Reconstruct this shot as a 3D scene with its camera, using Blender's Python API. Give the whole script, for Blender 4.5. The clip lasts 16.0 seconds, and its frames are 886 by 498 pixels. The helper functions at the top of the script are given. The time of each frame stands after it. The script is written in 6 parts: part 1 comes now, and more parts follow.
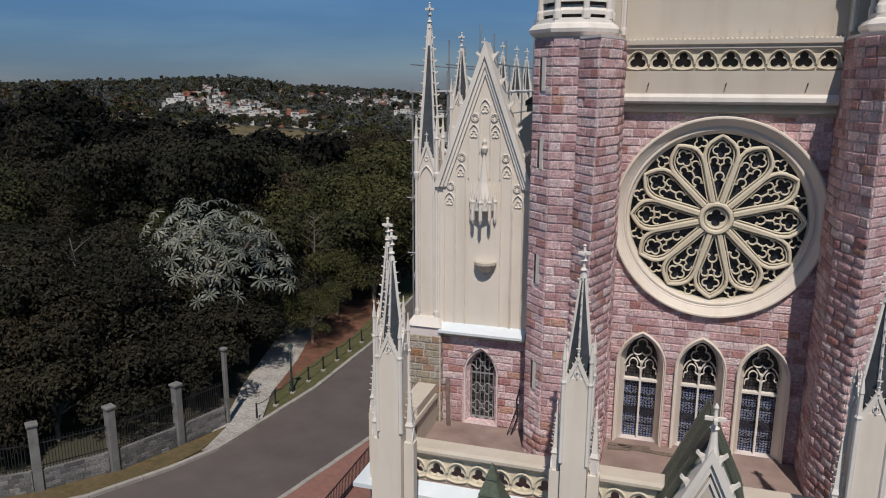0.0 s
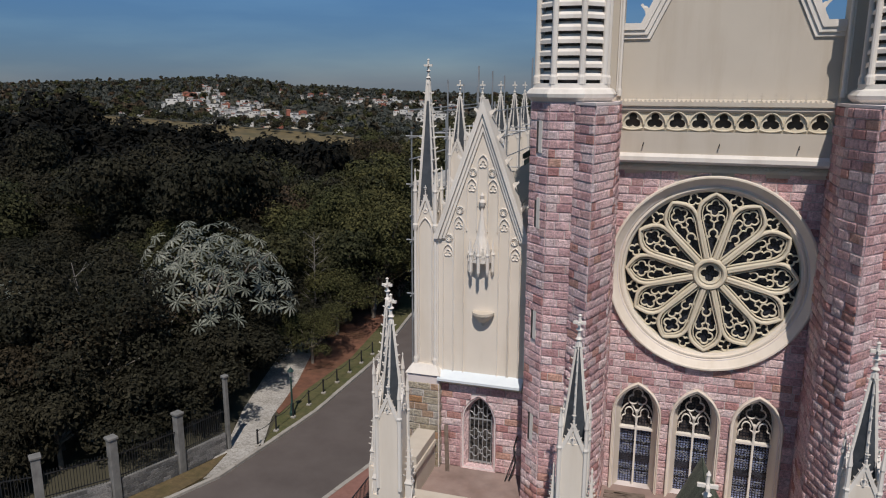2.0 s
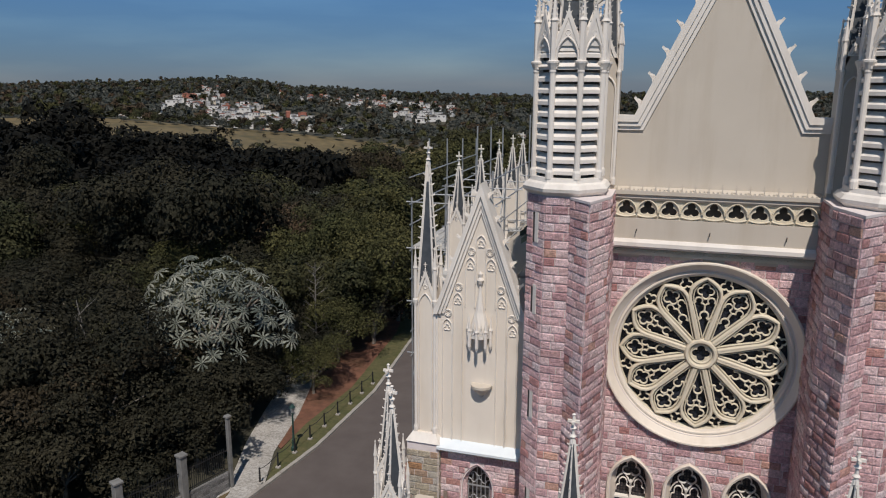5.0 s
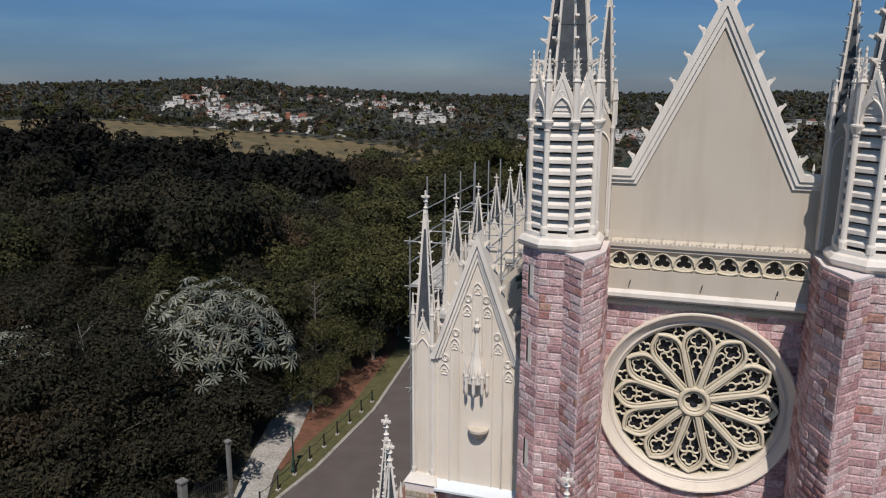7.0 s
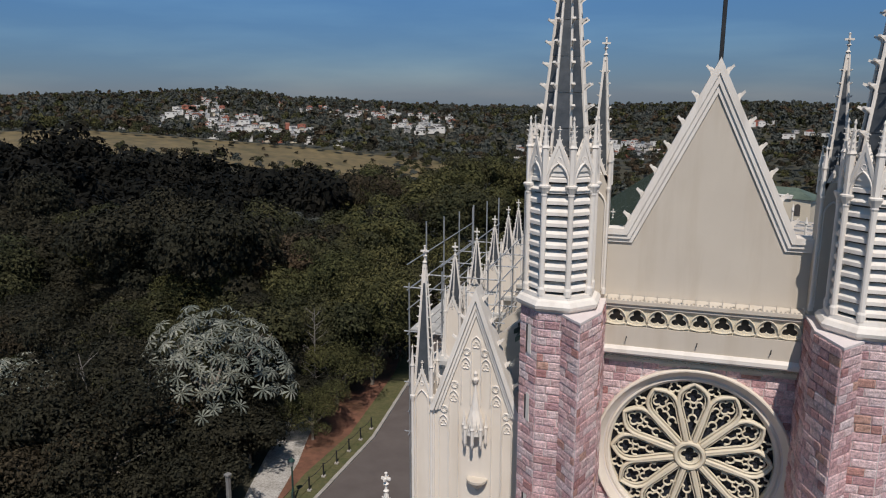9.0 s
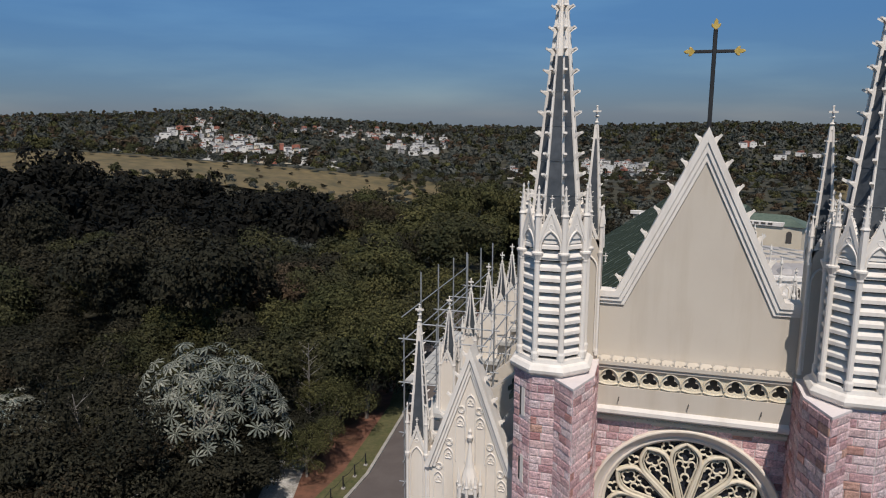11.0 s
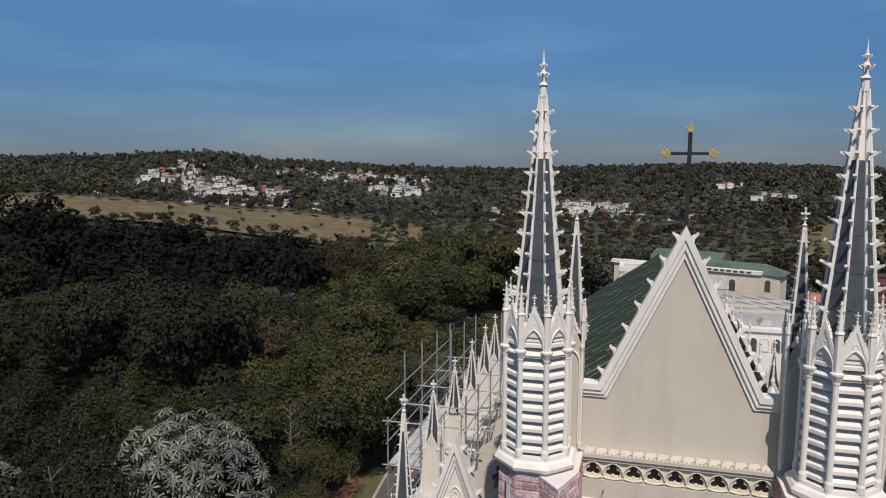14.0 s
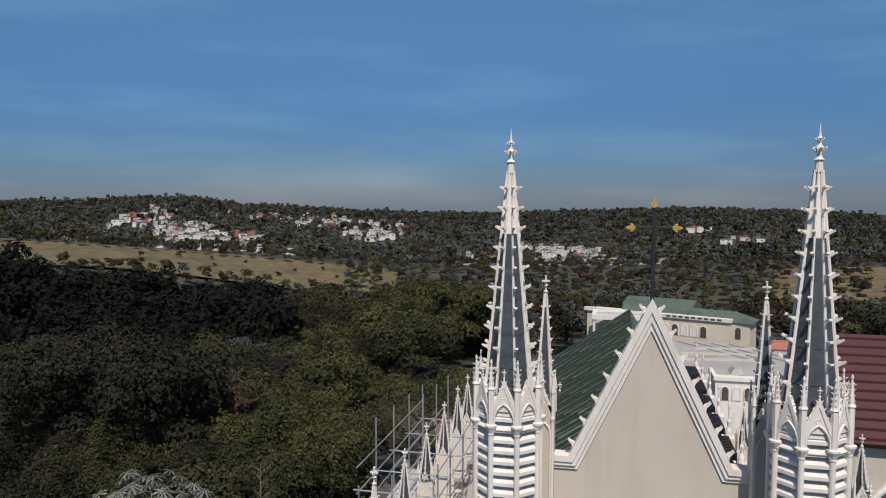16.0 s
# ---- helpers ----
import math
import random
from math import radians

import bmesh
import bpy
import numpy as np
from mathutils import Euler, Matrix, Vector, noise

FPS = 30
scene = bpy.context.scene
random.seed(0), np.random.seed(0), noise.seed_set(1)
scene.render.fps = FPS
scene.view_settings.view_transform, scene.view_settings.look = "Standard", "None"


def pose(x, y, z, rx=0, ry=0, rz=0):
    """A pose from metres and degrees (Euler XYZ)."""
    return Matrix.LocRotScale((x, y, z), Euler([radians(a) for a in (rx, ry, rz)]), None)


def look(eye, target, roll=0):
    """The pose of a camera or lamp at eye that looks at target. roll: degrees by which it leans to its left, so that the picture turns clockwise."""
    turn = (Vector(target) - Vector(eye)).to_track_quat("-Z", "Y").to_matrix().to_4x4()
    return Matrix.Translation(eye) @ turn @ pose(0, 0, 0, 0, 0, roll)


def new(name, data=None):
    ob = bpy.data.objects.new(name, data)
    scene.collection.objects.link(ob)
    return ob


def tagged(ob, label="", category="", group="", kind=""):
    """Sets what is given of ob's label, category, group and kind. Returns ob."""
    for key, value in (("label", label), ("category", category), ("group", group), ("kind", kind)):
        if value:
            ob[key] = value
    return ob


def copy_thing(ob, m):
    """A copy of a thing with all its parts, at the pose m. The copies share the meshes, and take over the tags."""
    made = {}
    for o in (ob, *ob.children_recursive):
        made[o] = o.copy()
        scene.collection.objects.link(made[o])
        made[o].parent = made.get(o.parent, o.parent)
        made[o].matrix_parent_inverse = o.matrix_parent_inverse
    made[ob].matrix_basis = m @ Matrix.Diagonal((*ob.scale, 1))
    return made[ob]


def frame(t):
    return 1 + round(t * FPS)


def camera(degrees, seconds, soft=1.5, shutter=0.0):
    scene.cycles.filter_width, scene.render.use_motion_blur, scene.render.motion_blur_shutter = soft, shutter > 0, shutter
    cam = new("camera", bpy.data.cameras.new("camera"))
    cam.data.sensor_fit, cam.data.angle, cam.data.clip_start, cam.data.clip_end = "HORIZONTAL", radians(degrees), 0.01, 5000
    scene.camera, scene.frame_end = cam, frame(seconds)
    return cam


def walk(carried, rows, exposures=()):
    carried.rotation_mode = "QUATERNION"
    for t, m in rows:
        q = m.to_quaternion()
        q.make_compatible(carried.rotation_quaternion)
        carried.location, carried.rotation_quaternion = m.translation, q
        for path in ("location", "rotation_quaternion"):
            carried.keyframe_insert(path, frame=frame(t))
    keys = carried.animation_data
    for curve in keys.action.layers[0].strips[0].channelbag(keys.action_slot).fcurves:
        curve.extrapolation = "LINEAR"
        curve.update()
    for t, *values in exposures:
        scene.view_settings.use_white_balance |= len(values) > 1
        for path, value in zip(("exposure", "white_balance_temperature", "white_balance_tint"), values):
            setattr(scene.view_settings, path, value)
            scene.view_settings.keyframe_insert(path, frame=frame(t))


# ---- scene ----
cam = camera(62.30, 16.0, soft=1.1)
ROWS = [
    (0.0, -1.154, -0.244, 16.668, 17.308, -12.638, 0.199),
    (0.5, -1.147, -0.234, 17.056, 17.290, -12.665, 0.213),
    (1.0, -1.142, -0.232, 17.424, 17.286, -12.668, 0.221),
    (1.5, -1.136, -0.235, 17.778, 17.286, -12.667, 0.207),
    (2.0, -1.130, -0.241, 18.134, 17.279, -12.684, 0.184),
    (2.5, -1.121, -0.252, 18.503, 17.274, -12.701, 0.170),
    (3.0, -1.111, -0.280, 18.874, 17.269, -12.695, 0.190),
    (3.5, -1.106, -0.309, 19.233, 17.259, -12.677, 0.213),
    (4.0, -1.104, -0.330, 19.594, 17.252, -12.675, 0.220),
    (4.5, -1.104, -0.343, 19.981, 17.249, -12.699, 0.228),
    (7.0, -1.023, -0.328, 21.724, 17.250, -12.716, 0.185),
    (7.5, -1.011, -0.356, 22.053, 17.249, -12.745, 0.227),
    (8.0, -1.012, -0.371, 22.379, 17.236, -12.645, 0.237),
    (8.5, -1.014, -0.379, 22.704, 17.209, -12.384, 0.221),
    (9.0, -1.014, -0.377, 23.042, 17.166, -11.994, 0.187),
    (11.5, -1.016, -0.433, 24.458, 16.509, -10.158, 0.269),
    (12.0, -1.012, -0.433, 24.684, 16.283, -9.814, 0.306),
    (12.5, -1.010, -0.425, 24.936, 16.060, -9.333, 0.280),
    (13.0, -1.021, -0.416, 25.202, 15.827, -8.732, 0.227),
    (13.5, -1.040, -0.409, 25.458, 15.594, -8.089, 0.188),
    (14.0, -1.061, -0.412, 25.692, 15.320, -7.373, 0.175),
    (14.5, -1.063, -0.436, 25.907, 14.908, -6.540, 0.156),
    (15.0, -1.028, -0.478, 26.102, 14.361, -5.647, 0.149),
    (15.5, -0.976, -0.502, 26.286, 13.805, -4.788, 0.148),
    (16.0, -0.936, -0.451, 26.470, 13.322, -3.950, 0.171),
]
walk(cam, [(t, pose(x, y, z, 90 + pitch, 0, yaw) @ pose(0, 0, 0, 0, 0, roll)) for t, x, y, z, yaw, pitch, roll in ROWS], [(0.0, -0.22), (4.5, -0.15), (8.0, -0.07), (12.0, 0.0), (16.0, 0.06)])

# ---- world, sun, exposure ----
SUN_EL, SUN_AZ = 56.0, 17.0
d_sun = Vector((math.sin(radians(SUN_AZ)) * math.cos(radians(SUN_EL)), -math.cos(radians(SUN_AZ)) * math.cos(radians(SUN_EL)), math.sin(radians(SUN_EL))))
world = bpy.data.worlds.new("sky")
scene.world = world
world.use_nodes = True
wn = world.node_tree.nodes
sky = wn.new("ShaderNodeTexSky")
sky.sky_type, sky.sun_disc = "NISHITA", False
sky.sun_elevation, sky.sun_rotation = radians(SUN_EL), math.atan2(d_sun.x, d_sun.y)
sky.air_density, sky.dust_density, sky.ozone_density = 1.0, 0.0, 2.0
wn["Background"].inputs["Strength"].default_value = 0.062
tint = wn.new("ShaderNodeMix")
tint.data_type, tint.blend_type = "RGBA", "MULTIPLY"
tint.inputs[0].default_value = 1.0
where = wn.new("ShaderNodeTexCoord")
split = wn.new("ShaderNodeSeparateXYZ")
haze = wn.new("ShaderNodeValToRGB")
world.node_tree.links.new(where.outputs["Generated"], split.inputs[0])
world.node_tree.links.new(split.outputs["Z"], haze.inputs[0])
for el_, (p, c) in zip((haze.color_ramp.elements[0], haze.color_ramp.elements[1], haze.color_ramp.elements.new(0.12), haze.color_ramp.elements.new(0.36)), ((0.0, (0.26, 0.36, 0.65)), (0.8, (0.9, 1.0, 1.1)), (0.12, (0.365, 0.60, 0.94)), (0.36, (0.91, 1.36, 1.50)))):
    el_.position, el_.color = p, (*c, 1)
wisp = wn.new("ShaderNodeTexNoise")
stretch = wn.new("ShaderNodeMapping")
stretch.inputs["Scale"].default_value = (1.6, 1.6, 11.0)
wisp.inputs["Scale"].default_value, wisp.inputs["Detail"].default_value = 1.8, 6
world.node_tree.links.new(where.outputs["Generated"], stretch.inputs["Vector"])
world.node_tree.links.new(stretch.outputs[0], wisp.inputs["Vector"])
veil = wn.new("ShaderNodeValToRGB")
veil.color_ramp.elements[0].position, veil.color_ramp.elements[1].position = 0.46, 0.80
veil.color_ramp.elements[0].color, veil.color_ramp.elements[1].color = (1, 1, 1, 1), (1.42, 1.3, 1.16, 1)
world.node_tree.links.new(wisp.outputs["Fac"], veil.inputs[0])
thin = wn.new("ShaderNodeMix")
thin.data_type, thin.blend_type = "RGBA", "MULTIPLY"
thin.inputs[0].default_value = 1.0
world.node_tree.links.new(haze.outputs[0], thin.inputs[6])
world.node_tree.links.new(veil.outputs[0], thin.inputs[7])
world.node_tree.links.new(thin.outputs[2], tint.inputs[7])
world.node_tree.links.new(sky.outputs[0], tint.inputs[6])
world.node_tree.links.new(tint.outputs[2], wn["Background"].inputs["Color"])
lamp = bpy.data.lights.new("sun", "SUN")
lamp.energy, lamp.angle, lamp.color = 4.35, radians(0.53), (1.0, 0.92, 0.845)
sun = new("sun", lamp)
sun.matrix_world = look(d_sun * 60, (0, 0, 0))
scene.view_settings.exposure = 0.0


# ---- materials ----
def material(name, rough=0.8, metal=0.0):
    m = bpy.data.materials.new(name)
    m.use_nodes = True
    b = m.node_tree.nodes["Principled BSDF"]
    b.inputs["Roughness"].default_value, b.inputs["Metallic"].default_value = rough, metal
    return m, m.node_tree, b


def coords(nt, scale=(1, 1, 1)):
    geo = nt.nodes.new("ShaderNodeNewGeometry")
    mp = nt.nodes.new("ShaderNodeMapping")
    mp.inputs["Scale"].default_value = scale
    nt.links.new(geo.outputs["Position"], mp.inputs["Vector"])
    return mp.outputs[0]


def noise_tex(nt, vec, scale, detail=4, rough=0.6):
    n = nt.nodes.new("ShaderNodeTexNoise")
    n.inputs["Scale"].default_value, n.inputs["Detail"].default_value, n.inputs["Roughness"].default_value = scale, detail, rough
    nt.links.new(vec, n.inputs["Vector"])
    return n.outputs["Fac"]


def ramp(nt, fac, stops):
    r = nt.nodes.new("ShaderNodeValToRGB")
    e = r.color_ramp.elements
    while len(e) < len(stops):
        e.new(0.5)
    for el_, (p, c) in zip(e, stops):
        el_.position, el_.color = p, (*c, 1)
    nt.links.new(fac, r.inputs[0])
    return r.outputs[0]


def mix(nt, fac, a, b, blend="MIX"):
    m = nt.nodes.new("ShaderNodeMix")
    m.data_type, m.blend_type = "RGBA", blend
    for sock, val in ((m.inputs[0], fac), (m.inputs[6], a), (m.inputs[7], b)):
        if isinstance(val, bpy.types.NodeSocket):
            nt.links.new(val, sock)
        elif isinstance(val, (int, float)):
            sock.default_value = val
        else:
            sock.default_value = (*val, 1)
    return m.outputs[2]


def bump(nt, b, height, strength=0.3, dist=0.02):
    n = nt.nodes.new("ShaderNodeBump")
    n.inputs["Strength"].default_value, n.inputs["Distance"].default_value = strength, dist
    nt.links.new(height, n.inputs["Height"])
    nt.links.new(n.outputs[0], b.inputs["Normal"])


def surface(name, colours, scale=2.0, stain=(0.7, 0.7, 0.68), stain_scale=0.35, stain_amount=0.35, rough=0.85, grain=40.0, relief=0.25, streak=False, metal=0.0):
    """A surface with fine grain and broad stains at real-world size."""
    m, nt, b = material(name, rough, metal)
    v = coords(nt)
    base = ramp(nt, noise_tex(nt, v, scale), [(0.3, colours[0]), (0.7, colours[1])])
    sv = coords(nt, (2.2, 2.2, 0.25)) if streak else v
    mask = ramp(nt, noise_tex(nt, sv, stain_scale if not streak else 0.9, 5), [(0.48, (0, 0, 0)), (0.75, (stain_amount,) * 3)])
    col = mix(nt, mask, base, mix(nt, 1.0, base, stain, "MULTIPLY"))
    nt.links.new(col, b.inputs["Base Color"])
    bump(nt, b, noise_tex(nt, v, grain, 3), relief, 0.01)
    return m


def pieces_material(name, tones, island, relief=0.5, rough=0.9):
    """Stone pieces whose tone changes from piece to piece."""
    m, nt, b = material(name, rough)
    v = coords(nt)
    if island:
        rnd = nt.nodes.new("ShaderNodeNewGeometry").outputs["Random Per Island"]
    else:
        rnd = nt.nodes.new("ShaderNodeObjectInfo").outputs["Random"]
    tone = ramp(nt, rnd, tones)
    veins = ramp(nt, noise_tex(nt, v, 13.0, 9, 0.82), [(0.30, (0.42, 0.39, 0.40)), (0.5, (1.0, 0.99, 0.99)), (0.66, (1.5, 1.52, 1.52))])
    col = mix(nt, 1.0, tone, veins, "MULTIPLY")
    broad = ramp(nt, noise_tex(nt, v, 0.5, 3), [(0.35, (0.86, 0.86, 0.88)), (0.65, (1.08, 1.05, 1.04))])
    nt.links.new(mix(nt, 1.0, col, broad, "MULTIPLY"), b.inputs["Base Color"])
    bump(nt, b, noise_tex(nt, v, 19.0, 8, 0.78), min(1.0, relief * 1.9), 0.075)
    return m


PINK = [(0.0, (0.503, 0.3, 0.309)), (0.3, (0.713, 0.47, 0.471)), (0.55, (0.799, 0.583, 0.583)), (0.8, (0.783, 0.646, 0.639)), (0.93, (0.491, 0.238, 0.225)), (1.0, (0.619, 0.384, 0.303))]
YELLOW = [(0.0, (0.38, 0.32, 0.22)), (0.5, (0.46, 0.41, 0.31)), (0.85, (0.48, 0.45, 0.39)), (1.0, (0.42, 0.24, 0.12))]
GREY = [(0.0, (0.09, 0.09, 0.088)), (0.6, (0.15, 0.148, 0.143)), (1.0, (0.23, 0.227, 0.218))]
brick_one, brick_many = pieces_material("pink_stone", PINK, False), pieces_material("pink_stone_course", PINK, True)
yellow_one = pieces_material("yellow_stone", YELLOW, False)
block_one, block_many = pieces_material("concrete_block", GREY, False, 0.3), pieces_material("concrete_block_course", GREY, True, 0.3)
GREENS = [(0.0, (0.05, 0.068, 0.046)), (0.5, (0.088, 0.112, 0.078)), (1.0, (0.15, 0.172, 0.132))]
green_tiles = pieces_material("green_tile_pieces", GREENS, True, 0.2, 0.6)
mortar = surface("mortar", ((0.62, 0.55, 0.535), (0.70, 0.63, 0.615)))
pale_cream = surface("pale_cream_plaster", ((0.67, 0.60, 0.515), (0.72, 0.65, 0.56)), scale=0.7, stain=(0.82, 0.78, 0.72), stain_amount=0.6, streak=True, relief=0.12)
cream = surface("cream_plaster", ((0.50, 0.445, 0.375), (0.535, 0.48, 0.405)), scale=0.7, stain=(0.82, 0.78, 0.72), stain_amount=0.6, streak=True, relief=0.12)
white_stone = surface("white_painted_stone", ((0.68, 0.635, 0.58), (0.735, 0.69, 0.63)), scale=1.5, stain=(0.72, 0.69, 0.66), stain_amount=0.6, streak=True, relief=0.15)
tracery_paint = surface("cream_tracery", ((0.60, 0.54, 0.425), (0.66, 0.60, 0.475)), scale=3.0, stain=(0.75, 0.7, 0.62), stain_amount=0.5, relief=0.12)
pale_ledge = surface("pale_blue_coping", ((0.62, 0.68, 0.72), (0.68, 0.73, 0.76)), stain=(0.7, 0.7, 0.7), stain_amount=0.5, rough=0.6)
slate = surface("dark_slate", ((0.035, 0.042, 0.05), (0.07, 0.078, 0.088)), scale=5.0, rough=0.55, grain=25, relief=0.4)
# Near-black colour that paints the shade inside recesses; also used for dark windows.
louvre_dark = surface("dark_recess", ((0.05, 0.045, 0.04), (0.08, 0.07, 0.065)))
iron = surface("dark_iron", ((0.02, 0.02, 0.022), (0.04, 0.04, 0.04)), rough=0.5, metal=0.4)
green_tile = surface("green_roof_tile", ((0.06, 0.09, 0.066), (0.115, 0.145, 0.11)), scale=3.0, stain=(0.45, 0.5, 0.5), stain_amount=0.8, rough=0.6)
dark_green = surface("dark_green_seam", ((0.018, 0.03, 0.02), (0.035, 0.05, 0.035)), rough=0.6)
red_tile = surface("dark_red_tile", ((0.04, 0.007, 0.009), (0.066, 0.011, 0.014)), scale=3.0, rough=0.7)
terrace_floor = surface("red_screed", ((0.22, 0.155, 0.135), (0.31, 0.235, 0.21)), scale=1.2, stain=(0.6, 0.6, 0.6), stain_amount=0.8, stain_scale=0.8)
asphalt = surface("asphalt", ((0.085, 0.069, 0.063), (0.108, 0.09, 0.082)), scale=0.6, stain=(0.7, 0.7, 0.7), stain_scale=0.12, stain_amount=0.7, grain=30)
concrete = surface("grey_concrete", ((0.13, 0.128, 0.122), (0.21, 0.205, 0.195)), scale=2.5, stain=(0.45, 0.45, 0.43), stain_amount=0.8, streak=True)
kerb_mat = surface("kerb_concrete", ((0.26, 0.24, 0.215), (0.36, 0.335, 0.30)), scale=2.0, stain_amount=0.6)
red_paving = surface("red_paving", ((0.19, 0.092, 0.073), (0.25, 0.125, 0.10)), scale=4.0, stain_amount=0.5)
gravel = surface("pale_gravel", ((0.22, 0.205, 0.185), (0.48, 0.46, 0.43)), scale=9.0, stain=(0.5, 0.48, 0.42), stain_scale=0.6, stain_amount=0.7, grain=14, relief=0.8)
verge = surface("dry_grass", ((0.075, 0.055, 0.025), (0.135, 0.095, 0.043)), scale=5.0, stain=(0.6, 0.75, 0.5), stain_scale=0.8, stain_amount=0.9, grain=25, relief=0.8)
lawn = surface("lawn", ((0.055, 0.06, 0.022), (0.11, 0.095, 0.04)), scale=4.0, stain=(0.6, 0.8, 0.5), stain_scale=0.8, stain_amount=0.9, grain=25, relief=0.8)
red_soil = surface("red_soil", ((0.10, 0.045, 0.028), (0.18, 0.08, 0.048)), scale=2.0, stain=(0.5, 0.6, 0.4), stain_amount=0.8, grain=12, relief=0.6)
bark = surface("bark", ((0.12, 0.10, 0.08), (0.24, 0.21, 0.18)), scale=4.0, grain=18, relief=0.7)
gold, gnt, gb = material("gold_leaf", 0.45, 0.85)
gnt.links.new(ramp(gnt, noise_tex(gnt, coords(gnt), 9.0), [(0.3, (0.80, 0.50, 0.11)), (0.7, (0.95, 0.66, 0.20))]), gb.inputs["Base Color"])
steel = surface("galvanised_steel", ((0.28, 0.29, 0.30), (0.42, 0.43, 0.44)), rough=0.5, metal=0.5, stain_amount=0.5)
deck = surface("weathered_deck", ((0.34, 0.335, 0.32), (0.48, 0.47, 0.45)), scale=1.0, stain_amount=0.7)


def glass(name, a, b_, cell):
    m, nt, b = material(name, 0.25)
    v = coords(nt)
    vor = nt.nodes.new("ShaderNodeTexVoronoi")
    vor.inputs["Scale"].default_value, vor.feature = cell, "DISTANCE_TO_EDGE"
    nt.links.new(v, vor.inputs["Vector"])
    lead = ramp(nt, vor.outputs["Distance"], [(0.03, (0.15, 0.15, 0.15)), (0.09, (1, 1, 1))])
    nt.links.new(mix(nt, 1.0, ramp(nt, noise_tex(nt, v, 5.0), [(0.35, a), (0.65, b_)]), lead, "MULTIPLY"), b.inputs["Base Color"])
    bump(nt, b, noise_tex(nt, v, 9.0), 0.2, 0.01)
    return m


def lattice_glass(name, a, b_, cell):
    """Small square quarries between dark leads."""
    m, nt, b = material(name, 0.25)
    v = coords(nt)
    sep, join = nt.nodes.new("ShaderNodeSeparateXYZ"), nt.nodes.new("ShaderNodeCombineXYZ")
    nt.links.new(v, sep.inputs[0])
    nt.links.new(sep.outputs["X"], join.inputs["X"])
    nt.links.new(sep.outputs["Z"], join.inputs["Y"])
    grid = nt.nodes.new("ShaderNodeTexBrick")
    grid.offset = 0.0
    nt.links.new(join.outputs[0], grid.inputs["Vector"])
    for sock, val in (("Scale", 1.0), ("Brick Width", cell), ("Row Height", cell), ("Mortar Size", cell * 0.2), ("Mortar Smooth", 0.2)):
        grid.inputs[sock].default_value = val
    grid.inputs["Color1"].default_value, grid.inputs["Color2"].default_value = (*a, 1), (*b_, 1)
    grid.inputs["Mortar"].default_value = (0.018, 0.019, 0.024, 1)
    nt.links.new(mix(nt, 1.0, grid.outputs["Color"], ramp(nt, noise_tex(nt, v, 7.0), [(0.35, (0.6, 0.6, 0.62)), (0.6, (1.15, 1.15, 1.15))]), "MULTIPLY"), b.inputs["Base Color"])
    bump(nt, b, noise_tex(nt, v, 9.0), 0.2, 0.01)
    return m


rose_glass = glass("dark_leaded_glass", (0.018, 0.02, 0.03), (0.04, 0.045, 0.06), 14.0)
blue_glass = lattice_glass("blue_leaded_glass", (0.15, 0.185, 0.32), (0.23, 0.27, 0.42), 0.075)
dark_glass = lattice_glass("dark_upper_glass", (0.05, 0.042, 0.042), (0.085, 0.072, 0.068), 0.085)


def foliage(name, dark, light, grain=5.0):
    m, nt, b = material(name, 0.75)
    v = coords(nt)
    geo = nt.nodes.new("ShaderNodeNewGeometry")
    one = ramp(nt, geo.outputs["Random Per Island"], [(0.0, dark), (1.0, light)])
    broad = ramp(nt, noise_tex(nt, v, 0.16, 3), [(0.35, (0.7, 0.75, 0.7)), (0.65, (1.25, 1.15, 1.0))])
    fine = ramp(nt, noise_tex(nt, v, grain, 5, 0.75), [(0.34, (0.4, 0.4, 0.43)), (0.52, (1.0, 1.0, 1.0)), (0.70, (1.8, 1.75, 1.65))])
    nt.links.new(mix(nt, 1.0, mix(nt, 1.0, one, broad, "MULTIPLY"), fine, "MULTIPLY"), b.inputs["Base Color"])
    bump(nt, b, noise_tex(nt, v, grain * 1.4, 3), 0.7, 0.12)
    b.inputs["Specular IOR Level"].default_value = 0.08
    return m


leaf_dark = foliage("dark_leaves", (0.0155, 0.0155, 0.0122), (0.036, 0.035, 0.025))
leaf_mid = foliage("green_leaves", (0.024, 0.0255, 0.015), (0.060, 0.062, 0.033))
leaf_lime = foliage("yellow_green_leaves", (0.028, 0.033, 0.010), (0.068, 0.070, 0.022))
# Near-black leaf colour with the cloud shadow over the left rise painted in.
leaf_cloud_shade = foliage("cloud_shaded_leaves", (0.0055, 0.0058, 0.0055), (0.014, 0.014, 0.012))
leaf_brown = foliage("dry_leaves", (0.024, 0.0205, 0.015), (0.054, 0.044, 0.031))
leaf_silver = foliage("silvery_leaves", (0.085, 0.098, 0.090), (0.25, 0.268, 0.25), 14.0)
leaf_olive = foliage("olive_leaves", (0.034, 0.036, 0.017), (0.088, 0.088, 0.040))
# Pale bluish-grey leaf colour that carries the haze of distance.
leaf_hazy = foliage("hazy_grey_leaves", (0.040, 0.046, 0.046), (0.092, 0.100, 0.096))
leaf_russet = foliage("russet_leaves", (0.04, 0.030, 0.022), (0.092, 0.068, 0.048))


# ---- building helpers ----
def thing(name, loc, label, category, group="", kind=""):
    ob = new(name)
    ob.location = loc
    ob.empty_display_size = 0.2
    return tagged(ob, label, category, group, kind)


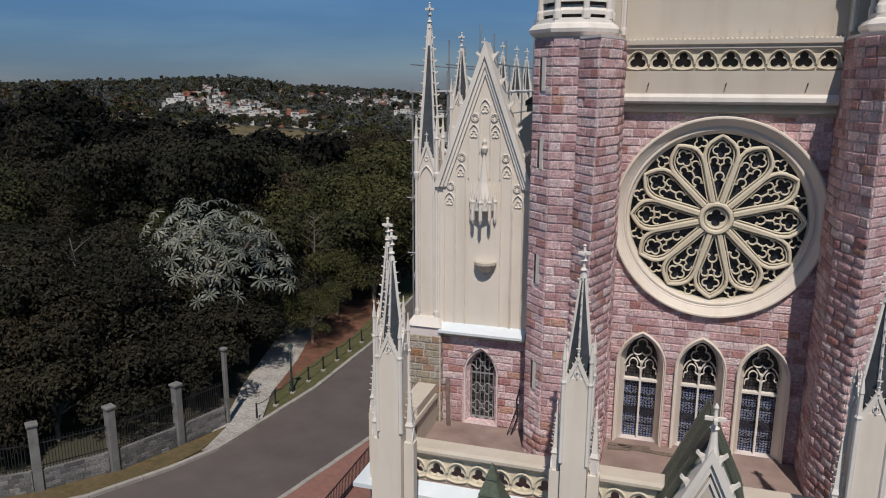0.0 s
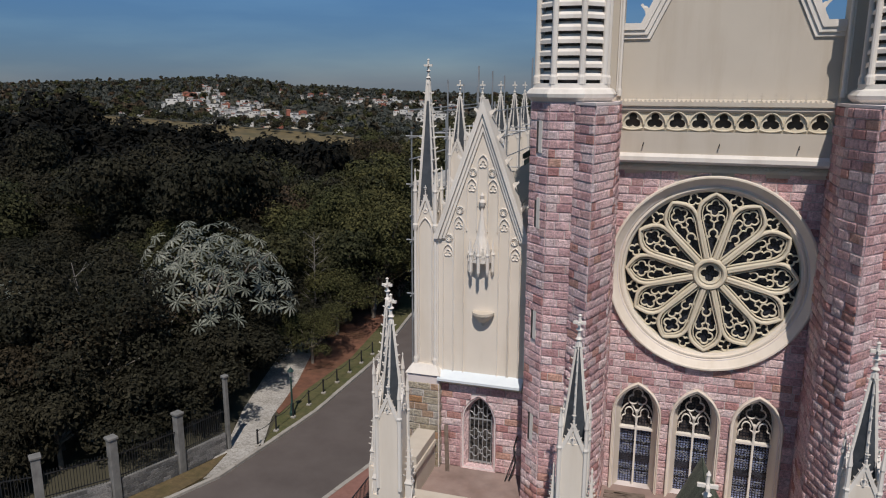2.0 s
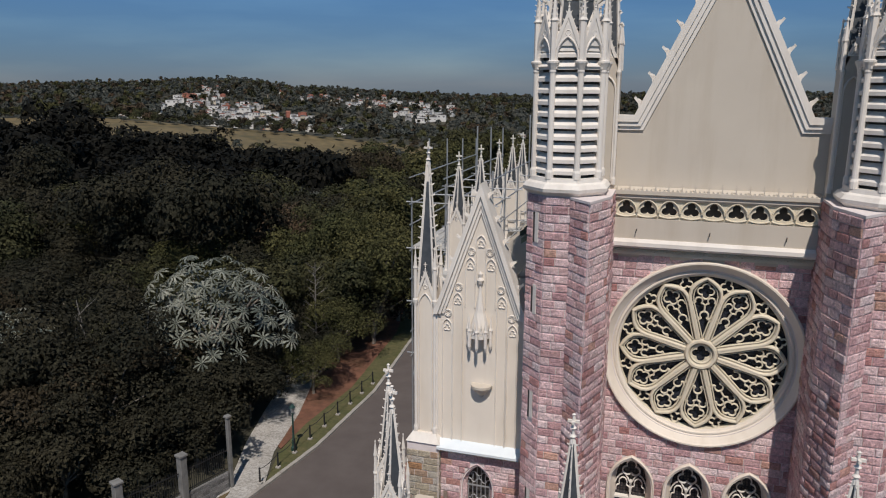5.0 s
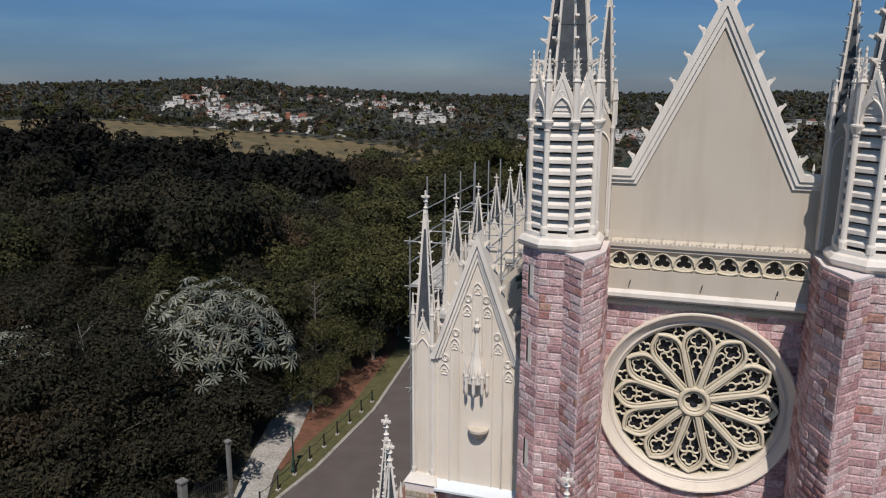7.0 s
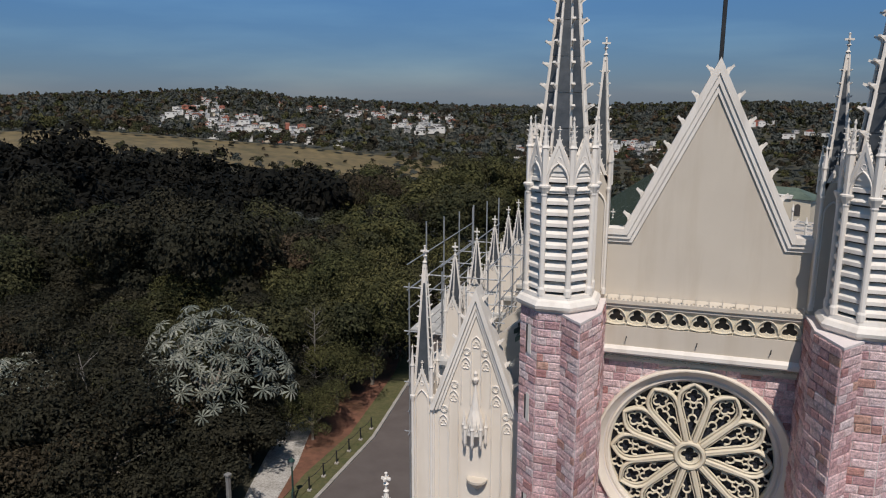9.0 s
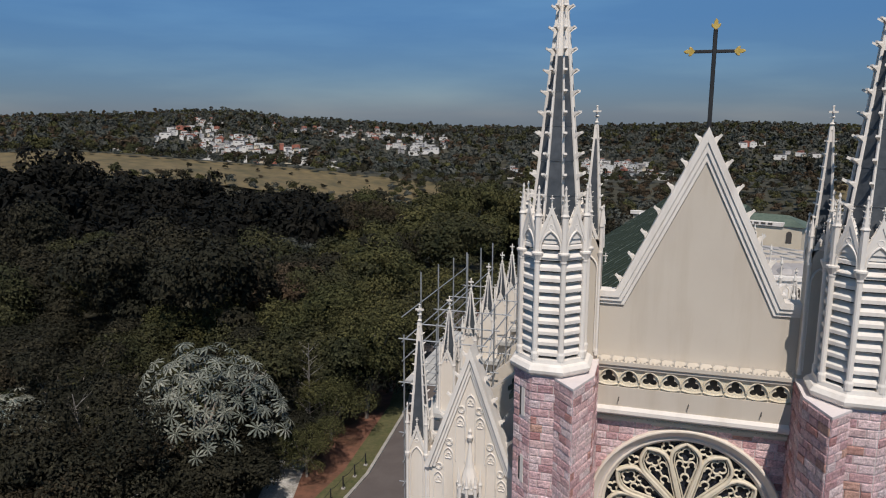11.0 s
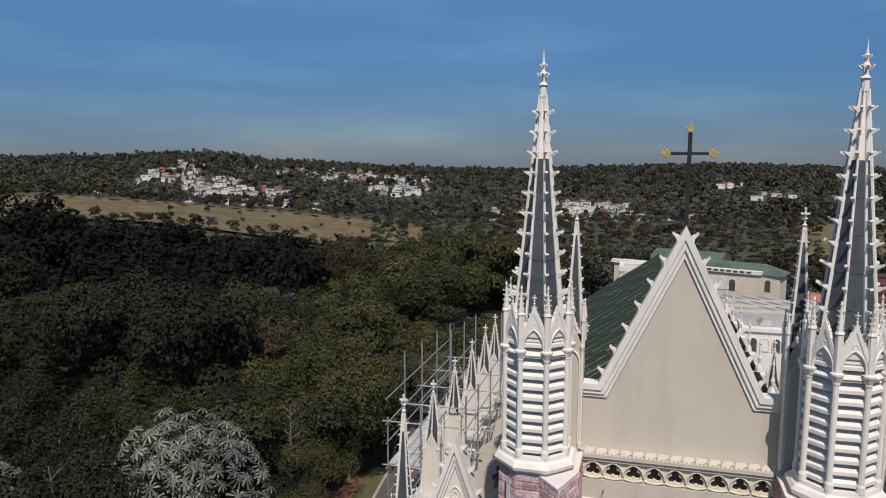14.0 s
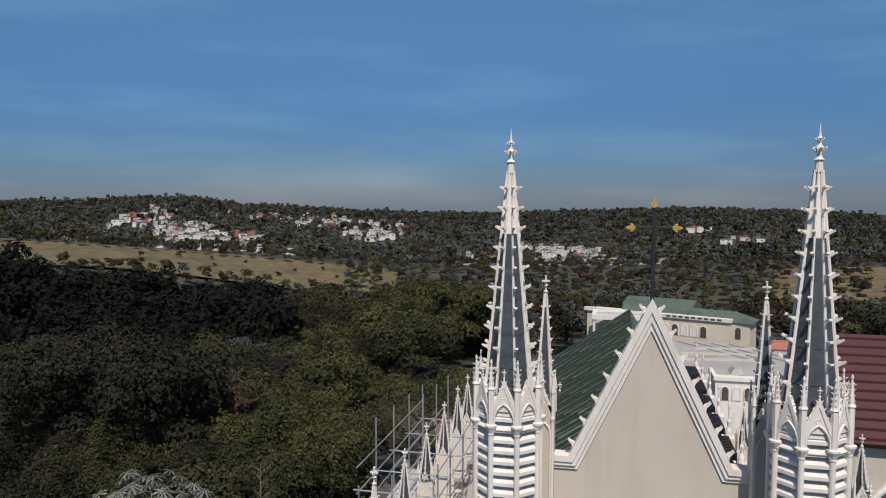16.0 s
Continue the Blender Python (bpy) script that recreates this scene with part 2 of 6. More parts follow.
def part(name, bm, mat, parent=None, label="", smooth=False):
    """Links a bmesh or mesh, in world metres, as one object under its thing."""
    if isinstance(bm, bmesh.types.BMesh):
        me = bpy.data.meshes.new(name)
        bmesh.ops.recalc_face_normals(bm, faces=bm.faces)
        bm.to_mesh(me)
        bm.free()
    else:
        me = bm
    if not me.materials:
        me.materials.append(mat)
    if smooth:
        me.shade_smooth()
    ob = new(name, me)
    if parent:
        top, off = parent, Vector()
        while top:
            off += top.location
            top = top.parent if not top.data else None
        ob.parent = parent
        if not parent.data:
            ob.matrix_parent_inverse = Matrix.Translation(-off)
    if label:
        ob["label"] = label
    return ob


def structure(name, bm, mat, label, category):
    return tagged(part(name, bm, mat), label, category, "", "structure")


def box(bm, x0, x1, y0, y1, z0, z1):
    v = [bm.verts.new((x, y, z)) for x in (x0, x1) for y in (y0, y1) for z in (z0, z1)]
    for f in ((0, 1, 3, 2), (4, 6, 7, 5), (0, 4, 5, 1), (2, 3, 7, 6), (0, 2, 6, 4), (1, 5, 7, 3)):
        bm.faces.new([v[i] for i in f])
    return bm


def boxed(*a, bevel=0.0):
    bm = box(bmesh.new(), *a)
    if bevel:
        bmesh.ops.bevel(bm, geom=list(bm.edges), offset=bevel, segments=1, affect="EDGES")
    return bm


def prism(bm, pts, z0, z1, top=1.0, centre=(0, 0)):
    """A polygon in plan drawn up from z0 to z1."""
    lo = [bm.verts.new((x, y, z0)) for x, y in pts]
    hi = [bm.verts.new((centre[0] + (x - centre[0]) * top, centre[1] + (y - centre[1]) * top, z1)) for x, y in pts]
    n = len(pts)
    for i in range(n):
        bm.faces.new((lo[i], lo[(i + 1) % n], hi[(i + 1) % n], hi[i]))
    bm.faces.new(lo[::-1])
    bm.faces.new(hi)
    return bm


def slab_xz(bm, pts, y0, y1):
    """A polygon in the upright plane drawn back from y0 to y1."""
    a = [bm.verts.new((x, y0, z)) for x, z in pts]
    b = [bm.verts.new((x, y1, z)) for x, z in pts]
    n = len(pts)
    for i in range(n):
        bm.faces.new((a[i], a[(i + 1) % n], b[(i + 1) % n], b[i]))
    bm.faces.new(a[::-1])
    bm.faces.new(b)
    return bm


def profile_x(bm, pts, x0, x1):
    """A (y, z) profile drawn along x."""
    a = [bm.verts.new((x0, y, z)) for y, z in pts]
    b = [bm.verts.new((x1, y, z)) for y, z in pts]
    n = len(pts)
    for i in range(n):
        bm.faces.new((a[i], a[(i + 1) % n], b[(i + 1) % n], b[i]))
    bm.faces.new(a[::-1])
    bm.faces.new(b)
    return bm


def tube(bm, p, q, r0, r1=None, n=6):
    r1 = r0 if r1 is None else r1
    p, q = Vector(p), Vector(q)
    rot = (q - p).to_track_quat("Z", "Y")
    ring = [[bm.verts.new(c + rot @ Vector((r * math.cos(2 * math.pi * i / n), r * math.sin(2 * math.pi * i / n), 0))) for i in range(n)] for c, r in ((p, r0), (q, r1))]
    for i in range(n):
        bm.faces.new((ring[0][i], ring[0][(i + 1) % n], ring[1][(i + 1) % n], ring[1][i]))
    bm.faces.new(ring[0][::-1])
    bm.faces.new(ring[1])
    return bm


def lathe(bm, profile, centre, n=8, turn=0.0):
    cx, cy = centre
    rings = [[bm.verts.new((cx + r * math.cos(turn + 2 * math.pi * i / n), cy + r * math.sin(turn + 2 * math.pi * i / n), z)) for i in range(n)] for r, z in profile]
    for a, b in zip(rings, rings[1:]):
        for i in range(n):
            bm.faces.new((a[i], a[(i + 1) % n], b[(i + 1) % n], b[i]))
    bm.faces.new(rings[0][::-1])
    bm.faces.new(rings[-1])
    return bm


def sweep(bm, path, w, d, y0, closed=False):
    """A bar of width w along a path in the upright plane, from y0 back by d, its front edges chamfered."""
    n = len(path)
    rows = []
    for i in range(n):
        a = Vector(path[(i - 1) % n] if closed or i else path[i])
        b = Vector(path[(i + 1) % n] if closed or i < n - 1 else path[i])
        t = (b - a).normalized()
        nx, nz = -t.y, t.x
        p = path[i]
        rows.append([bm.verts.new((p[0] + nx * o, y, p[1] + nz * o)) for o, y in ((-w / 2, y0 + d), (-w / 2, y0 + d * 0.3), (-w / 5, y0), (w / 5, y0), (w / 2, y0 + d * 0.3), (w / 2, y0 + d))])
    for i in range(n if closed else n - 1):
        a, b = rows[i], rows[(i + 1) % n]
        for k in range(6):
            bm.faces.new((a[k], a[(k + 1) % 6], b[(k + 1) % 6], b[k]))
    if not closed:
        bm.faces.new(rows[0][::-1])
        bm.faces.new(rows[-1])
    return bm


def arch(cx, z0, hw, zs, rise, n=9):
    """A pointed arch's outline, from its left foot round to its right foot."""
    r = (hw * hw + rise * rise) / (2 * hw)
    top = math.atan2(rise, r - hw)
    left = [(cx - hw + r - r * math.cos(top * i / n), zs + r * math.sin(top * i / n)) for i in range(n + 1)]
    right = [(2 * cx - x, z) for x, z in left[-2::-1]]
    return [(cx - hw, z0)] + left + right + [(cx + hw, z0)]


def foil(cx, cz, r, lobes, turn=math.pi / 2, steps=9):
    """The outline of a trefoil or quatrefoil."""
    d, rl = (0.5, 0.5) if lobes == 3 else (0.54, 0.46)
    pts = []
    for k in range(lobes):
        for i in range(steps):
            f = (i / steps - 0.5) * 2 * math.pi / lobes
            s = r * (d * math.cos(f) + math.sqrt(max(rl * rl - (d * math.sin(f)) ** 2, 0)))
            a = turn + k * 2 * math.pi / lobes + f
            pts.append((cx + s * math.cos(a), cz + s * math.sin(a)))
    return pts


def circle(cx, cz, r, n=40):
    return [(cx + r * math.cos(2 * math.pi * i / n), cz + r * math.sin(2 * math.pi * i / n)) for i in range(n)]


def sheet(outlines, y, depth, bevel=0.0):
    """An upright sheet with holes: outlines in (x, z), inner ones cut through; front at y."""
    cu = bpy.data.curves.new("outline", "CURVE")
    cu.dimensions, cu.fill_mode, cu.extrude = "2D", "BOTH", depth / 2 - bevel
    cu.bevel_depth, cu.bevel_resolution = bevel, 0
    for pts in outlines:
        s = cu.splines.new("POLY")
        s.points.add(len(pts) - 1)
        for p, (x, z) in zip(s.points, pts):
            p.co = (x, z, 0, 1)
        s.use_cyclic_u = True
    ob = bpy.data.objects.new("outline", cu)
    me = bpy.data.meshes.new_from_object(ob)
    bpy.data.objects.remove(ob)
    me.materials.clear()
    me.transform(Matrix.Translation((0, y + depth / 2, 0)) @ Matrix.Rotation(radians(90), 4, "X"))
    return me


def octagon(cx, cy, r, turn=22.5):
    return [(cx + r * math.cos(radians(turn + 45 * k)), cy + r * math.sin(radians(turn + 45 * k))) for k in range(8)]


# ---- terrain ----
def smooth(a, b, x):
    t = min(max((x - a) / (b - a), 0.0), 1.0)
    return t * t * (3 - 2 * t)


AZ_KEYS = [-180, -60, -44, -38, -32.4, -28.6, -24, -17, -10, -3, 4.4, 12, 17.8, 60, 180]
CREST = [0, 2, 9, 13, 19, 2, -4, -12, -17, -10, -1, -8, -14, -5, 0]
FIELD = [-20, -10, -8, -13, -19, -24, -30, -35, -36, -36, -34, -28, -25, -20, -20]


def height(x, y):
    """Ground height: level round the church, a wooded valley beyond, then a field and hills."""
    if x > -26.5 and y < 110:
        return 0.0
    r, az = math.hypot(x, y), math.degrees(math.atan2(x, y))
    near = smooth(0, 16, max(-26.5 - x - max(0.0, (27 - y)) * 0.12, y - 110, 0.0))
    crest, field = float(np.interp(az, AZ_KEYS, CREST)), float(np.interp(az, AZ_KEYS, FIELD))
    z = float(np.interp(r, [0, 30, 60, 120, 250, 400, 470, 500, 620, 680, 760, 950, 1150, 1600, 2200, 4500], [-1, -2, -4, -6, -18, field - 16, field - 13, field - 5, field + 4, field + 1, min(-33, field - 4), -14 + 0.35 * crest, -2 + 0.6 * crest, crest, crest - 30, -60]))
    z += 12 * math.exp(-((r - 195) / 48) ** 2) * smooth(-25, -46, az)
    z += 3 * noise.noise((x * 0.008, y * 0.008, 2.1)) * smooth(150, 500, r) + 4 * noise.noise((az * 0.4, 1.3, 4.2)) * smooth(1200, 1600, r)
    return near * z - 0.02


def polar(bm, radii, azs, lift=0.0, closed=False):
    rows = []
    for r in radii:
        rows.append([bm.verts.new((r * math.sin(radians(a)), r * math.cos(radians(a)), height(r * math.sin(radians(a)), r * math.cos(radians(a))) + lift)) for a in azs])
    n = len(azs)
    for p, q in zip(rows, rows[1:]):
        for i in range(n if closed else n - 1):
            bm.faces.new((p[i], q[i], q[(i + 1) % n], p[(i + 1) % n]))
    return rows


forest_floor = surface("forest_floor", ((0.030, 0.030, 0.019), (0.070, 0.062, 0.038)), scale=0.08, stain=(0.5, 0.55, 0.45), stain_scale=0.02, stain_amount=0.8, grain=2.0, relief=0.5)
field_mat = surface("golden_grass", ((0.085, 0.066, 0.03), (0.17, 0.126, 0.056)), scale=0.12, stain=(0.42, 0.5, 0.42), stain_scale=0.035, stain_amount=0.9, grain=1.0, relief=0.4)
bm = bmesh.new()
azs = [-180 + 6 * i for i in range(20)] + [-60 + 1.0 * i for i in range(100)] + [40 + 7 * i for i in range(20)]
radii = [4 * 1.085 ** i for i in range(88)]
rows_ = polar(bm, radii, azs, closed=True)
bm.faces.new([rows_[0][i] for i in range(len(azs))][::-1])
structure("ground", bm, forest_floor, "dark wooded ground falling to a valley and rising to hills", "ground")
bm = bmesh.new()
polar(bm, [498 + 9 * i for i in range(13)], [-60 + 1.0 * i for i in range(44)], 1.0)
tagged(part("field", bm, field_mat), "golden dry grass field on a slope beyond the woods", "field", "", "structure")
bm = bmesh.new()
polar(bm, [470 + 12 * i for i in range(12)], [11 + 1.0 * i for i in range(25)], 1.2)
tagged(part("field", bm, field_mat), "golden dry grass field among dark woods", "field", "", "structure")


def ribbon(name, left, right, z, mat, label, category):
    """A level strip between two lines in plan, with thickness."""
    bm = bmesh.new()
    prism(bm, left + right[::-1], z - 0.3, z)
    return structure(name, bm, mat, label, category)


KERB = [(-39.76, 6.0), (-29.76, 15.0), (-23.06, 21.3), (-21.36, 24.2), (-20.36, 26.5), (-19.86, 29.8), (-19.26, 34.2), (-19.06, 42.4), (-20.26, 54), (-23.76, 68), (-29.76, 84)]
EDGE = [(-23.8, 2.0), (-19.8, 13.0), (-17.0, 19.5), (-16.1, 22.0), (-15.6, 23.7), (-14.8, 27.0), (-14.1, 30.1), (-13.9, 42.4), (-15.0, 55), (-17.8, 70), (-22.8, 86)]
ribbon("road", KERB, EDGE, 0.03, asphalt, "dark grey asphalt road curving past the church", "road")
off = lambda line, dx: [(x + dx, y) for x, y in line]
ribbon("pavement", EDGE, off(EDGE, 9.0), 0.14, red_paving, "red brick paving beside the church", "pavement")


def kerb(line, side):
    bm = bmesh.new()
    for (x0, y0), (x1, y1) in zip(line, line[1:]):
        seg = math.hypot(x1 - x0, y1 - y0)
        n = max(1, int(seg / 1.0))
        t = Vector((x1 - x0, y1 - y0)) / seg
        nrm = Vector((-t.y, t.x)) * side
        for i in range(n):
            a, b = Vector((x0, y0)) + t * (seg * i / n + 0.01), Vector((x0, y0)) + t * (seg * (i + 1) / n - 0.01)
            prism(bm, [a[:], b[:], (b + nrm * 0.22)[:], (a + nrm * 0.22)[:]], -0.1, 0.16 + random.uniform(-0.01, 0.01))
    return bm


structure("kerb_west", kerb(KERB, 1), kerb_mat, "worn pale concrete kerb along the road", "kerb")
structure("kerb_east", kerb(EDGE, -1), kerb_mat, "worn pale concrete kerb beside red paving", "kerb")
GRAVEL_E = [(-20.55, 26.6), (-20.1, 29.8), (-21.4, 33.0), (-22.4, 38.0), (-24.3, 44.0), (-26.8, 50)]
GRAVEL_W = [(-21.5, 26.0), (-21.9, 29.3), (-23.5, 33.5), (-24.8, 38.0), (-26.4, 44.0), (-28.9, 50)]
ribbon("gravel_path", GRAVEL_W, GRAVEL_E, 0.06, gravel, "pale gravel path leading in under the trees", "path")
ribbon("verge", [(-44.78, 8), (-32.78, 16.2), (-26.18, 20.6), (-23.38, 23.4), (-22.18, 26.4), (-21.38, 28.6)], [(-39.98, 6.2), (-29.98, 15.2), (-23.28, 21.5), (-21.58, 24.3), (-21.38, 25.2), (-21.08, 26.4)], 0.1, verge, "dry yellow grass verge beside the road", "grass")
ribbon("lawn", [(-20.18, 30.2), (-21.08, 33.0), (-21.28, 36.5), (-20.88, 42.4), (-21.98, 54), (-25.58, 68)], [(-20.03, 30.0), (-19.68, 32.5), (-19.46, 34.5), (-19.28, 42.4), (-20.48, 54), (-23.98, 68)], 0.11, lawn, "strip of thin lawn between road and trees", "grass")
ribbon("soil_bank", [(-21.48, 33.6), (-22.38, 37.8), (-24.28, 44.0), (-28.78, 60), (-30.78, 68)], [(-21.18, 33.4), (-21.28, 36.5), (-20.88, 42.4), (-21.98, 54), (-25.58, 68)], 0.09, red_soil, "bare reddish soil littered with leaves", "soil")

# ---- church: nave front ----
WALL, PARAPET, WING = 19.08, 18.83, 18.8
ROSE_Z, ROSE_R = 13.4, 2.42
LANCETS = (-1.58, -0.07, 1.46)
lancet_hole = lambda cx: arch(cx, 7.05, 0.55, 9.33, 0.80)
front = sheet([[(-3.6, 0), (3.6, 0), (3.6, 17.2), (-3.6, 17.2)], circle(0, ROSE_Z, ROSE_R - 0.12, 64)] + [lancet_hole(c) for c in LANCETS], WALL, 0.6)
wall_front = structure("wall_front", front, mortar, "pink stone church front with a rose window and lancets", "wall")

gable_wall = sheet([[(-2.95, 17.2), (2.95, 17.2), (2.95, 19.35), (2.0, 19.35), (0, 23.6), (-2.0, 19.35), (-2.95, 19.35)]], 19.12, 0.5)
structure("gable_wall", gable_wall, cream, "plain cream plastered gable over the parapet", "wall")
coping = thing("gable_coping", (0, 19.0, 19.3), "cream moulded gable coping with leafy crockets", "coping")
for s in (-1, 1):
    bm = bmesh.new()
    for w0, w1, y0 in ((0.0, 0.16, 18.98), (0.16, 0.27, 19.02), (0.27, 0.37, 19.07)):
        line = lambda o: [(s * (-2.62), 19.60 - o), (s * (-2.07 + o * 0.63), 19.60 - o), (0, 23.92 - o * 2.3)]
        pts = line(w0) + line(w1)[::-1]
        slab_xz(bm, pts, y0, 19.45)
    part("slope_moulding", bm, white_stone, coping)


def crocket(bm, p, out, size):
    """A curled leaf that stands out from p towards out."""
    out = Vector(out).normalized()
    side = out.cross(Vector((0, 0, 1)))
    side = side.normalized() if side.length > 0.01 else Vector((1, 0, 0))
    up = side.cross(out)
    outline = [(0.0, -0.55), (0.22, -0.22), (0.72, 0.05), (1.05, 0.2), (1.0, 0.48), (0.62, 0.36), (0.3, 0.42), (0.0, 0.3)]
    wide = (0.12, 0.12, 0.2, 0.27, 0.24, 0.13, 0.12, 0.12)
    a = [bm.verts.new(Vector(p) + out * x * size + up * z * size + side * w * size) for (x, z), w in zip(outline, wide)]
    b = [bm.verts.new(Vector(p) + out * x * size + up * z * size - side * w * size) for (x, z), w in zip(outline, wide)]
    for i in range(8):
        bm.faces.new((a[i], a[(i + 1) % 8], b[(i + 1) % 8], b[i]))
    bm.faces.new(a[::-1])
    bm.faces.new(b)


for s in (-1, 1):
    for k in range(7):
        f = (k + 0.45) / 7
        bm = bmesh.new()
        crocket(bm, (s * (-2.07 * (1 - f)), 19.12, 19.62 + 4.3 * f), (-s * 0.9, 0, 0.43), 0.2)
        part("crocket", bm, white_stone, coping)

# latin cross with gilded lilies
cross = thing("gable_cross", (0, 19.15, 23.8), "slim dark metal cross with gilded lily tips", "cross")
bm = boxed(-0.05, 0.05, 19.11, 19.2, 23.7, 26.25, bevel=0.012)
part("upright", bm, iron, cross)
part("crossbar", boxed(-0.47, 0.47, 19.12, 19.19, 25.69, 25.77, bevel=0.012), iron, cross)
for (x, z, a) in ((0, 26.24, 0), (-0.45, 25.73, 90), (0.45, 25.73, -90)):
    bm = bmesh.new()
    petal = [(-0.03, 0), (-0.05, 0.06), (-0.13, 0.09), (-0.15, 0.17), (-0.10, 0.20), (-0.09, 0.14), (-0.05, 0.16), (-0.065, 0.26), (0, 0.36), (0.065, 0.26), (0.05, 0.16), (0.09, 0.14), (0.10, 0.20), (0.15, 0.17), (0.13, 0.09), (0.05, 0.06), (0.03, 0)]
    c, s_ = math.cos(radians(a)), math.sin(radians(a))
    slab_xz(bm, [(x + (c * u - s_ * w) * 0.76, z + (s_ * u + c * w) * 0.76) for u, w in petal], 19.09, 19.21)
    bmesh.ops.bevel(bm, geom=list(bm.edges), offset=0.012, segments=1, affect="EDGES")
    part("lily", bm, gold, cross, "gilded lily tip")

# ---- parapet gallery ----
parapet = thing("parapet", (0, PARAPET, 16.0), "cream parapet with a row of trefoil arches and cresting", "parapet")
part("band", profile_x(bmesh.new(), [(18.83, 16.42), (18.83, 17.08), (19.3, 17.08), (19.3, 16.0), (19.05, 16.0), (19.05, 16.1), (19.0, 16.1)], -2.44, 2.44), cream, parapet)
part("string_course", profile_x(bmesh.new(), [(18.74, 16.36), (18.74, 16.46), (18.8, 16.54), (18.83, 16.54), (18.83, 16.30), (18.79, 16.30)], -2.44, 2.44), white_stone, parapet)
bm = bmesh.new()
for i in range(33):
    x = -2.4 + 4.8 * i / 32
    sweep(bm, [(x + 0.07 * math.cos(a), 16.19 + 0.07 * math.sin(a)) for a in [math.pi * k / 6 for k in range(7)]], 0.025, 0.06, 18.85)
    sweep(bm, [(x + 0.035 * math.cos(a), 16.22 + 0.035 * math.sin(a)) for a in [2 * math.pi * k / 6 for k in range(6)]], 0.02, 0.05, 18.86, True)
part("frieze", bm, tracery_paint, parapet, "carved frieze of small interlaced arches")
part("frieze_bed", profile_x(bmesh.new(), [(18.9, 16.11), (18.9, 16.31), (19.06, 16.31), (19.06, 16.11)], -2.44, 2.44), tracery_paint, parapet)
NB = 9
bay = 4.78 / NB
holes = []
for i in range(NB):
    holes.append(foil(-2.39 + bay * (i + 0.5), 17.32, 0.2, 3))
arcade = sheet([[(-2.44, 17.08), (2.44, 17.08), (2.44, 17.56), (-2.44, 17.56)]] + holes, 18.9, 0.12)
part("arcade", arcade, tracery_paint, parapet)
# Dark sheet paints the shade behind the pierced trefoils.
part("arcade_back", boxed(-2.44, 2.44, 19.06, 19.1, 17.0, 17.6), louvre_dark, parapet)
for i in range(NB):
    cx = -2.39 + bay * (i + 0.5)
    bm = bmesh.new()
    sweep(bm, arch(cx, 17.12, bay * 0.48, 17.24, 0.32, 7)[1:-1], 0.035, 0.07, 18.84)
    sweep(bm, [(cx + bay * 0.47 * u, 17.16 - 0.05 * (1 - u * u)) for u in (-1, -0.5, 0, 0.5, 1)], 0.035, 0.07, 18.84)
    part("arch_moulding", bm, tracery_paint, parapet)
part("cornice", profile_x(bmesh.new(), [(18.86, 17.54), (18.82, 17.6), (18.82, 17.66), (18.77, 17.7), (18.77, 17.8), (19.10, 17.86), (19.11, 17.86), (19.11, 17.54)], -2.86, 2.86), cream, parapet)
bm = bmesh.new()
for i in range(54):
    x = -2.8 + 5.6 * i / 53
    slab_xz(bm, [(x - 0.045, 17.79), (x + 0.045, 17.79), (x + 0.006, 17.85), (x - 0.006, 17.85)], 18.78, 18.81)
    if i % 3 == 1:
        slab_xz(bm, [(x - 0.012, 17.84), (x + 0.012, 17.84), (x + 0.012, 18.02), (x - 0.012, 18.02)], 18.785, 18.805)
        slab_xz(bm, [(x - 0.05, 17.94), (x + 0.05, 17.94), (x + 0.05, 17.965), (x - 0.05, 17.965)], 18.786, 18.804)
part("cresting", bm, cream, parapet, "low cresting of points and small crosses")
for x in (-1.83, -0.05, 1.72):
    pipe = part("drain_spout", tube(bmesh.new(), (x, 18.84, 16.80), (x - 0.02, 18.74, 16.72), 0.014, n=8), iron, parapet)

parapet.location += Vector((0, 0.0, -0.07))

# ---- rose window ----
rose = thing("rose_window", (0, WALL, ROSE_Z), "round cream stone rose window of twelve petals over dark leaded glass", "window")
bm = bmesh.new()
prof = [(2.55, WALL + 0.02), (2.55, WALL - 0.13), (2.53, WALL - 0.16), (2.49, WALL - 0.16), (2.46, WALL - 0.12), (2.27, WALL + 0.04), (2.25, WALL + 0.02), (2.21, WALL + 0.02), (2.19, WALL + 0.08), (2.14, WALL + 0.10), (2.12, WALL + 0.2), (2.12, WALL + 0.34), (2.46, WALL + 0.34)]
n = 72
rings = [[bm.verts.new((r * math.cos(2 * math.pi * i / n), y, ROSE_Z + r * math.sin(2 * math.pi * i / n))) for i in range(n)] for r, y in prof]
for a, b in zip(rings, rings[1:] + rings[:1]):
    for i in range(n):
        bm.faces.new((a[i], a[(i + 1) % n], b[(i + 1) % n], b[i]))
part("ring", bm, pale_cream, rose, "moulded cream ring", smooth=False)
part("pane", slab_xz(bmesh.new(), circle(0, ROSE_Z, 2.2, 48), WALL + 0.30, WALL + 0.33), rose_glass, rose, "dark leaded glass")


def polar_pts(pts, a):
    """(along, across) in a petal's frame to the upright plane."""
    c, s = math.cos(a), math.sin(a)
    return [(r * c - w * s, ROSE_Z + r * s + w * c) for r, w in pts]


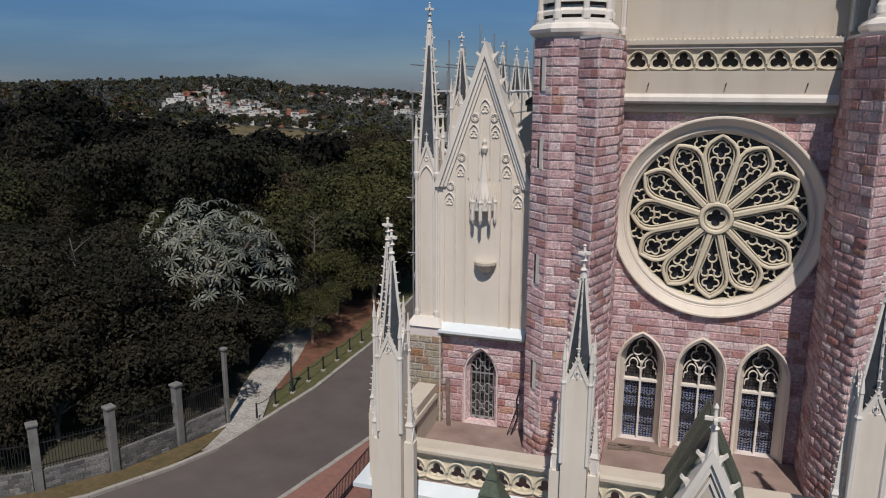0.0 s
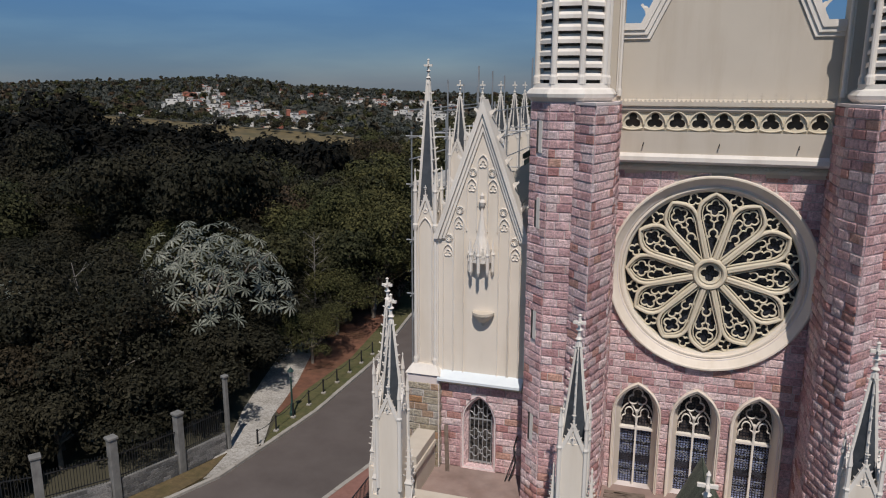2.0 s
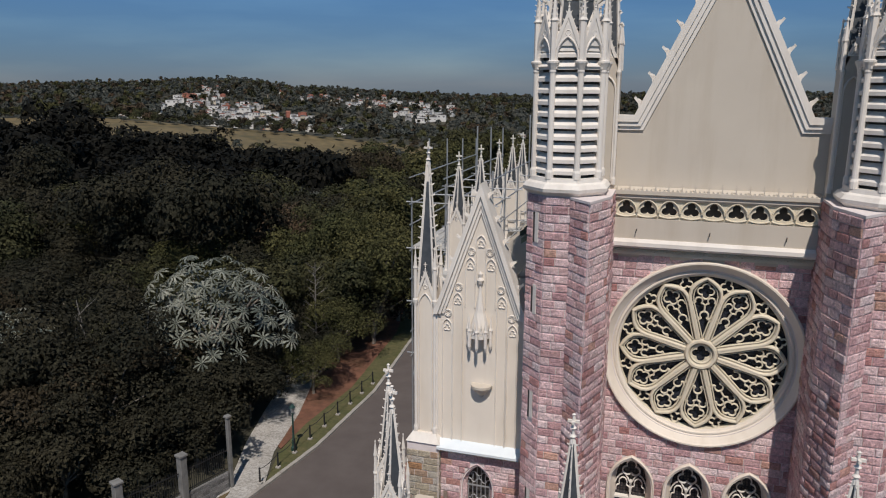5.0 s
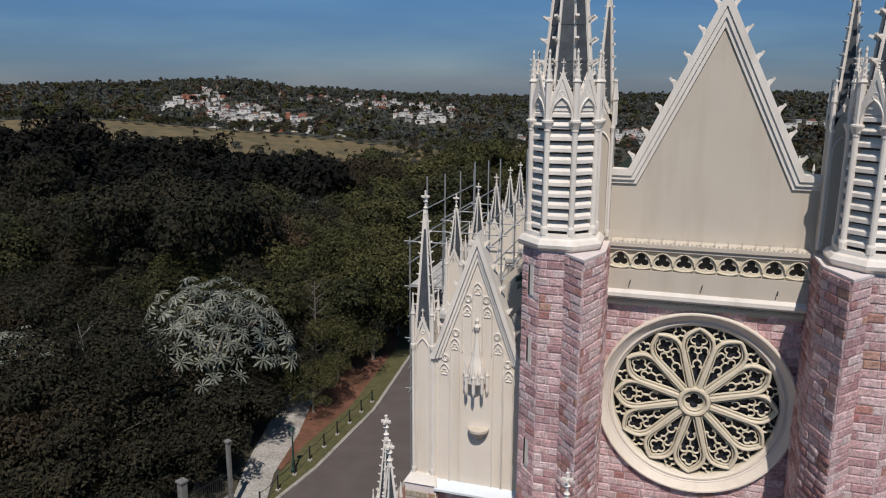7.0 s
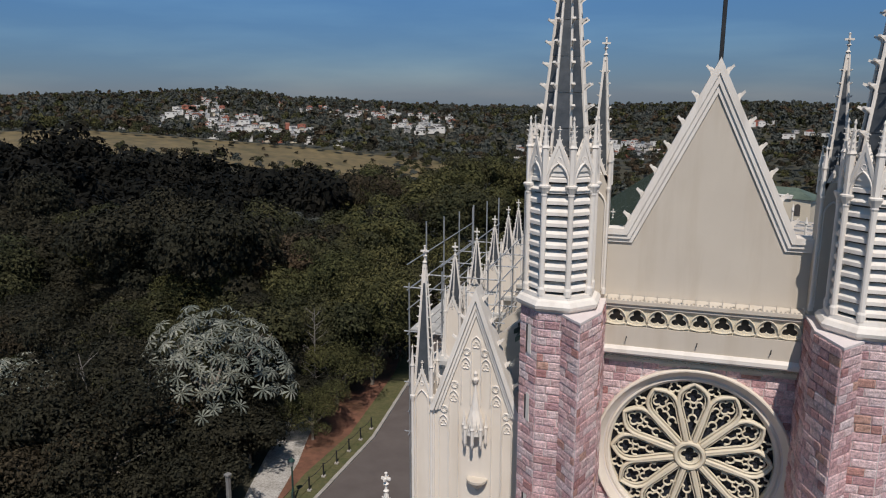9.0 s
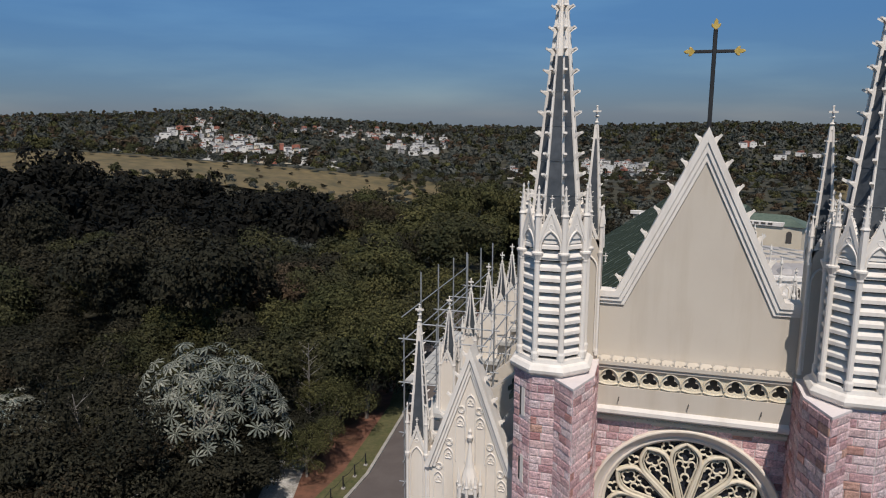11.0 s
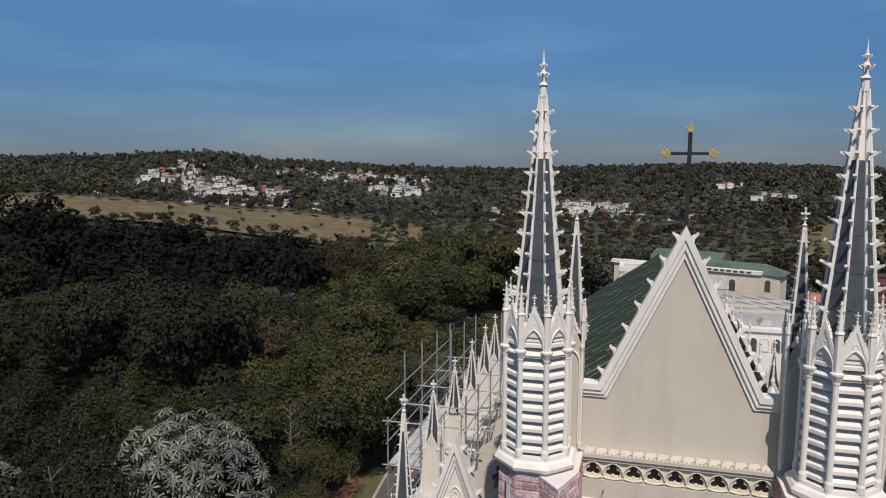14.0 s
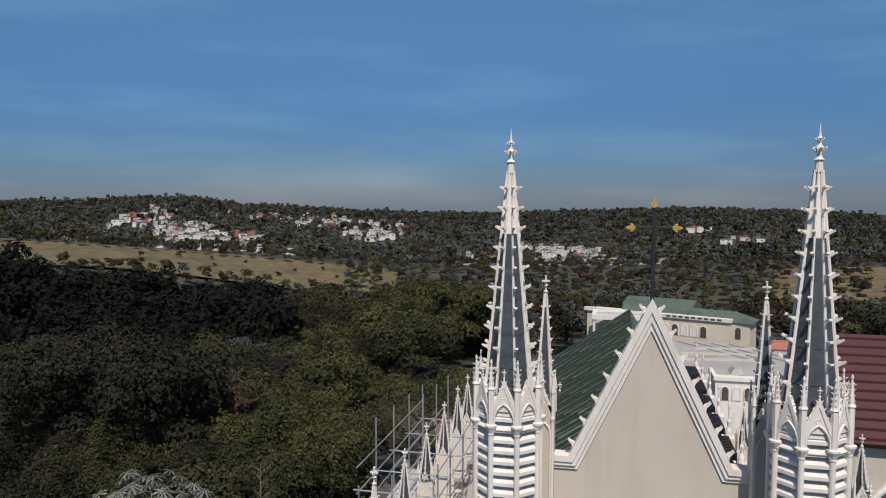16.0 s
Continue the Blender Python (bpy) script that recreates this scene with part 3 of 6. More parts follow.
part("hub_foil", sheet([circle(0, ROSE_Z, 0.3, 32), foil(0, ROSE_Z, 0.225, 4, 0)], WALL + 0.14, 0.08), tracery_paint, rose)
TRACERY_Y = WALL + 0.15
bend = lambda c, w, r, a0, a1, n=9: [(c + r * math.cos(radians(a0 + (a1 - a0) * i / n)), w + r * math.sin(radians(a0 + (a1 - a0) * i / n))) for i in range(n + 1)]
for k in range(12):
    a = math.pi / 2 + k * math.pi / 6
    bm = bmesh.new()
    # the inner light: shoulders and a round head
    head = [(0.86, -0.17), (0.93, -0.15), (0.95, -0.09)] + bend(1.05, 0, 0.105, -142, 142) + [(0.95, 0.09), (0.93, 0.15), (0.86, 0.17)]
    sweep(bm, polar_pts(head, a), 0.04, 0.07, TRACERY_Y)
    sweep(bm, polar_pts([(1.15, 0), (1.33, 0)], a), 0.045, 0.07, TRACERY_Y)
    # the two outer lights, each with a round head between cusps
    for s in (-1, 1):
        side = [(1.32, 0.0), (1.36, 0.04), (1.37, 0.075)] + bend(1.44, 0.155, 0.09, -135, 120) + [(1.39, 0.24), (1.36, 0.30)]
        sweep(bm, polar_pts([(r, s * w) for r, w in side], a), 0.036, 0.07, TRACERY_Y)
        sweep(bm, polar_pts([(0.95, s * 0.09), (1.0, s * 0.18), (1.03, s * 0.235)], a), 0.034, 0.07, TRACERY_Y)
    part("tracery", bm, tracery_paint, rose)
    bm = bmesh.new()
    sweep(bm, foil(*polar_pts([(1.70, 0)], a)[0], 0.205, 4, a, 9), 0.04, 0.07, TRACERY_Y, True)
    part("quatrefoil", bm, tracery_paint, rose)
    bm = bmesh.new()
    c = polar_pts([(1.955, 0)], a + math.pi / 12)[0]
    sweep(bm, foil(*c, 0.165, 3, a + math.pi / 12, 7), 0.04, 0.08, WALL + 0.13, True)
    part("trefoil", bm, tracery_paint, rose)
bm = bmesh.new()
sweep(bm, circle(0, ROSE_Z, 2.14, 64), 0.06, 0.14, WALL + 0.12, True)
part("rim", bm, tracery_paint, rose)
for k in range(12):
    a = math.pi / 2 + k * math.pi / 6
    half = [(0.42, 0.085), (0.8, 0.185), (1.2, 0.30), (1.42, 0.365), (1.58, 0.385), (1.74, 0.36), (1.88, 0.27), (2.0, 0.12), (2.07, 0.0)]
    path = polar_pts(half + [(r, -w) for r, w in half[-2::-1]], a)
    bm = bmesh.new()
    sweep(bm, path, 0.092, 0.16, WALL + 0.06)
    inner = [(r * 0.985 + 0.01, max(0.0, w - 0.085)) for r, w in half]
    sweep(bm, polar_pts(inner[:-1] + [(1.985, 0)] + [(r, -w) for r, w in inner[-2::-1]], a), 0.035, 0.08, WALL + 0.12)
    part("petal", bm, tracery_paint, rose)
bm = bmesh.new()
sweep(bm, circle(0, ROSE_Z, 0.36, 32), 0.13, 0.2, WALL + 0.03, True)
sweep(bm, circle(0, ROSE_Z, 0.26, 32), 0.05, 0.12, WALL + 0.1, True)
part("hub", bm, tracery_paint, rose)

# ---- lancets ----
for n_, cx in enumerate(LANCETS, 1):
    win = tagged(thing("window_%d" % n_, (cx, WALL, 7.0), "tall pointed window with cream splayed frame and blue leaded glass", "window"), kind="structure")
    outer, inner = arch(cx, 6.95, 0.615, 9.33, 0.91, 10), arch(cx, 7.04, 0.42, 9.45, 0.61, 10)
    mid = arch(cx, 6.97, 0.575, 9.34, 0.84, 10)
    bm = bmesh.new()
    rings = [[bm.verts.new((x, y, z)) for x, z in o] for o, y in ((outer, WALL + 0.02), (outer, WALL - 0.1), (mid, WALL - 0.1), (mid, WALL - 0.03), (inner, WALL + 0.36), (inner, WALL + 0.45))]
    for a, b in zip(rings, rings[1:]):
        for i in range(len(a)):
            bm.faces.new((a[i], a[(i + 1) % len(a)], b[(i + 1) % len(a)], b[i]))
    part("frame", bm, pale_cream, win)
    yg = WALL + 0.43
    part("pane", slab_xz(bmesh.new(), [(cx - 0.5, 7.0), (cx + 0.5, 7.0), (cx + 0.5, 8.78), (cx - 0.5, 8.78)], yg, yg + 0.02), blue_glass, win, "blue leaded glass")
    part("pane", slab_xz(bmesh.new(), [(cx - 0.5, 8.78), (cx + 0.5, 8.78), (cx + 0.5, 10.2), (cx - 0.5, 10.2)], yg, yg + 0.02), dark_glass, win, "dark leaded glass")
    bm = bmesh.new()
    sweep(bm, foil(cx, 9.69, 0.26, 3, math.pi / 2, 9), 0.034, 0.07, yg - 0.16, True)
    sweep(bm, arch(cx, 8.78, 0.415, 9.45, 0.605, 10)[1:-1], 0.03, 0.09, yg - 0.14)
    for s in (-1, 1):
        sweep(bm, [(cx, 9.16), (cx + s * 0.03, 9.28), (cx + s * 0.09, 9.39), (cx + s * 0.14, 9.46)], 0.036, 0.06, yg - 0.15)
        sweep(bm, [(cx + s * 0.43, 9.2), (cx + s * 0.38, 9.34), (cx + s * 0.31, 9.45), (cx + s * 0.24, 9.5)], 0.032, 0.06, yg - 0.15)
    part("tracery", bm, white_stone, win)
    for s in (-1, 1):
        bm = bmesh.new()
        half = [(0.215, 8.98), (0.212, 9.08), (0.185, 9.13), (0.135, 9.145), (0.11, 9.17), (0.128, 9.24), (0.105, 9.32), (0.055, 9.37), (0.0, 9.385)]
        sweep(bm, [(cx + s * 0.21 - 0.88 * u, z) for u, z in half] + [(cx + s * 0.21 + 0.88 * u, z) for u, z in half[-2::-1]], 0.028, 0.06, yg - 0.15)
        part("cusping", bm, white_stone, win)
    part("mullion", boxed(cx - 0.025, cx + 0.025, yg - 0.15, yg, 7.05, 9.3), white_stone, win)
    part("transom", boxed(cx - 0.47, cx + 0.47, yg - 0.14, yg, 8.74, 8.8), white_stone, win)
    for z in (7.45, 8.3):
        part("glazing_bar", boxed(cx - 0.47, cx + 0.47, yg - 0.03, yg, z, z + 0.014), iron, win)
    for s in (-1, 1):
        bm = bmesh.new()
        for zc in (7.45, 8.05, 8.45):
            sweep(bm, foil(cx + s * 0.24, zc, 0.13, 4, 0, 5), 0.008, 0.02, yg - 0.025, True)
            sweep(bm, circle(cx + s * 0.24, zc, 0.17, 12), 0.008, 0.02, yg - 0.025, True)
        part("leading", bm, steel, win, "pale ornamental leading")
    part("saddle_bar", boxed(cx - 0.47, cx + 0.47, yg - 0.035, yg, 7.72, 7.93), rose_glass, win, "dark opening pane")
    bm = bmesh.new()
    sweep(bm, arch(cx, 6.95, 0.625, 9.33, 0.93, 12), 0.05, 0.12, WALL - 0.14)
    part("hood", bm, pale_cream, win, "thin cream moulding round the arch")


# ---- spires ----
def finial(bm, x, y, z, h):
    """Stacked knops with a small stone cross."""
    lathe(bm, [(h * 0.10, z - h * 0.1), (h * 0.06, z + h * 0.1), (h * 0.12, z + h * 0.16), (h * 0.05, z + h * 0.24), (h * 0.05, z + h * 0.42), (h * 0.12, z + h * 0.47), (h * 0.05, z + h * 0.53), (h * 0.045, z + h * 0.92), (h * 0.07, z + h * 0.95), (h * 0.01, z + h)], (x, y), 8)
    box(bm, x - h * 0.2, x + h * 0.2, y - h * 0.045, y + h * 0.045, z + h * 0.66, z + h * 0.75)
    box(bm, x - h * 0.045, x + h * 0.045, y - h * 0.2, y + h * 0.2, z + h * 0.66, z + h * 0.75)


def gablet(cx, cy, z0, hw, rise, nrm, thick=0.06):
    """A small pointed gable with crockets and cross, facing nrm (degrees from the front)."""
    h = rise
    bm = bmesh.new()
    o = hw * 0.3
    slab_xz(bm, [(-hw, -0.04), (-hw, 0.03), (0, h), (hw, 0.03), (hw, -0.04), (hw - o * 0.6, -0.04), (0, h - o * 2.3), (-hw + o * 0.6, -0.04)], 0, thick)
    slab_xz(bm, [(-hw * 0.62, 0.02), (0, h * 0.72), (hw * 0.62, 0.02)], thick * 0.55, thick * 0.9)
    sweep(bm, circle(0, h * 0.36, hw * 0.2, 10), hw * 0.09, thick * 0.5, thick * 0.2, True)
    for s in (-1, 1):
        for f in (0.22, 0.45, 0.68, 0.88):
            crocket(bm, (s * hw * (1 - f), thick / 2, h * f), (s * 0.85, 0, 0.5), hw * 0.17)
    finial(bm, 0, thick / 2, h - 0.02, hw * 0.85)
    bmesh.ops.transform(bm, verts=bm.verts, matrix=Matrix.Translation((cx, cy, z0)) @ Matrix.Rotation(radians(nrm), 4, "Z"))
    return bm


def spire(parent, cx, cy, z0, z1, r0, r1, n, turn, slate_top, step, rib_w, leaf):
    """Slate sides between pale ribs that carry crockets."""
    rad = lambda z: r0 + (r1 - r0) * (z - z0) / (z1 - z0)
    for k in range(n):
        a0, a1 = turn + 2 * math.pi * k / n, turn + 2 * math.pi * (k + 1) / n
        bm = bmesh.new()
        levels = [z0 + (slate_top - z0) * i / 5 for i in range(6)] if leaf > 0.12 else [z0, slate_top]
        for za, zb in zip(levels, levels[1:]):
            q = []
            for z, sh in ((za, 0.985), (zb - 0.012, 0.96)):
                for a in ((a0, a1) if z == za else (a1, a0)):
                    q.append(bm.verts.new((cx + rad(z) * sh * math.cos(a), cy + rad(z) * sh * math.sin(a), z)))
            bm.faces.new(q)
            part("slate_panel", bm, slate, parent, "dark slate panel")
            bm = bmesh.new()
        bm.free()
    part("core", lathe(bmesh.new(), [(r0 * 0.9, z0), (rad(slate_top) * 0.9, slate_top), (r1 * 0.9, z1)], (cx, cy), n, turn), white_stone if slate_top < z1 - 0.3 else slate, parent)
    for k in range(n):
        a = turn + 2 * math.pi * k / n
        out = Vector((math.cos(a), math.sin(a), 0))
        side = Vector((-out.y, out.x, 0)) * rib_w / 2
        bm = bmesh.new()
        rows = []
        for z in (z0, z0 + (z1 - z0) * 0.5, z1):
            c = Vector((cx, cy, z)) + out * rad(z)
            w = 1.0 if z < z1 else 0.6
            rows.append([bm.verts.new(c + side * w - out * rib_w), bm.verts.new(c + side * w + out * rib_w * 0.3), bm.verts.new(c + out * rib_w * 0.7), bm.verts.new(c - side * w + out * rib_w * 0.3), bm.verts.new(c - side * w - out * rib_w)])
        for p, q in zip(rows, rows[1:]):
            for i in range(5):
                bm.faces.new((p[i], p[(i + 1) % 5], q[(i + 1) % 5], q[i]))
        rib = part("rib", bm, white_stone, parent, "white stone rib with leaf crockets" if k == 0 else "")
        bm = bmesh.new()
        z = z0 + step * 0.6
        while z < z1 - step * 0.3:
            if leaf > 0.12:
                one = bmesh.new()
                crocket(one, Vector((cx, cy, z)) + out * (rad(z) + rib_w * 0.3), (out.x, out.y, 0.1), leaf * (0.75 + 0.25 * rad(z) / r0))
                part("crocket", one, white_stone, parent)
                z += step
                continue
            crocket(bm, Vector((cx, cy, z)) + out * (rad(z) + rib_w * 0.3), (out.x, out.y, 0.1), leaf * (0.75 + 0.25 * rad(z) / r0))
            z += step
        if leaf > 0.12:
            bm.free()
        else:
            tagged(part("crocket_run", bm, white_stone, parent), kind="stuff")


# ---- front towers ----
TX, TY = 3.55, 17.96
RB = 0.96
for s in (-1, 1):
    cx = s * TX
    tower = thing("tower", (cx, TY, 0), "octagonal pink stone tower with white louvred belfry and slate spire", "tower", "front towers")
    part("shaft", prism(bmesh.new(), octagon(cx, TY, RB), 0, 17.75), mortar, tower)
    PIER = [(cx - s * 0.25, 17.05), (s * 2.8, 16.45), (s * 2.42, 17.5), (s * 2.42, WALL), (s * 3.4, WALL)]
    part("pier", prism(bmesh.new(), PIER, 0, 17.68), mortar, tower)
    part("pier_cap", prism(bmesh.new(), [(2.8 * s + (x - 2.8 * s) * 1.05, 17.6 + (y - 17.6) * 1.05) for x, y in PIER], 17.68, 17.74), mortar, tower, "flat stone cap")
    part("base_moulding", lathe(bmesh.new(), [(0.98, 17.74), (1.1, 17.84), (1.12, 17.92), (1.04, 18.02), (0.95, 18.06), (0.93, 18.16)], (cx, TY), 8, radians(22.5)), white_stone, tower)
    # Dark core paints the shade seen between the louvres.
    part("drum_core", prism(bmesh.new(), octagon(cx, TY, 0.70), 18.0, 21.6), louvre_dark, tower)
    R = 0.85
    ap = R * math.cos(radians(22.5))
    hw = R * math.sin(radians(22.5))
    for k in range(8):
        az = 45 * k
        rot = Matrix.Translation((cx, TY, 0)) @ Matrix.Rotation(radians(az), 4, "Z")
        for i in range(11):
            z = 18.24 + 0.272 * i
            bm = profile_x(bmesh.new(), [(-ap + 0.0, z), (-ap + 0.0, z + 0.085), (-ap + 0.16, z + 0.235), (-ap + 0.16, z + 0.17)], -hw * 0.86, hw * 0.86)
            bmesh.ops.transform(bm, verts=bm.verts, matrix=rot)
            part("louvre", bm, white_stone, tower)
        head = sheet([[(-hw * 0.98, 20.75), (hw * 0.98, 20.75), (hw * 0.98, 21.3), (0, 22.0), (-hw * 0.98, 21.3)], [p for p in arch(0, 20.76, hw * 0.72, 20.98, 0.42, 6)]], -ap - 0.03, 0.1)
        head.transform(rot)
        part("arch_head", head, white_stone, tower)
        bm = bmesh.new()
        sweep(bm, arch(0, 20.7, hw * 0.76, 20.98, 0.44, 7), 0.05, 0.08, -ap - 0.06)
        bmesh.ops.transform(bm, verts=bm.verts, matrix=rot)
        part("arch_moulding", bm, white_stone, tower)
        a = radians(az - 90)
        part("gablet", gablet(cx + (ap + 0.05) * math.cos(a), TY + (ap + 0.05) * math.sin(a), 21.2, hw * 0.95, 0.85, az), white_stone, tower, "crocketed gablet with a small cross")
        a = radians(az - 67.5)
        px, py = cx + R * math.cos(a), TY + R * math.sin(a)
        part("column", lathe(bmesh.new(), [(0.1, 18.14), (0.1, 18.3), (0.072, 18.36), (0.07, 20.6), (0.085, 20.64), (0.08, 20.68), (0.12, 20.78), (0.15, 20.84), (0.15, 20.88), (0.09, 20.9)], (px, py), 10), white_stone, tower)
        bm = lathe(bmesh.new(), [(0.085, 20.85), (0.085, 21.75), (0.11, 21.78), (0.075, 21.84), (0.02, 22.4), (0.035, 22.44), (0.01, 22.52)], (px, py), 6)
        for z in (21.9, 22.03, 22.16, 22.28):
            for q in range(4):
                b = radians(90 * q + az)
                crocket(bm, (px + 0.05 * math.cos(b), py + 0.05 * math.sin(b), z), (math.cos(b), math.sin(b), 0.2), 0.045)
        part("pinnacle", bm, white_stone, tower)
    part("spire_foot", lathe(bmesh.new(), [(0.84, 21.1), (0.8, 21.45), (0.66, 21.6)], (cx, TY), 8, radians(22.5)), white_stone, tower)
    spire(tower, cx, TY, 21.4, 27.15, 0.64, 0.075, 8, radians(22.5), 25.6, 0.5, 0.058, 0.19)
    bm = lathe(bmesh.new(), [(0.1, 27.1), (0.085, 27.35), (0.12, 27.38), (0.06, 27.45), (0.055, 27.58), (0.085, 27.62), (0.085, 27.66), (0.05, 27.72), (0.04, 27.84), (0.06, 27.87), (0.035, 27.92), (0.02, 28.03), (0.006, 28.22)], (cx, TY), 10)
    for q in range(8):
        b = radians(45 * q)
        crocket(bm, (cx + 0.07 * math.cos(b), TY + 0.07 * math.sin(b), 27.60), (math.cos(b), math.sin(b), 0.25), 0.105)
        crocket(bm, (cx + 0.04 * math.cos(b), TY + 0.04 * math.sin(b), 27.83), (math.cos(b), math.sin(b), 0.25), 0.07)
    part("finial", bm, white_stone, tower)

    # stair turret between tower and gable
    tx, ty = s * 2.74, 19.08
    turret = thing("stair_turret", (tx, ty, 17.3), "slim cream turret with blind arch and slate spirelet", "turret", "gable turrets")
    part("shaft", boxed(tx - 0.28, tx + 0.28, ty - 0.28, ty + 0.28, 17.2, 21.0), cream, turret)
    for u in (-0.25, 0.25):
        bm = lathe(bmesh.new(), [(0.06, 17.86), (0.06, 18.0), (0.042, 18.05), (0.042, 20.55), (0.065, 20.65), (0.05, 20.7)], (tx + u, ty - 0.3), 8)
        part("angle_shaft", bm, white_stone, turret)
    bm = bmesh.new()
    sweep(bm, arch(tx, 17.95, 0.19, 20.2, 0.35, 7), 0.045, 0.05, ty - 0.32)
    part("blind_arch", bm, white_stone, turret)
    for q in range(4):
        a = radians(90 * q - 90)
        part("gablet", gablet(tx + 0.28 * math.cos(a), ty + 0.28 * math.sin(a), 20.75, 0.28, 0.72, 90 * q), white_stone, turret)
        a = radians(90 * q + 45)
        part("pinnacle", lathe(bmesh.new(), [(0.06, 20.7), (0.05, 21.3), (0.07, 21.34), (0.015, 21.75), (0.03, 21.8), (0.008, 21.86)], (tx + 0.36 * math.cos(a), ty + 0.36 * math.sin(a)), 6), white_stone, turret)
    spire(turret, tx, ty, 21.0, 23.95, 0.30, 0.035, 4, radians(45), 23.6, 0.3, 0.05, 0.09)
    bm = bmesh.new()
    finial(bm, tx, ty, 23.92, 0.52)
    part("finial", bm, white_stone, turret)

# ---- nave roof ----
roof = thing("nave_roof", (0, 25, 19), "green tiled nave roof with rows of flat tiles", "roof")
bm = slab_xz(bmesh.new(), [(0, 19.6), (-5.0, 16.1), (-5.0, 15.95), (-0.1, 19.4), (1.6, 16.5), (1.8, 16.5)], 19.66, 46.0)
part("slope", bm, green_tile, roof)
structure("wall_nave", boxed(-4.6, 1.5, 19.78, 46.0, 0, 15.9), cream, "cream side walls of the nave", "wall")
for r in range(16):
    f = r / 16
    x, z = -5.0 * f - 0.05, 19.6 - 3.5 * f
    bm = bmesh.new()
    for k in range(42):
        y = 19.7 + 0.62 * k + (0.31 if r % 2 else 0)
        dx, dz = -5.0 / 16, -3.5 / 16
        h = 0.02 + 0.022 * ((k * 7 + r * 3) % 5)
        v = [bm.verts.new(p) for p in ((x, y, z + h), (x, y + 0.58, z + h), (x + dx * 1.05, y + 0.58, z + dz * 1.05 + h + 0.03), (x + dx * 1.05, y, z + dz * 1.05 + h + 0.03))]
        w = [bm.verts.new(q.co - Vector((0, 0, 0.05))) for q in v]
        bm.faces.new(v)
        for i in range(4):
            bm.faces.new((v[i], w[i], w[(i + 1) % 4], v[(i + 1) % 4]))
    part("tile_row", bm, green_tiles, roof)
for k in range(42):
    y = 19.98 + 0.62 * k
    bm = bmesh.new()
    prof = [(-0.05, 19.66), (-0.05, 19.78), (-5.1, 16.24), (-5.1, 16.1)]
    slab_xz(bm, prof, y - 0.035, y + 0.035)
    part("seam", bm, dark_green, roof, "dark standing seam" if k == 0 else "")
for k in range(6):
    y = 21.3 + 2.7 * k
    x = 2.25
    gr = thing("slatted_dormer", (x, y, 17.5), "dark slatted dormer with a white crocketed finial", "dormer", "dormers along the roof")
    for i in range(12):
        part("slat", boxed(2.15, 2.95, y + 0.16 * i, y + 0.16 * i + 0.07, 17.0 + 0.0 * i, 18.35), iron, gr)
    part("casing", boxed(2.1, 2.9, y - 0.1, y + 1.95, 15.9, 18.15), iron, gr)
    part("post", boxed(2.8, 3.2, y + 2.0, y + 2.5, 0.0, 18.2), white_stone, gr)
    part("finial", lathe(bmesh.new(), [(0.12, 18.2), (0.1, 18.4), (0.04, 18.55), (0.07, 18.75), (0.03, 18.85), (0.025, 19.2), (0.05, 19.25), (0.01, 19.45)], (3.0, y + 2.25), 8), white_stone, gr)

# ---- left wing ----
WX = -5.95
door_out = arch(WX, 7.1, 0.46, 8.6, 0.74)
wing = sheet([[(-7.12, 0), (-4.35, 0), (-4.35, 9.85), (-7.12, 9.85)], door_out], WING, 0.5)
wall_wing = structure("wall_wing", wing, mortar, "pink stone wall of the side wing", "wall")
upper = sheet([[(-7.2, 9.85), (-4.7, 9.85), (-4.7, 14.0), (WX, 17.35), (-7.2, 14.0)]], WING + 0.06, 0.5)
structure("wing_gable", upper, pale_cream, "cream plastered gable of the side wing", "wall")
structure("wall_wing_side", boxed(-7.2, -4.4, 19.36, 33.5, 0, 13.2), cream, "cream side aisle wall behind the wing", "wall")
structure("wall_link", boxed(-4.7, -4.2, 19.32, 19.6, 0, 13.0), brick_many, "shaded stone link between wing and tower", "wall")
dec = thing("wing_tracery", (WX, WING, 10.0), "cream gable coping with blind tracery of narrow arches", "tracery")
for s in (-1, 1):
    for w0, w1, y0 in ((0.0, 0.13, WING - 0.12), (0.13, 0.22, WING - 0.05), (0.22, 0.30, WING + 0.0)):
        bm = bmesh.new()
        line = lambda o: [(WX + s * (1.36 - o), 13.95), (WX + s * 0.0, 17.75 - o * 2.75)]
        slab_xz(bm, line(w0) + line(w1)[::-1], y0, WING + 0.5)
        part("coping", bm, white_stone, dec)
    bm = bmesh.new()
    sweep(bm, [(WX + s * 1.29, 9.98), (WX + s * 1.29, 14.0)], 0.1, 0.08, WING)
    part("edge_shaft", bm, white_stone, dec)
    for k in range(6):
        f = (k + 0.4) / 6
        bm = bmesh.new()
        crocket(bm, (WX + s * 1.36 * (1 - f), WING + 0.2, 13.95 + 3.8 * f), (s * 0.92, 0, 0.35), 0.19)
        part("crocket", bm, white_stone, dec)
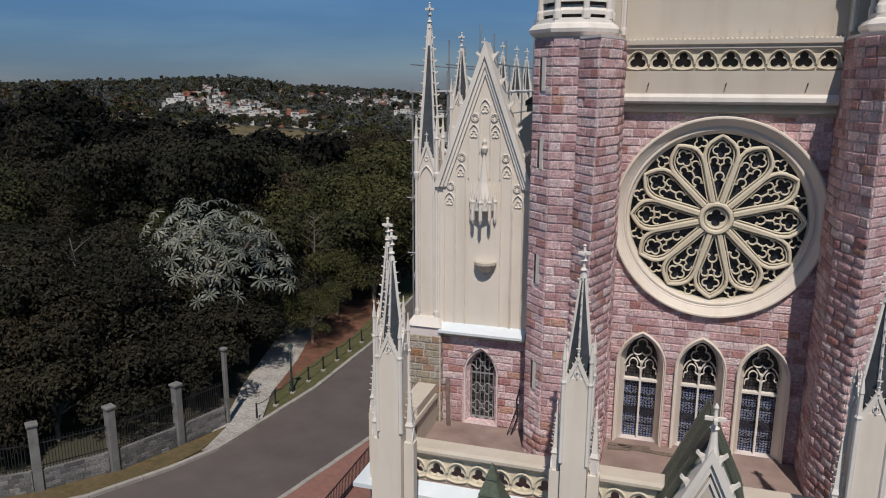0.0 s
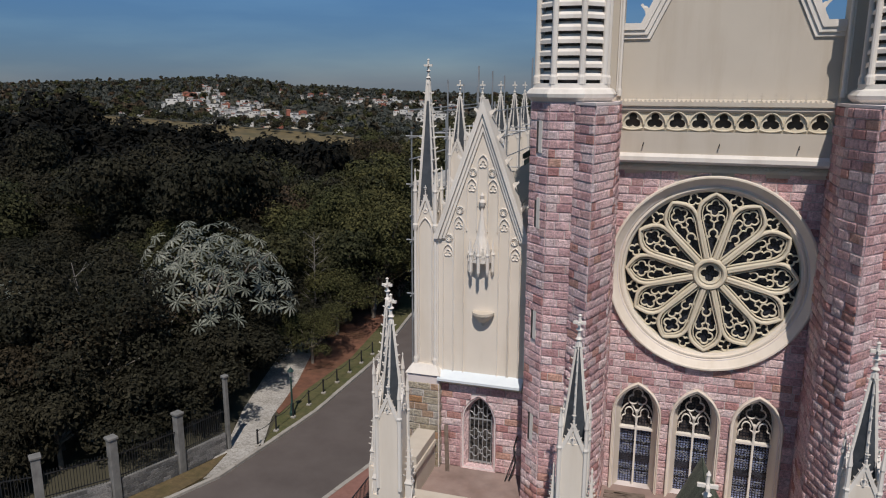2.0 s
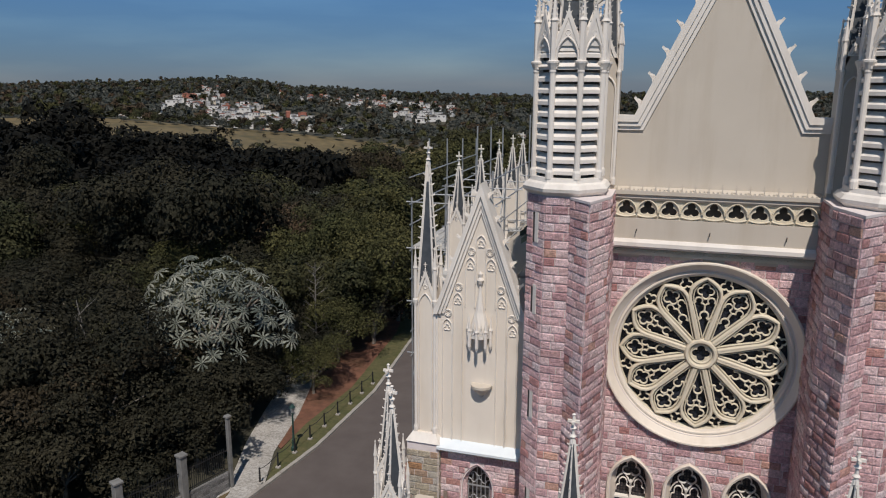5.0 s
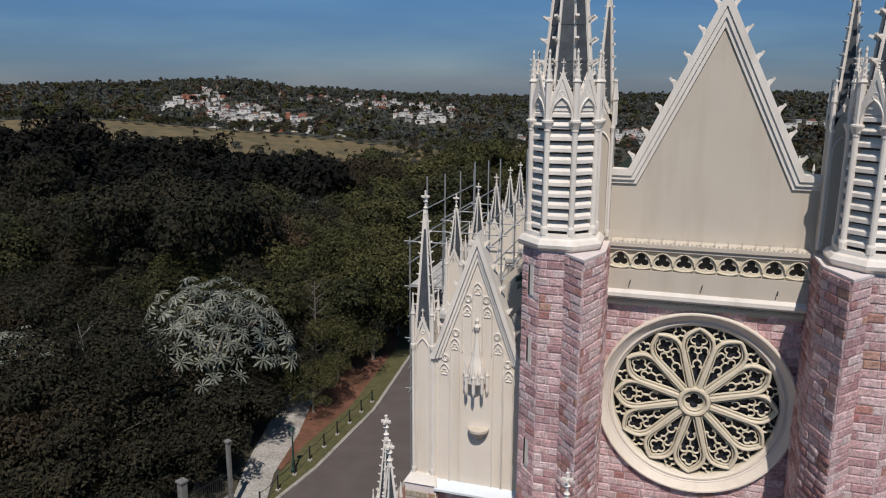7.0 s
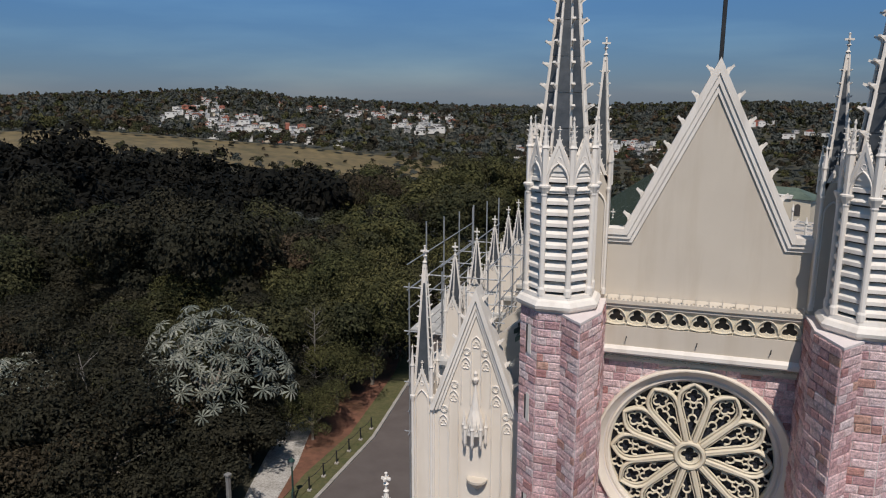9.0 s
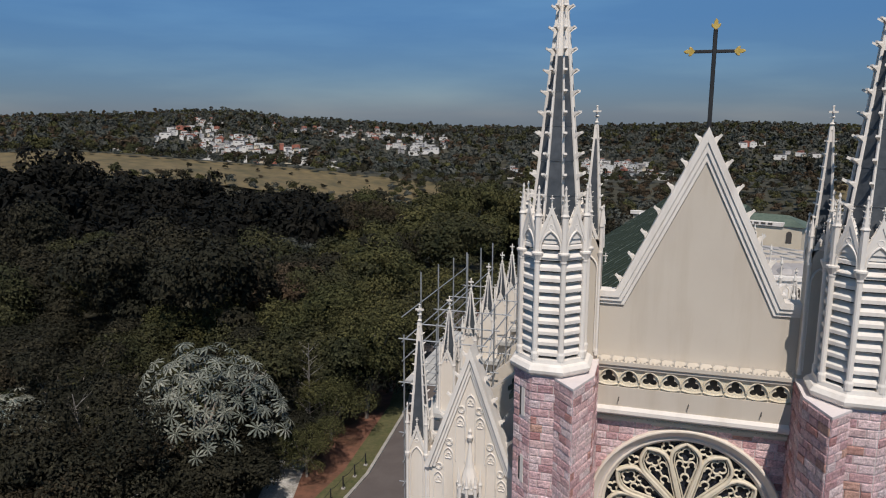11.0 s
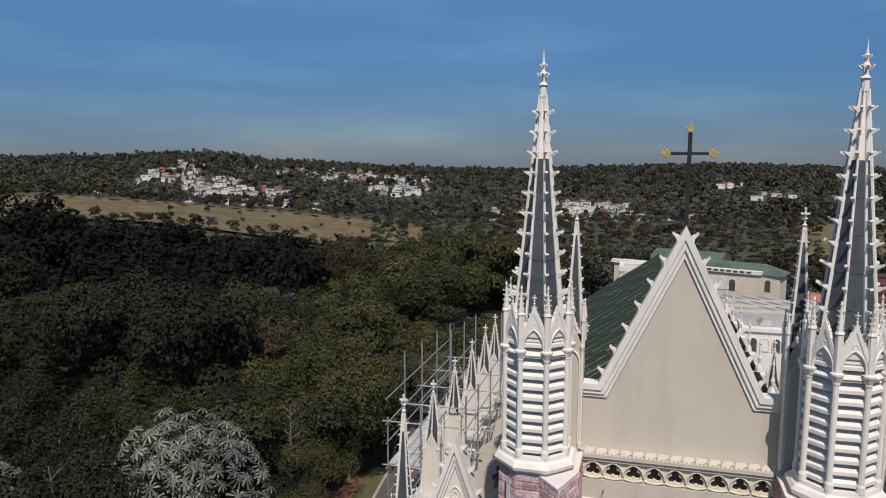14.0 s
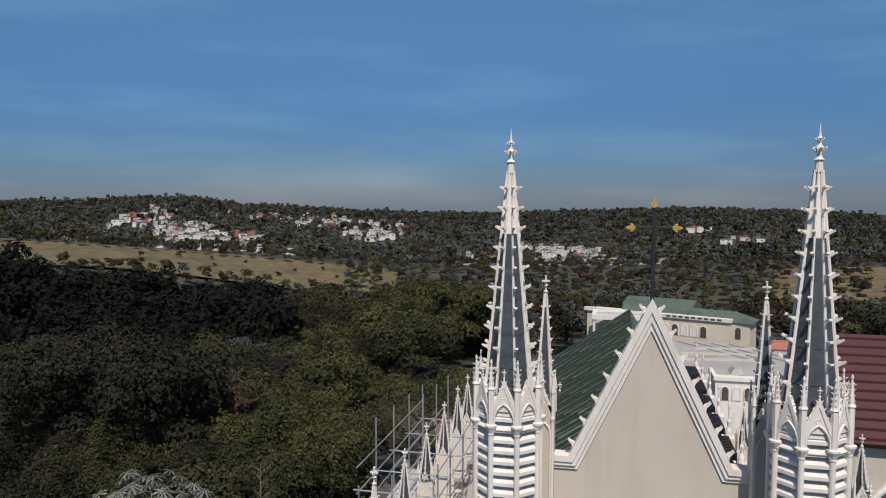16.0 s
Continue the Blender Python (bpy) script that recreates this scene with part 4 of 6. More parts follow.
for dx, zt, zb in ((-0.97, 13.55, 10.0), (-0.66, 14.35, 10.0), (-0.30, 15.4, 14.2), (0.0, 16.05, 14.9), (0.29, 15.4, 14.2), (0.62, 14.35, 10.0), (0.94, 13.55, 10.0)):
    bm = bmesh.new()
    cx = WX + dx
    sweep(bm, arch(cx, zb, 0.14, zt, 0.24, 6), 0.028, 0.055, WING + 0.02)
    sweep(bm, foil(cx, zt - 0.02, 0.105, 3, math.pi / 2, 6), 0.02, 0.04, WING + 0.03, True)
    if abs(dx) > 0.01:
        sweep(bm, circle(cx + 0.03 * (-1 if dx > 0 else 1), zt + 0.42, 0.1, 12), 0.022, 0.04, WING + 0.02, True)
        sweep(bm, foil(cx + 0.03 * (-1 if dx > 0 else 1), zt + 0.42, 0.075, 4, 0, 5), 0.018, 0.03, WING + 0.03, True)
    part("blind_arch", bm, white_stone, dec)
ledge = structure("wing_ledge", profile_x(bmesh.new(), [(18.52, 9.83), (18.52, 9.9), (18.86, 10.06), (18.9, 9.83)], -7.14, -4.68), pale_ledge, "pale blue-white sloping ledge", "ledge")
bm = bmesh.new()
for i in range(26):
    x = -7.05 + 2.3 * i / 25
    sweep(bm, [(x + 0.05 * math.cos(a), 9.72 + 0.07 * math.sin(a)) for a in [math.pi * k / 5 for k in range(6)]], 0.02, 0.06, 18.66)
box(bm, -7.12, -4.7, 18.72, 18.82, 9.7, 9.84)
structure("wing_frieze", bm, tracery_paint, "carved frieze under the ledge", "frieze")

canopy = thing("niche_canopy", (WX, WING, 13.2), "white gothic canopy carved with hanging pinnacles", "canopy")
for k in range(5):
    a = radians(180 + 45 * k)
    px, py = WX + 0.33 * math.cos(a), WING - 0.02 + 0.3 * math.sin(a)
    bm = lathe(bmesh.new(), [(0.01, 13.0), (0.05, 13.12), (0.05, 13.55), (0.07, 13.6), (0.045, 13.66), (0.015, 13.98), (0.005, 14.06)], (px, py), 6)
    part("pendant", bm, white_stone, canopy)
for k in range(4):
    a0, a1 = radians(180 + 45 * k), radians(225 + 45 * k)
    p, q = Vector((WX + 0.33 * math.cos(a0), WING - 0.02 + 0.3 * math.sin(a0), 0)), Vector((WX + 0.33 * math.cos(a1), WING - 0.02 + 0.3 * math.sin(a1), 0))
    L = (q - p).length / 2
    bm = gablet(0, 0, 0, L, 0.45, 0, 0.03)
    ang = math.atan2(q.y - p.y, q.x - p.x)
    bmesh.ops.transform(bm, verts=bm.verts, matrix=Matrix.Translation((*((p + q) / 2)[:2], 13.35)) @ Matrix.Rotation(ang, 4, "Z"))
    part("gablet", bm, white_stone, canopy)
part("hood", lathe(bmesh.new(), [(0.28, 13.35), (0.26, 13.7), (0.14, 14.1), (0.05, 14.7), (0.03, 14.85), (0.07, 14.92), (0.1, 15.02), (0.04, 15.1), (0.06, 15.2), (0.01, 15.28)], (WX, WING + 0.02), 10), white_stone, canopy)
bracket = thing("niche_bracket", (WX + 0.08, WING, 11.4), "empty cream stone bracket on the gable wall", "bracket")
part("shelf", lathe(bmesh.new(), [(0.02, 11.52), (0.06, 11.55), (0.05, 11.6), (0.12, 11.65), (0.24, 11.77), (0.28, 11.84), (0.31, 11.86), (0.31, 11.93)], (WX + 0.08, WING + 0.02), 16), cream, bracket)

door = tagged(thing("door_1", (WX, WING, 7.1), "pointed doorway closed by a dark ornamental iron grille", "door"), kind="structure")
outer, inner = arch(WX, 7.08, 0.52, 8.6, 0.8), arch(WX, 7.14, 0.36, 8.62, 0.62)
bm = bmesh.new()
rings = [[bm.verts.new((x, y, z)) for x, z in o] for o, y in ((outer, WING + 0.03), (outer, WING - 0.04), (inner, WING + 0.2), (inner, WING + 0.3))]
for a, b in zip(rings, rings[1:]):
    for i in range(len(a)):
        bm.faces.new((a[i], a[(i + 1) % len(a)], b[(i + 1) % len(a)], b[i]))
part("frame", bm, brick_many, door)
# Dark sheet stands in for the unlit inside behind the grille.
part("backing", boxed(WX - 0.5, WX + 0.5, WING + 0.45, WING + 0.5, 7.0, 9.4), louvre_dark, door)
bm = bmesh.new()
for i in range(6):
    x = WX - 0.32 + 0.128 * i
    zt = 8.6 + 0.62 * (1 - (abs(x - WX) / 0.36) ** 1.4)
    box(bm, x - 0.012, x + 0.012, WING + 0.22, WING + 0.245, 7.14, zt)
for z in (7.2, 8.55):
    box(bm, WX - 0.36, WX + 0.36, WING + 0.215, WING + 0.25, z, z + 0.035)
for zc in (7.55, 8.1, 8.85):
    for xc in (-0.16, 0.16):
        sweep(bm, foil(WX + xc, zc, 0.17, 4, 0, 5), 0.025, 0.03, WING + 0.2, True)
part("grille", bm, steel, door, "wrought iron grille")

# ---- corner turret of the wing ----
UX, UY = -7.57, 19.08
turret = thing("corner_turret", (UX, UY, 0), "square cream turret on a yellow stone base with slate spirelet", "turret")
base_turret = part("base", boxed(-8.08, -7.1, 18.6, 19.6, 0, 9.95), mortar, turret, "yellowish stone base")
part("base_cap", prism(bmesh.new(), [(-8.12, 18.55), (-7.06, 18.55), (-7.06, 19.65), (-8.12, 19.65)], 9.95, 10.2, 0.68, (UX, UY)), white_stone, turret)
part("shaft", boxed(UX - 0.27, UX + 0.27, UY - 0.27, UY + 0.27, 10.1, 14.7), pale_cream, turret)
for u in (-1, 1):
    for w in (-1, 1):
        c = (UX + 0.29 * u, UY + 0.29 * w)
        part("corner_shaft", lathe(bmesh.new(), [(0.075, 10.12), (0.075, 10.35), (0.05, 10.42), (0.045, 14.1), (0.075, 14.22), (0.085, 14.3), (0.06, 14.34), (0.055, 15.2), (0.075, 15.24), (0.055, 15.3), (0.015, 15.75), (0.03, 15.8), (0.006, 15.88)], c, 8), white_stone, turret)
bm = bmesh.new()
sweep(bm, arch(UX, 10.3, 0.2, 14.1, 0.4, 7), 0.04, 0.05, UY - 0.31)
part("blind_arch", bm, white_stone, turret)
for q in range(4):
    a = radians(90 * q - 90)
    part("gablet", gablet(UX + 0.3 * math.cos(a), UY + 0.3 * math.sin(a), 14.4, 0.28, 0.8, 90 * q), white_stone, turret)
spire(turret, UX, UY, 14.7, 18.25, 0.33, 0.035, 4, radians(45), 17.7, 0.3, 0.05, 0.1)
bm = bmesh.new()
finial(bm, UX, UY, 18.2, 0.6)
part("finial", bm, white_stone, turret)


# ---- pinnacles ----
def pinnacle(x, y, z0, zs, tip, half, label, group):
    """A square shaft with gablets, four small corner pinnacles and a slate spirelet."""
    t = thing("pinnacle", (x, y, z0), label, "pinnacle", group)
    set_off = zs - 1.9
    part("shaft", boxed(x - half, x + half, y - half, y + half, z0, zs), pale_cream, t)
    for q in range(4):
        a = radians(90 * q + 45)
        px, py = x + half * 1.42 * math.cos(a), y + half * 1.42 * math.sin(a)
        bm = lathe(bmesh.new(), [(0.05, set_off), (0.05, zs - 0.15), (0.07, zs - 0.1), (0.05, zs - 0.05), (0.04, zs + 0.35), (0.055, zs + 0.38), (0.012, zs + 0.72), (0.02, zs + 0.75), (0.005, zs + 0.8)], (px, py), 6)
        part("corner_shaft", bm, white_stone, t)
        a = radians(90 * q - 90)
        part("gablet", gablet(x + (half + 0.02) * math.cos(a), y + (half + 0.02) * math.sin(a), zs - 0.15, half, half * 2.4, 90 * q), white_stone, t)
        if q % 2 == 0:
            continue
        px, py = x + half * 1.5 * math.cos(a), y + half * 1.5 * math.sin(a)
        part("side_shaft", boxed(px - 0.12, px + 0.12, py - 0.12, py + 0.12, z0, set_off - 0.3), pale_cream, t)
        bm = lathe(bmesh.new(), [(0.11, set_off - 0.6), (0.11, set_off + 0.05), (0.14, set_off + 0.1), (0.09, set_off + 0.2), (0.02, set_off + 1.15), (0.035, set_off + 1.2), (0.01, set_off + 1.28)], (px, py), 4, radians(45))
        for i in range(5):
            for w in range(4):
                b = radians(90 * w + 45)
                r = 0.1 * (1 - i / 6)
                crocket(bm, (px + r * math.cos(b), py + r * math.sin(b), set_off + 0.3 + 0.15 * i), (math.cos(b), math.sin(b), 0.2), 0.05)
        part("side_pinnacle", bm, white_stone, t)
        part("side_gablet", gablet(px + 0.1 * math.cos(a), py + 0.1 * math.sin(a), set_off - 0.25, 0.12, 0.36, 90 * q, 0.03), white_stone, t)
    h = tip - zs
    spire(t, x, y, zs, zs + h * 0.78, half * 1.0, 0.03, 4, radians(0), zs + h * 0.72, h * 0.085, 0.045, 0.075)
    bm = bmesh.new()
    finial(bm, x, y, zs + h * 0.77, h * 0.23)
    part("finial", bm, white_stone, t)
    return t


PB = pinnacle(-2.69, 14.15, 4.0, 10.85, 13.6, 0.27, "cream pinnacle with crocketed slate spirelet beside the porch", "porch pinnacles")
for x, y in ((-6.88, 14.35), (2.69, 14.15), (6.88, 14.35)):
    copy_thing(PB, pose(x, y, 4.0))
for x, y in ((-7.4, 15.45), (7.4, 15.45)):
    copy_thing(PB, pose(x, y, 4.05))
PR = pinnacle(-7.6, 22.3, 12.0, 16.05, 18.25, 0.25, "white pinnacle on an aisle buttress among scaffolding", "aisle pinnacles")
for y in (25.15, 28.0, 30.6, 32.8):
    copy_thing(PR, pose(-7.6, y, 12.0))
for x, y in ((7.6, 24.0), (7.6, 27.5), (7.6, 31.0), (4.6, 33.0), (-3.4, 34.0), (6.3, 22.4)):
    copy_thing(PR, pose(x, y, 12.0 if y < 30 else 11.6))

# ---- terrace, balustrade and porch ----
structure("terrace_floor", boxed(-7.9, 7.9, 15.35, WALL + 0.1, 6.8, 7.08), terrace_floor, "weathered red screed terrace floor", "floor")
structure("porch_wall", boxed(-7.55, 7.55, 15.3, 15.75, 0, 6.9), pale_cream, "cream wall of the porch front", "wall")
structure("porch_ledge", profile_x(bmesh.new(), [(14.95, 6.82), (14.95, 6.92), (15.3, 7.12), (15.32, 6.82)], -7.6, 7.6), pale_ledge, "pale blue metal ledge below the balustrade", "ledge")
bm = profile_x(bmesh.new(), [(15.12, 6.45), (15.05, 6.82), (15.32, 6.82), (15.32, 6.45)], -7.5, 7.5)
for i in range(110):
    x = -7.4 + 14.8 * i / 109
    sweep(bm, [(x + 0.05 * math.cos(a), 6.58 + 0.07 * math.sin(a)) for a in [math.pi * k / 5 for k in range(6)]], 0.02, 0.06, 15.04)
structure("porch_frieze", bm, tracery_paint, "carved frieze below the ledge", "frieze")


def balustrade(p, length, turn, bays):
    t = thing("balustrade", (p[0], p[1], 7.1), "cream stone balustrade pierced by trefoils under a broad coping", "balustrade", "terrace balustrades")
    m = Matrix.Translation((p[0], p[1], 0)) @ Matrix.Rotation(radians(turn), 4, "Z")
    b = length / bays
    me = sheet([[(0, 7.08), (length, 7.08), (length, 7.8), (0, 7.8)]] + [foil(b * (i + 0.5), 7.36, 0.2, 3) for i in range(bays)], 0.0, 0.12)
    me.transform(m)
    part("panel", me, tracery_paint, t)
    for i in range(bays):
        bm = bmesh.new()
        cx = b * (i + 0.5)
        sweep(bm, arch(cx, 7.12, b * 0.47, 7.36, 0.3, 7)[1:-1], 0.05, 0.08, -0.06)
        sweep(bm, [(cx + b * 0.47 * u, 7.2 - 0.06 * (1 - u * u)) for u in (-1, -0.5, 0, 0.5, 1)], 0.045, 0.07, -0.06)
        bmesh.ops.transform(bm, verts=bm.verts, matrix=m)
        part("arch_moulding", bm, tracery_paint, t)
    bm = profile_x(bmesh.new(), [(-0.06, 7.76), (-0.16, 7.86), (-0.16, 7.93), (-0.1, 8.0), (0.34, 8.0), (0.36, 7.9), (0.3, 7.76)], 0, length)
    bmesh.ops.transform(bm, verts=bm.verts, matrix=m)
    part("coping", bm, cream, t)
    return t


balustrade((-7.0, 15.45), 14.0, 0, 26)
balustrade((-7.5, 18.5), 2.7, -90, 5)
part("step_block", prism(bmesh.new(), [(-7.75, 16.9), (-7.2, 16.9), (-7.2, 18.55), (-7.75, 18.55)], 7.0, 8.25), cream, thing("parapet_block", (-7.45, 17.7, 7.0), "cream sloping parapet block by the turret", "parapet"))


def porch_gable(x, apex, foot, y0, y1):
    t = thing("porch_gable", (x, y0, foot), "cream porch gable with crockets, cross finial and green tiled roof", "gable", "porch gables")
    hw = (apex - foot) / 2.17
    part("face", sheet([[(x - hw, foot), (x + hw, foot), (x, apex - 0.1)], ], y0 + 0.12, 0.25), cream, t)
    for s in (-1, 1):
        for o, w, yy in ((0.0, 0.14, y0 - 0.05), (0.14, 0.1, y0 + 0.02), (0.30, 0.06, y0 + 0.06)):
            bm = bmesh.new()
            line = lambda q: [(x + s * (hw - q), foot), (x, apex - q * 2.17)]
            slab_xz(bm, line(o) + line(o + w)[::-1], yy, y0 + 0.4)
            part("coping", bm, white_stone, t)
        n = max(3, int((apex - foot) / 0.55))
        for k in range(n):
            f = (k + 0.5) / n
            bm = bmesh.new()
            crocket(bm, (x + s * hw * (1 - f), y0 + 0.12, foot + (apex - foot) * f), (s * 0.9, 0, 0.42), 0.2)
            part("crocket", bm, white_stone, t)
    bm = slab_xz(bmesh.new(), [(x - hw * 0.97, foot), (x, apex + 0.12), (x + hw * 0.97, foot), (x + hw * 0.9, foot), (x, apex - 0.12), (x - hw * 0.9, foot)], y0 + 0.4, y1)
    rf = part("roof", bm, green_tile, t, "small green tiled roof")
    for s in (-1, 1):
        for i in range(9):
            bm = bmesh.new()
            f0, f1 = i / 9, (i + 1.06) / 9
            nx, nz = s * 0.9, 0.42
            for k in range(int((y1 - y0 - 0.4) / 0.2)):
                ya = y0 + 0.42 + 0.2 * k
                q = [(f1, ya), (f1, ya + 0.18), (f0, ya + 0.18), (f0, ya)]
                v = [bm.verts.new((x + s * hw * 0.97 * f + nx * (0.01 + 0.02 * (f == f1)), yy, apex + 0.12 - (apex + 0.12 - foot) * f + nz * (0.01 + 0.02 * (f == f1)))) for f, yy in q]
                bm.faces.new(v)
            part("tile_row", bm, green_tiles, t)
    bm = lathe(bmesh.new(), [(0.14, apex - 0.25), (0.09, apex + 0.05), (0.06, apex + 0.35), (0.1, apex + 0.4), (0.04, apex + 0.46), (0.035, apex + 0.8), (0.055, apex + 0.83), (0.012, apex + 0.92)], (x, y0 + 0.1), 8)
    box(bm, x - 0.2, x + 0.2, y0 + 0.065, y0 + 0.135, apex + 0.56, apex + 0.63)
    box(bm, x - 0.035, x + 0.035, y0 - 0.1, y0 + 0.3, apex + 0.56, apex + 0.63)
    part("cross", bm, white_stone, t)


porch_gable(0.0, 9.72, 4.5, 13.9, 16.2)
for x in (-4.62, 4.62):
    t = thing("porch_roof", (x, 14.75, 4.6), "small steep green tiled roof over the side porch", "roof", "side porch roofs")
    for s in range(4):
        for i in range(10):
            f0, f1 = i / 10, (i + 1) / 10
            h0, h1 = 1.25 * (1 - f0), 1.25 * (1 - f1) - 0.02
            z0, z1 = 4.6 + 3.6 * f0, 4.6 + 3.6 * f1
            bm = bmesh.new()
            bm.faces.new([bm.verts.new(v) for v in ((-h0 - 0.02, -h0 - 0.02, z0), (h0 + 0.02, -h0 - 0.02, z0), (max(h1, 0.01), -max(h1, 0.01), z1), (-max(h1, 0.01), -max(h1, 0.01), z1))])
            bmesh.ops.transform(bm, verts=bm.verts, matrix=Matrix.Translation((x, 14.75, 0)) @ Matrix.Rotation(radians(90 * s), 4, "Z"))
            part("tile_row", bm, green_tiles, t)
structure("porch_block", boxed(-7.2, 7.2, 14.2, 15.3, 0, 4.6), cream, "cream porch block under the gables", "wall")

side_ledge = structure("side_ledge", profile_x(bmesh.new(), [(15.0, 6.82), (15.0, 6.93), (18.55, 6.93), (18.55, 6.82)], -8.25, -7.55), pale_ledge, "pale blue metal ledge along the terrace side", "ledge")
dark_wood = surface("weathered_wood", ((0.10, 0.075, 0.06), (0.2, 0.155, 0.125)), scale=6.0, grain=30, relief=0.5)
plank = thing("plank", (-6.85, 18.6, 7.08), "weathered dark plank leaning against the wing wall", "plank")
bm = boxed(-0.06, 0.06, -0.02, 0.02, 0, 1.35, bevel=0.006)
bmesh.ops.transform(bm, verts=bm.verts, matrix=Matrix.Translation((-6.78, 18.42, 7.08)) @ Matrix.Rotation(radians(-14), 4, "X") @ Matrix.Rotation(radians(-6), 4, "Y"))
part("board", bm, dark_wood, plank)
for x, y, a, L in ((-1.75, 18.72, 3, 1.1), (-1.3, 18.58, -5, 1.5), (-2.0, 18.5, 8, 0.6)):
    t = thing("board", (x, y, 7.08), "loose weathered board lying on the terrace floor", "board", "loose boards")
    bm = boxed(-L / 2, L / 2, -0.07, 0.07, 0, 0.035, bevel=0.005)
    bmesh.ops.transform(bm, verts=bm.verts, matrix=Matrix.Translation((x, y, 7.08)) @ Matrix.Rotation(radians(a), 4, "Z"))
    part("plank", bm, dark_wood, t)
cable = thing("cable", (-4.85, 18.5, 7.08), "loose dark cable and stick by the tower foot", "cable")
bm = bmesh.new()
pts = [Vector((-4.95, 18.4, 7.1)), Vector((-4.8, 18.6, 7.6)), Vector((-4.88, 18.72, 8.0)), Vector((-4.8, 18.74, 8.35))]
for p, q in zip(pts, pts[1:]):
    tube(bm, p, q, 0.022, n=6)
tube(bm, (-5.05, 18.35, 7.1), (-4.82, 18.7, 7.9), 0.016, n=6)
part("length", bm, iron, cable)
railing = thing("railing", (-13.0, 25.0, 0.14), "low black iron railing along the red paving", "railing")
for z in (0.3, 1.1):
    part("rail", boxed(-13.02, -12.98, 20.0, 31.0, z, z + 0.04), iron, railing)
for i in range(78):
    part("bar", boxed(-13.01, -12.99, 20.0 + 0.14 * i, 20.02 + 0.14 * i, 0.14, 1.1), iron, railing)

# ---- scaffolding on the aisle ----
structure("aisle_roof", boxed(-7.9, -4.62, 19.9, 33.6, 13.2, 13.5), deck, "pale flat aisle roof behind the wing", "roof")
for y in (22.3, 25.15, 28.0, 30.6, 32.8):
    b = thing("buttress", (-7.6, y, 0), "white stepped aisle buttress carrying a pinnacle", "buttress", "aisle buttresses")
    part("pier", boxed(-8.05, -7.15, y - 0.4, y + 0.4, 0, 12.6), white_stone, b)
    part("cap", boxed(-8.2, -7.0, y - 0.55, y + 0.55, 14.15, 14.3), deck, b)
    bm = bmesh.new()
    slab_xz(bm, [(-7.2, 13.5), (-7.2, 14.3), (-3.7, 17.2), (-3.7, 16.5), (-5.0, 15.2), (-6.2, 13.5)], y - 0.18, y + 0.18)
    part("flyer", bm, cream, b)
scaf = thing("scaffold", (-8.6, 26.5, 8.0), "galvanised tube scaffolding with decks round the aisle pinnacles", "scaffold")
xs, ys = (-9.4, -8.2, -6.6), (22.8, 24.7, 26.9, 29.1, 31.3)
for i, x in enumerate(xs):
    for j, y in enumerate(ys):
        part("standard", tube(bmesh.new(), (x, y, 7.5), (x, y, 16.6 + 1.5 * ((i * 5 + j * 3) % 4) / 3 + 0.35 * j), 0.03, n=6), steel, scaf)
for z in (11.0, 12.9, 14.8, 16.4):
    for x in xs:
        part("ledger", tube(bmesh.new(), (x, ys[0] - 0.2, z), (x, ys[-1] + 0.3, z + 0.02), 0.025, n=6), steel, scaf)
        part("guard_rail", tube(bmesh.new(), (x, ys[0] - 0.2, z + 0.9), (x, ys[-1] + 0.2, z + 0.9), 0.022, n=6), steel, scaf)
    for y in ys:
        part("transom", tube(bmesh.new(), (xs[0] - 0.2, y, z + 0.05), (xs[-1] + 0.2, y, z + 0.05), 0.025, n=6), steel, scaf)
for k in range(4):
    za = 10 + 1.1 * k
    part("brace", tube(bmesh.new(), (xs[k % 2], ys[k % 4], za), (xs[k % 2], ys[k % 4 + 1], za + 3.0), 0.022, n=6), steel, scaf)
    part("brace", tube(bmesh.new(), (xs[2], ys[(k + 1) % 4], za + 1), (xs[2], ys[(k + 1) % 4 + 1], za + 3.5), 0.022, n=6), steel, scaf)
for z, j in ((12.9, 0), (12.9, 1), (14.8, 1), (14.8, 2), (14.8, 0), (12.9, 2)):
    for k in range(4):
        part("board", boxed(xs[0] + 0.3 * k + 0.02, xs[0] + 0.3 * k + 0.29, ys[j] + 0.03, ys[j + 1] - 0.03, z + 0.08, z + 0.13), deck, scaf)


# ---- trees ----
def from_arrays(name, verts, faces, mats, index=None):
    me = bpy.data.meshes.new(name)
    k = faces.shape[1]
    me.vertices.add(len(verts))
    me.vertices.foreach_set("co", verts.astype(np.float32).ravel())
    me.loops.add(faces.size)
    me.loops.foreach_set("vertex_index", faces.astype(np.int32).ravel())
    me.polygons.add(len(faces))
    me.polygons.foreach_set("loop_start", np.arange(0, faces.size, k, dtype=np.int32))
    for m in mats:
        me.materials.append(m)
    if index is not None:
        me.polygons.foreach_set("material_index", index.astype(np.int32))
    me.update(calc_edges=True)
    return me


rng = np.random.default_rng(7)


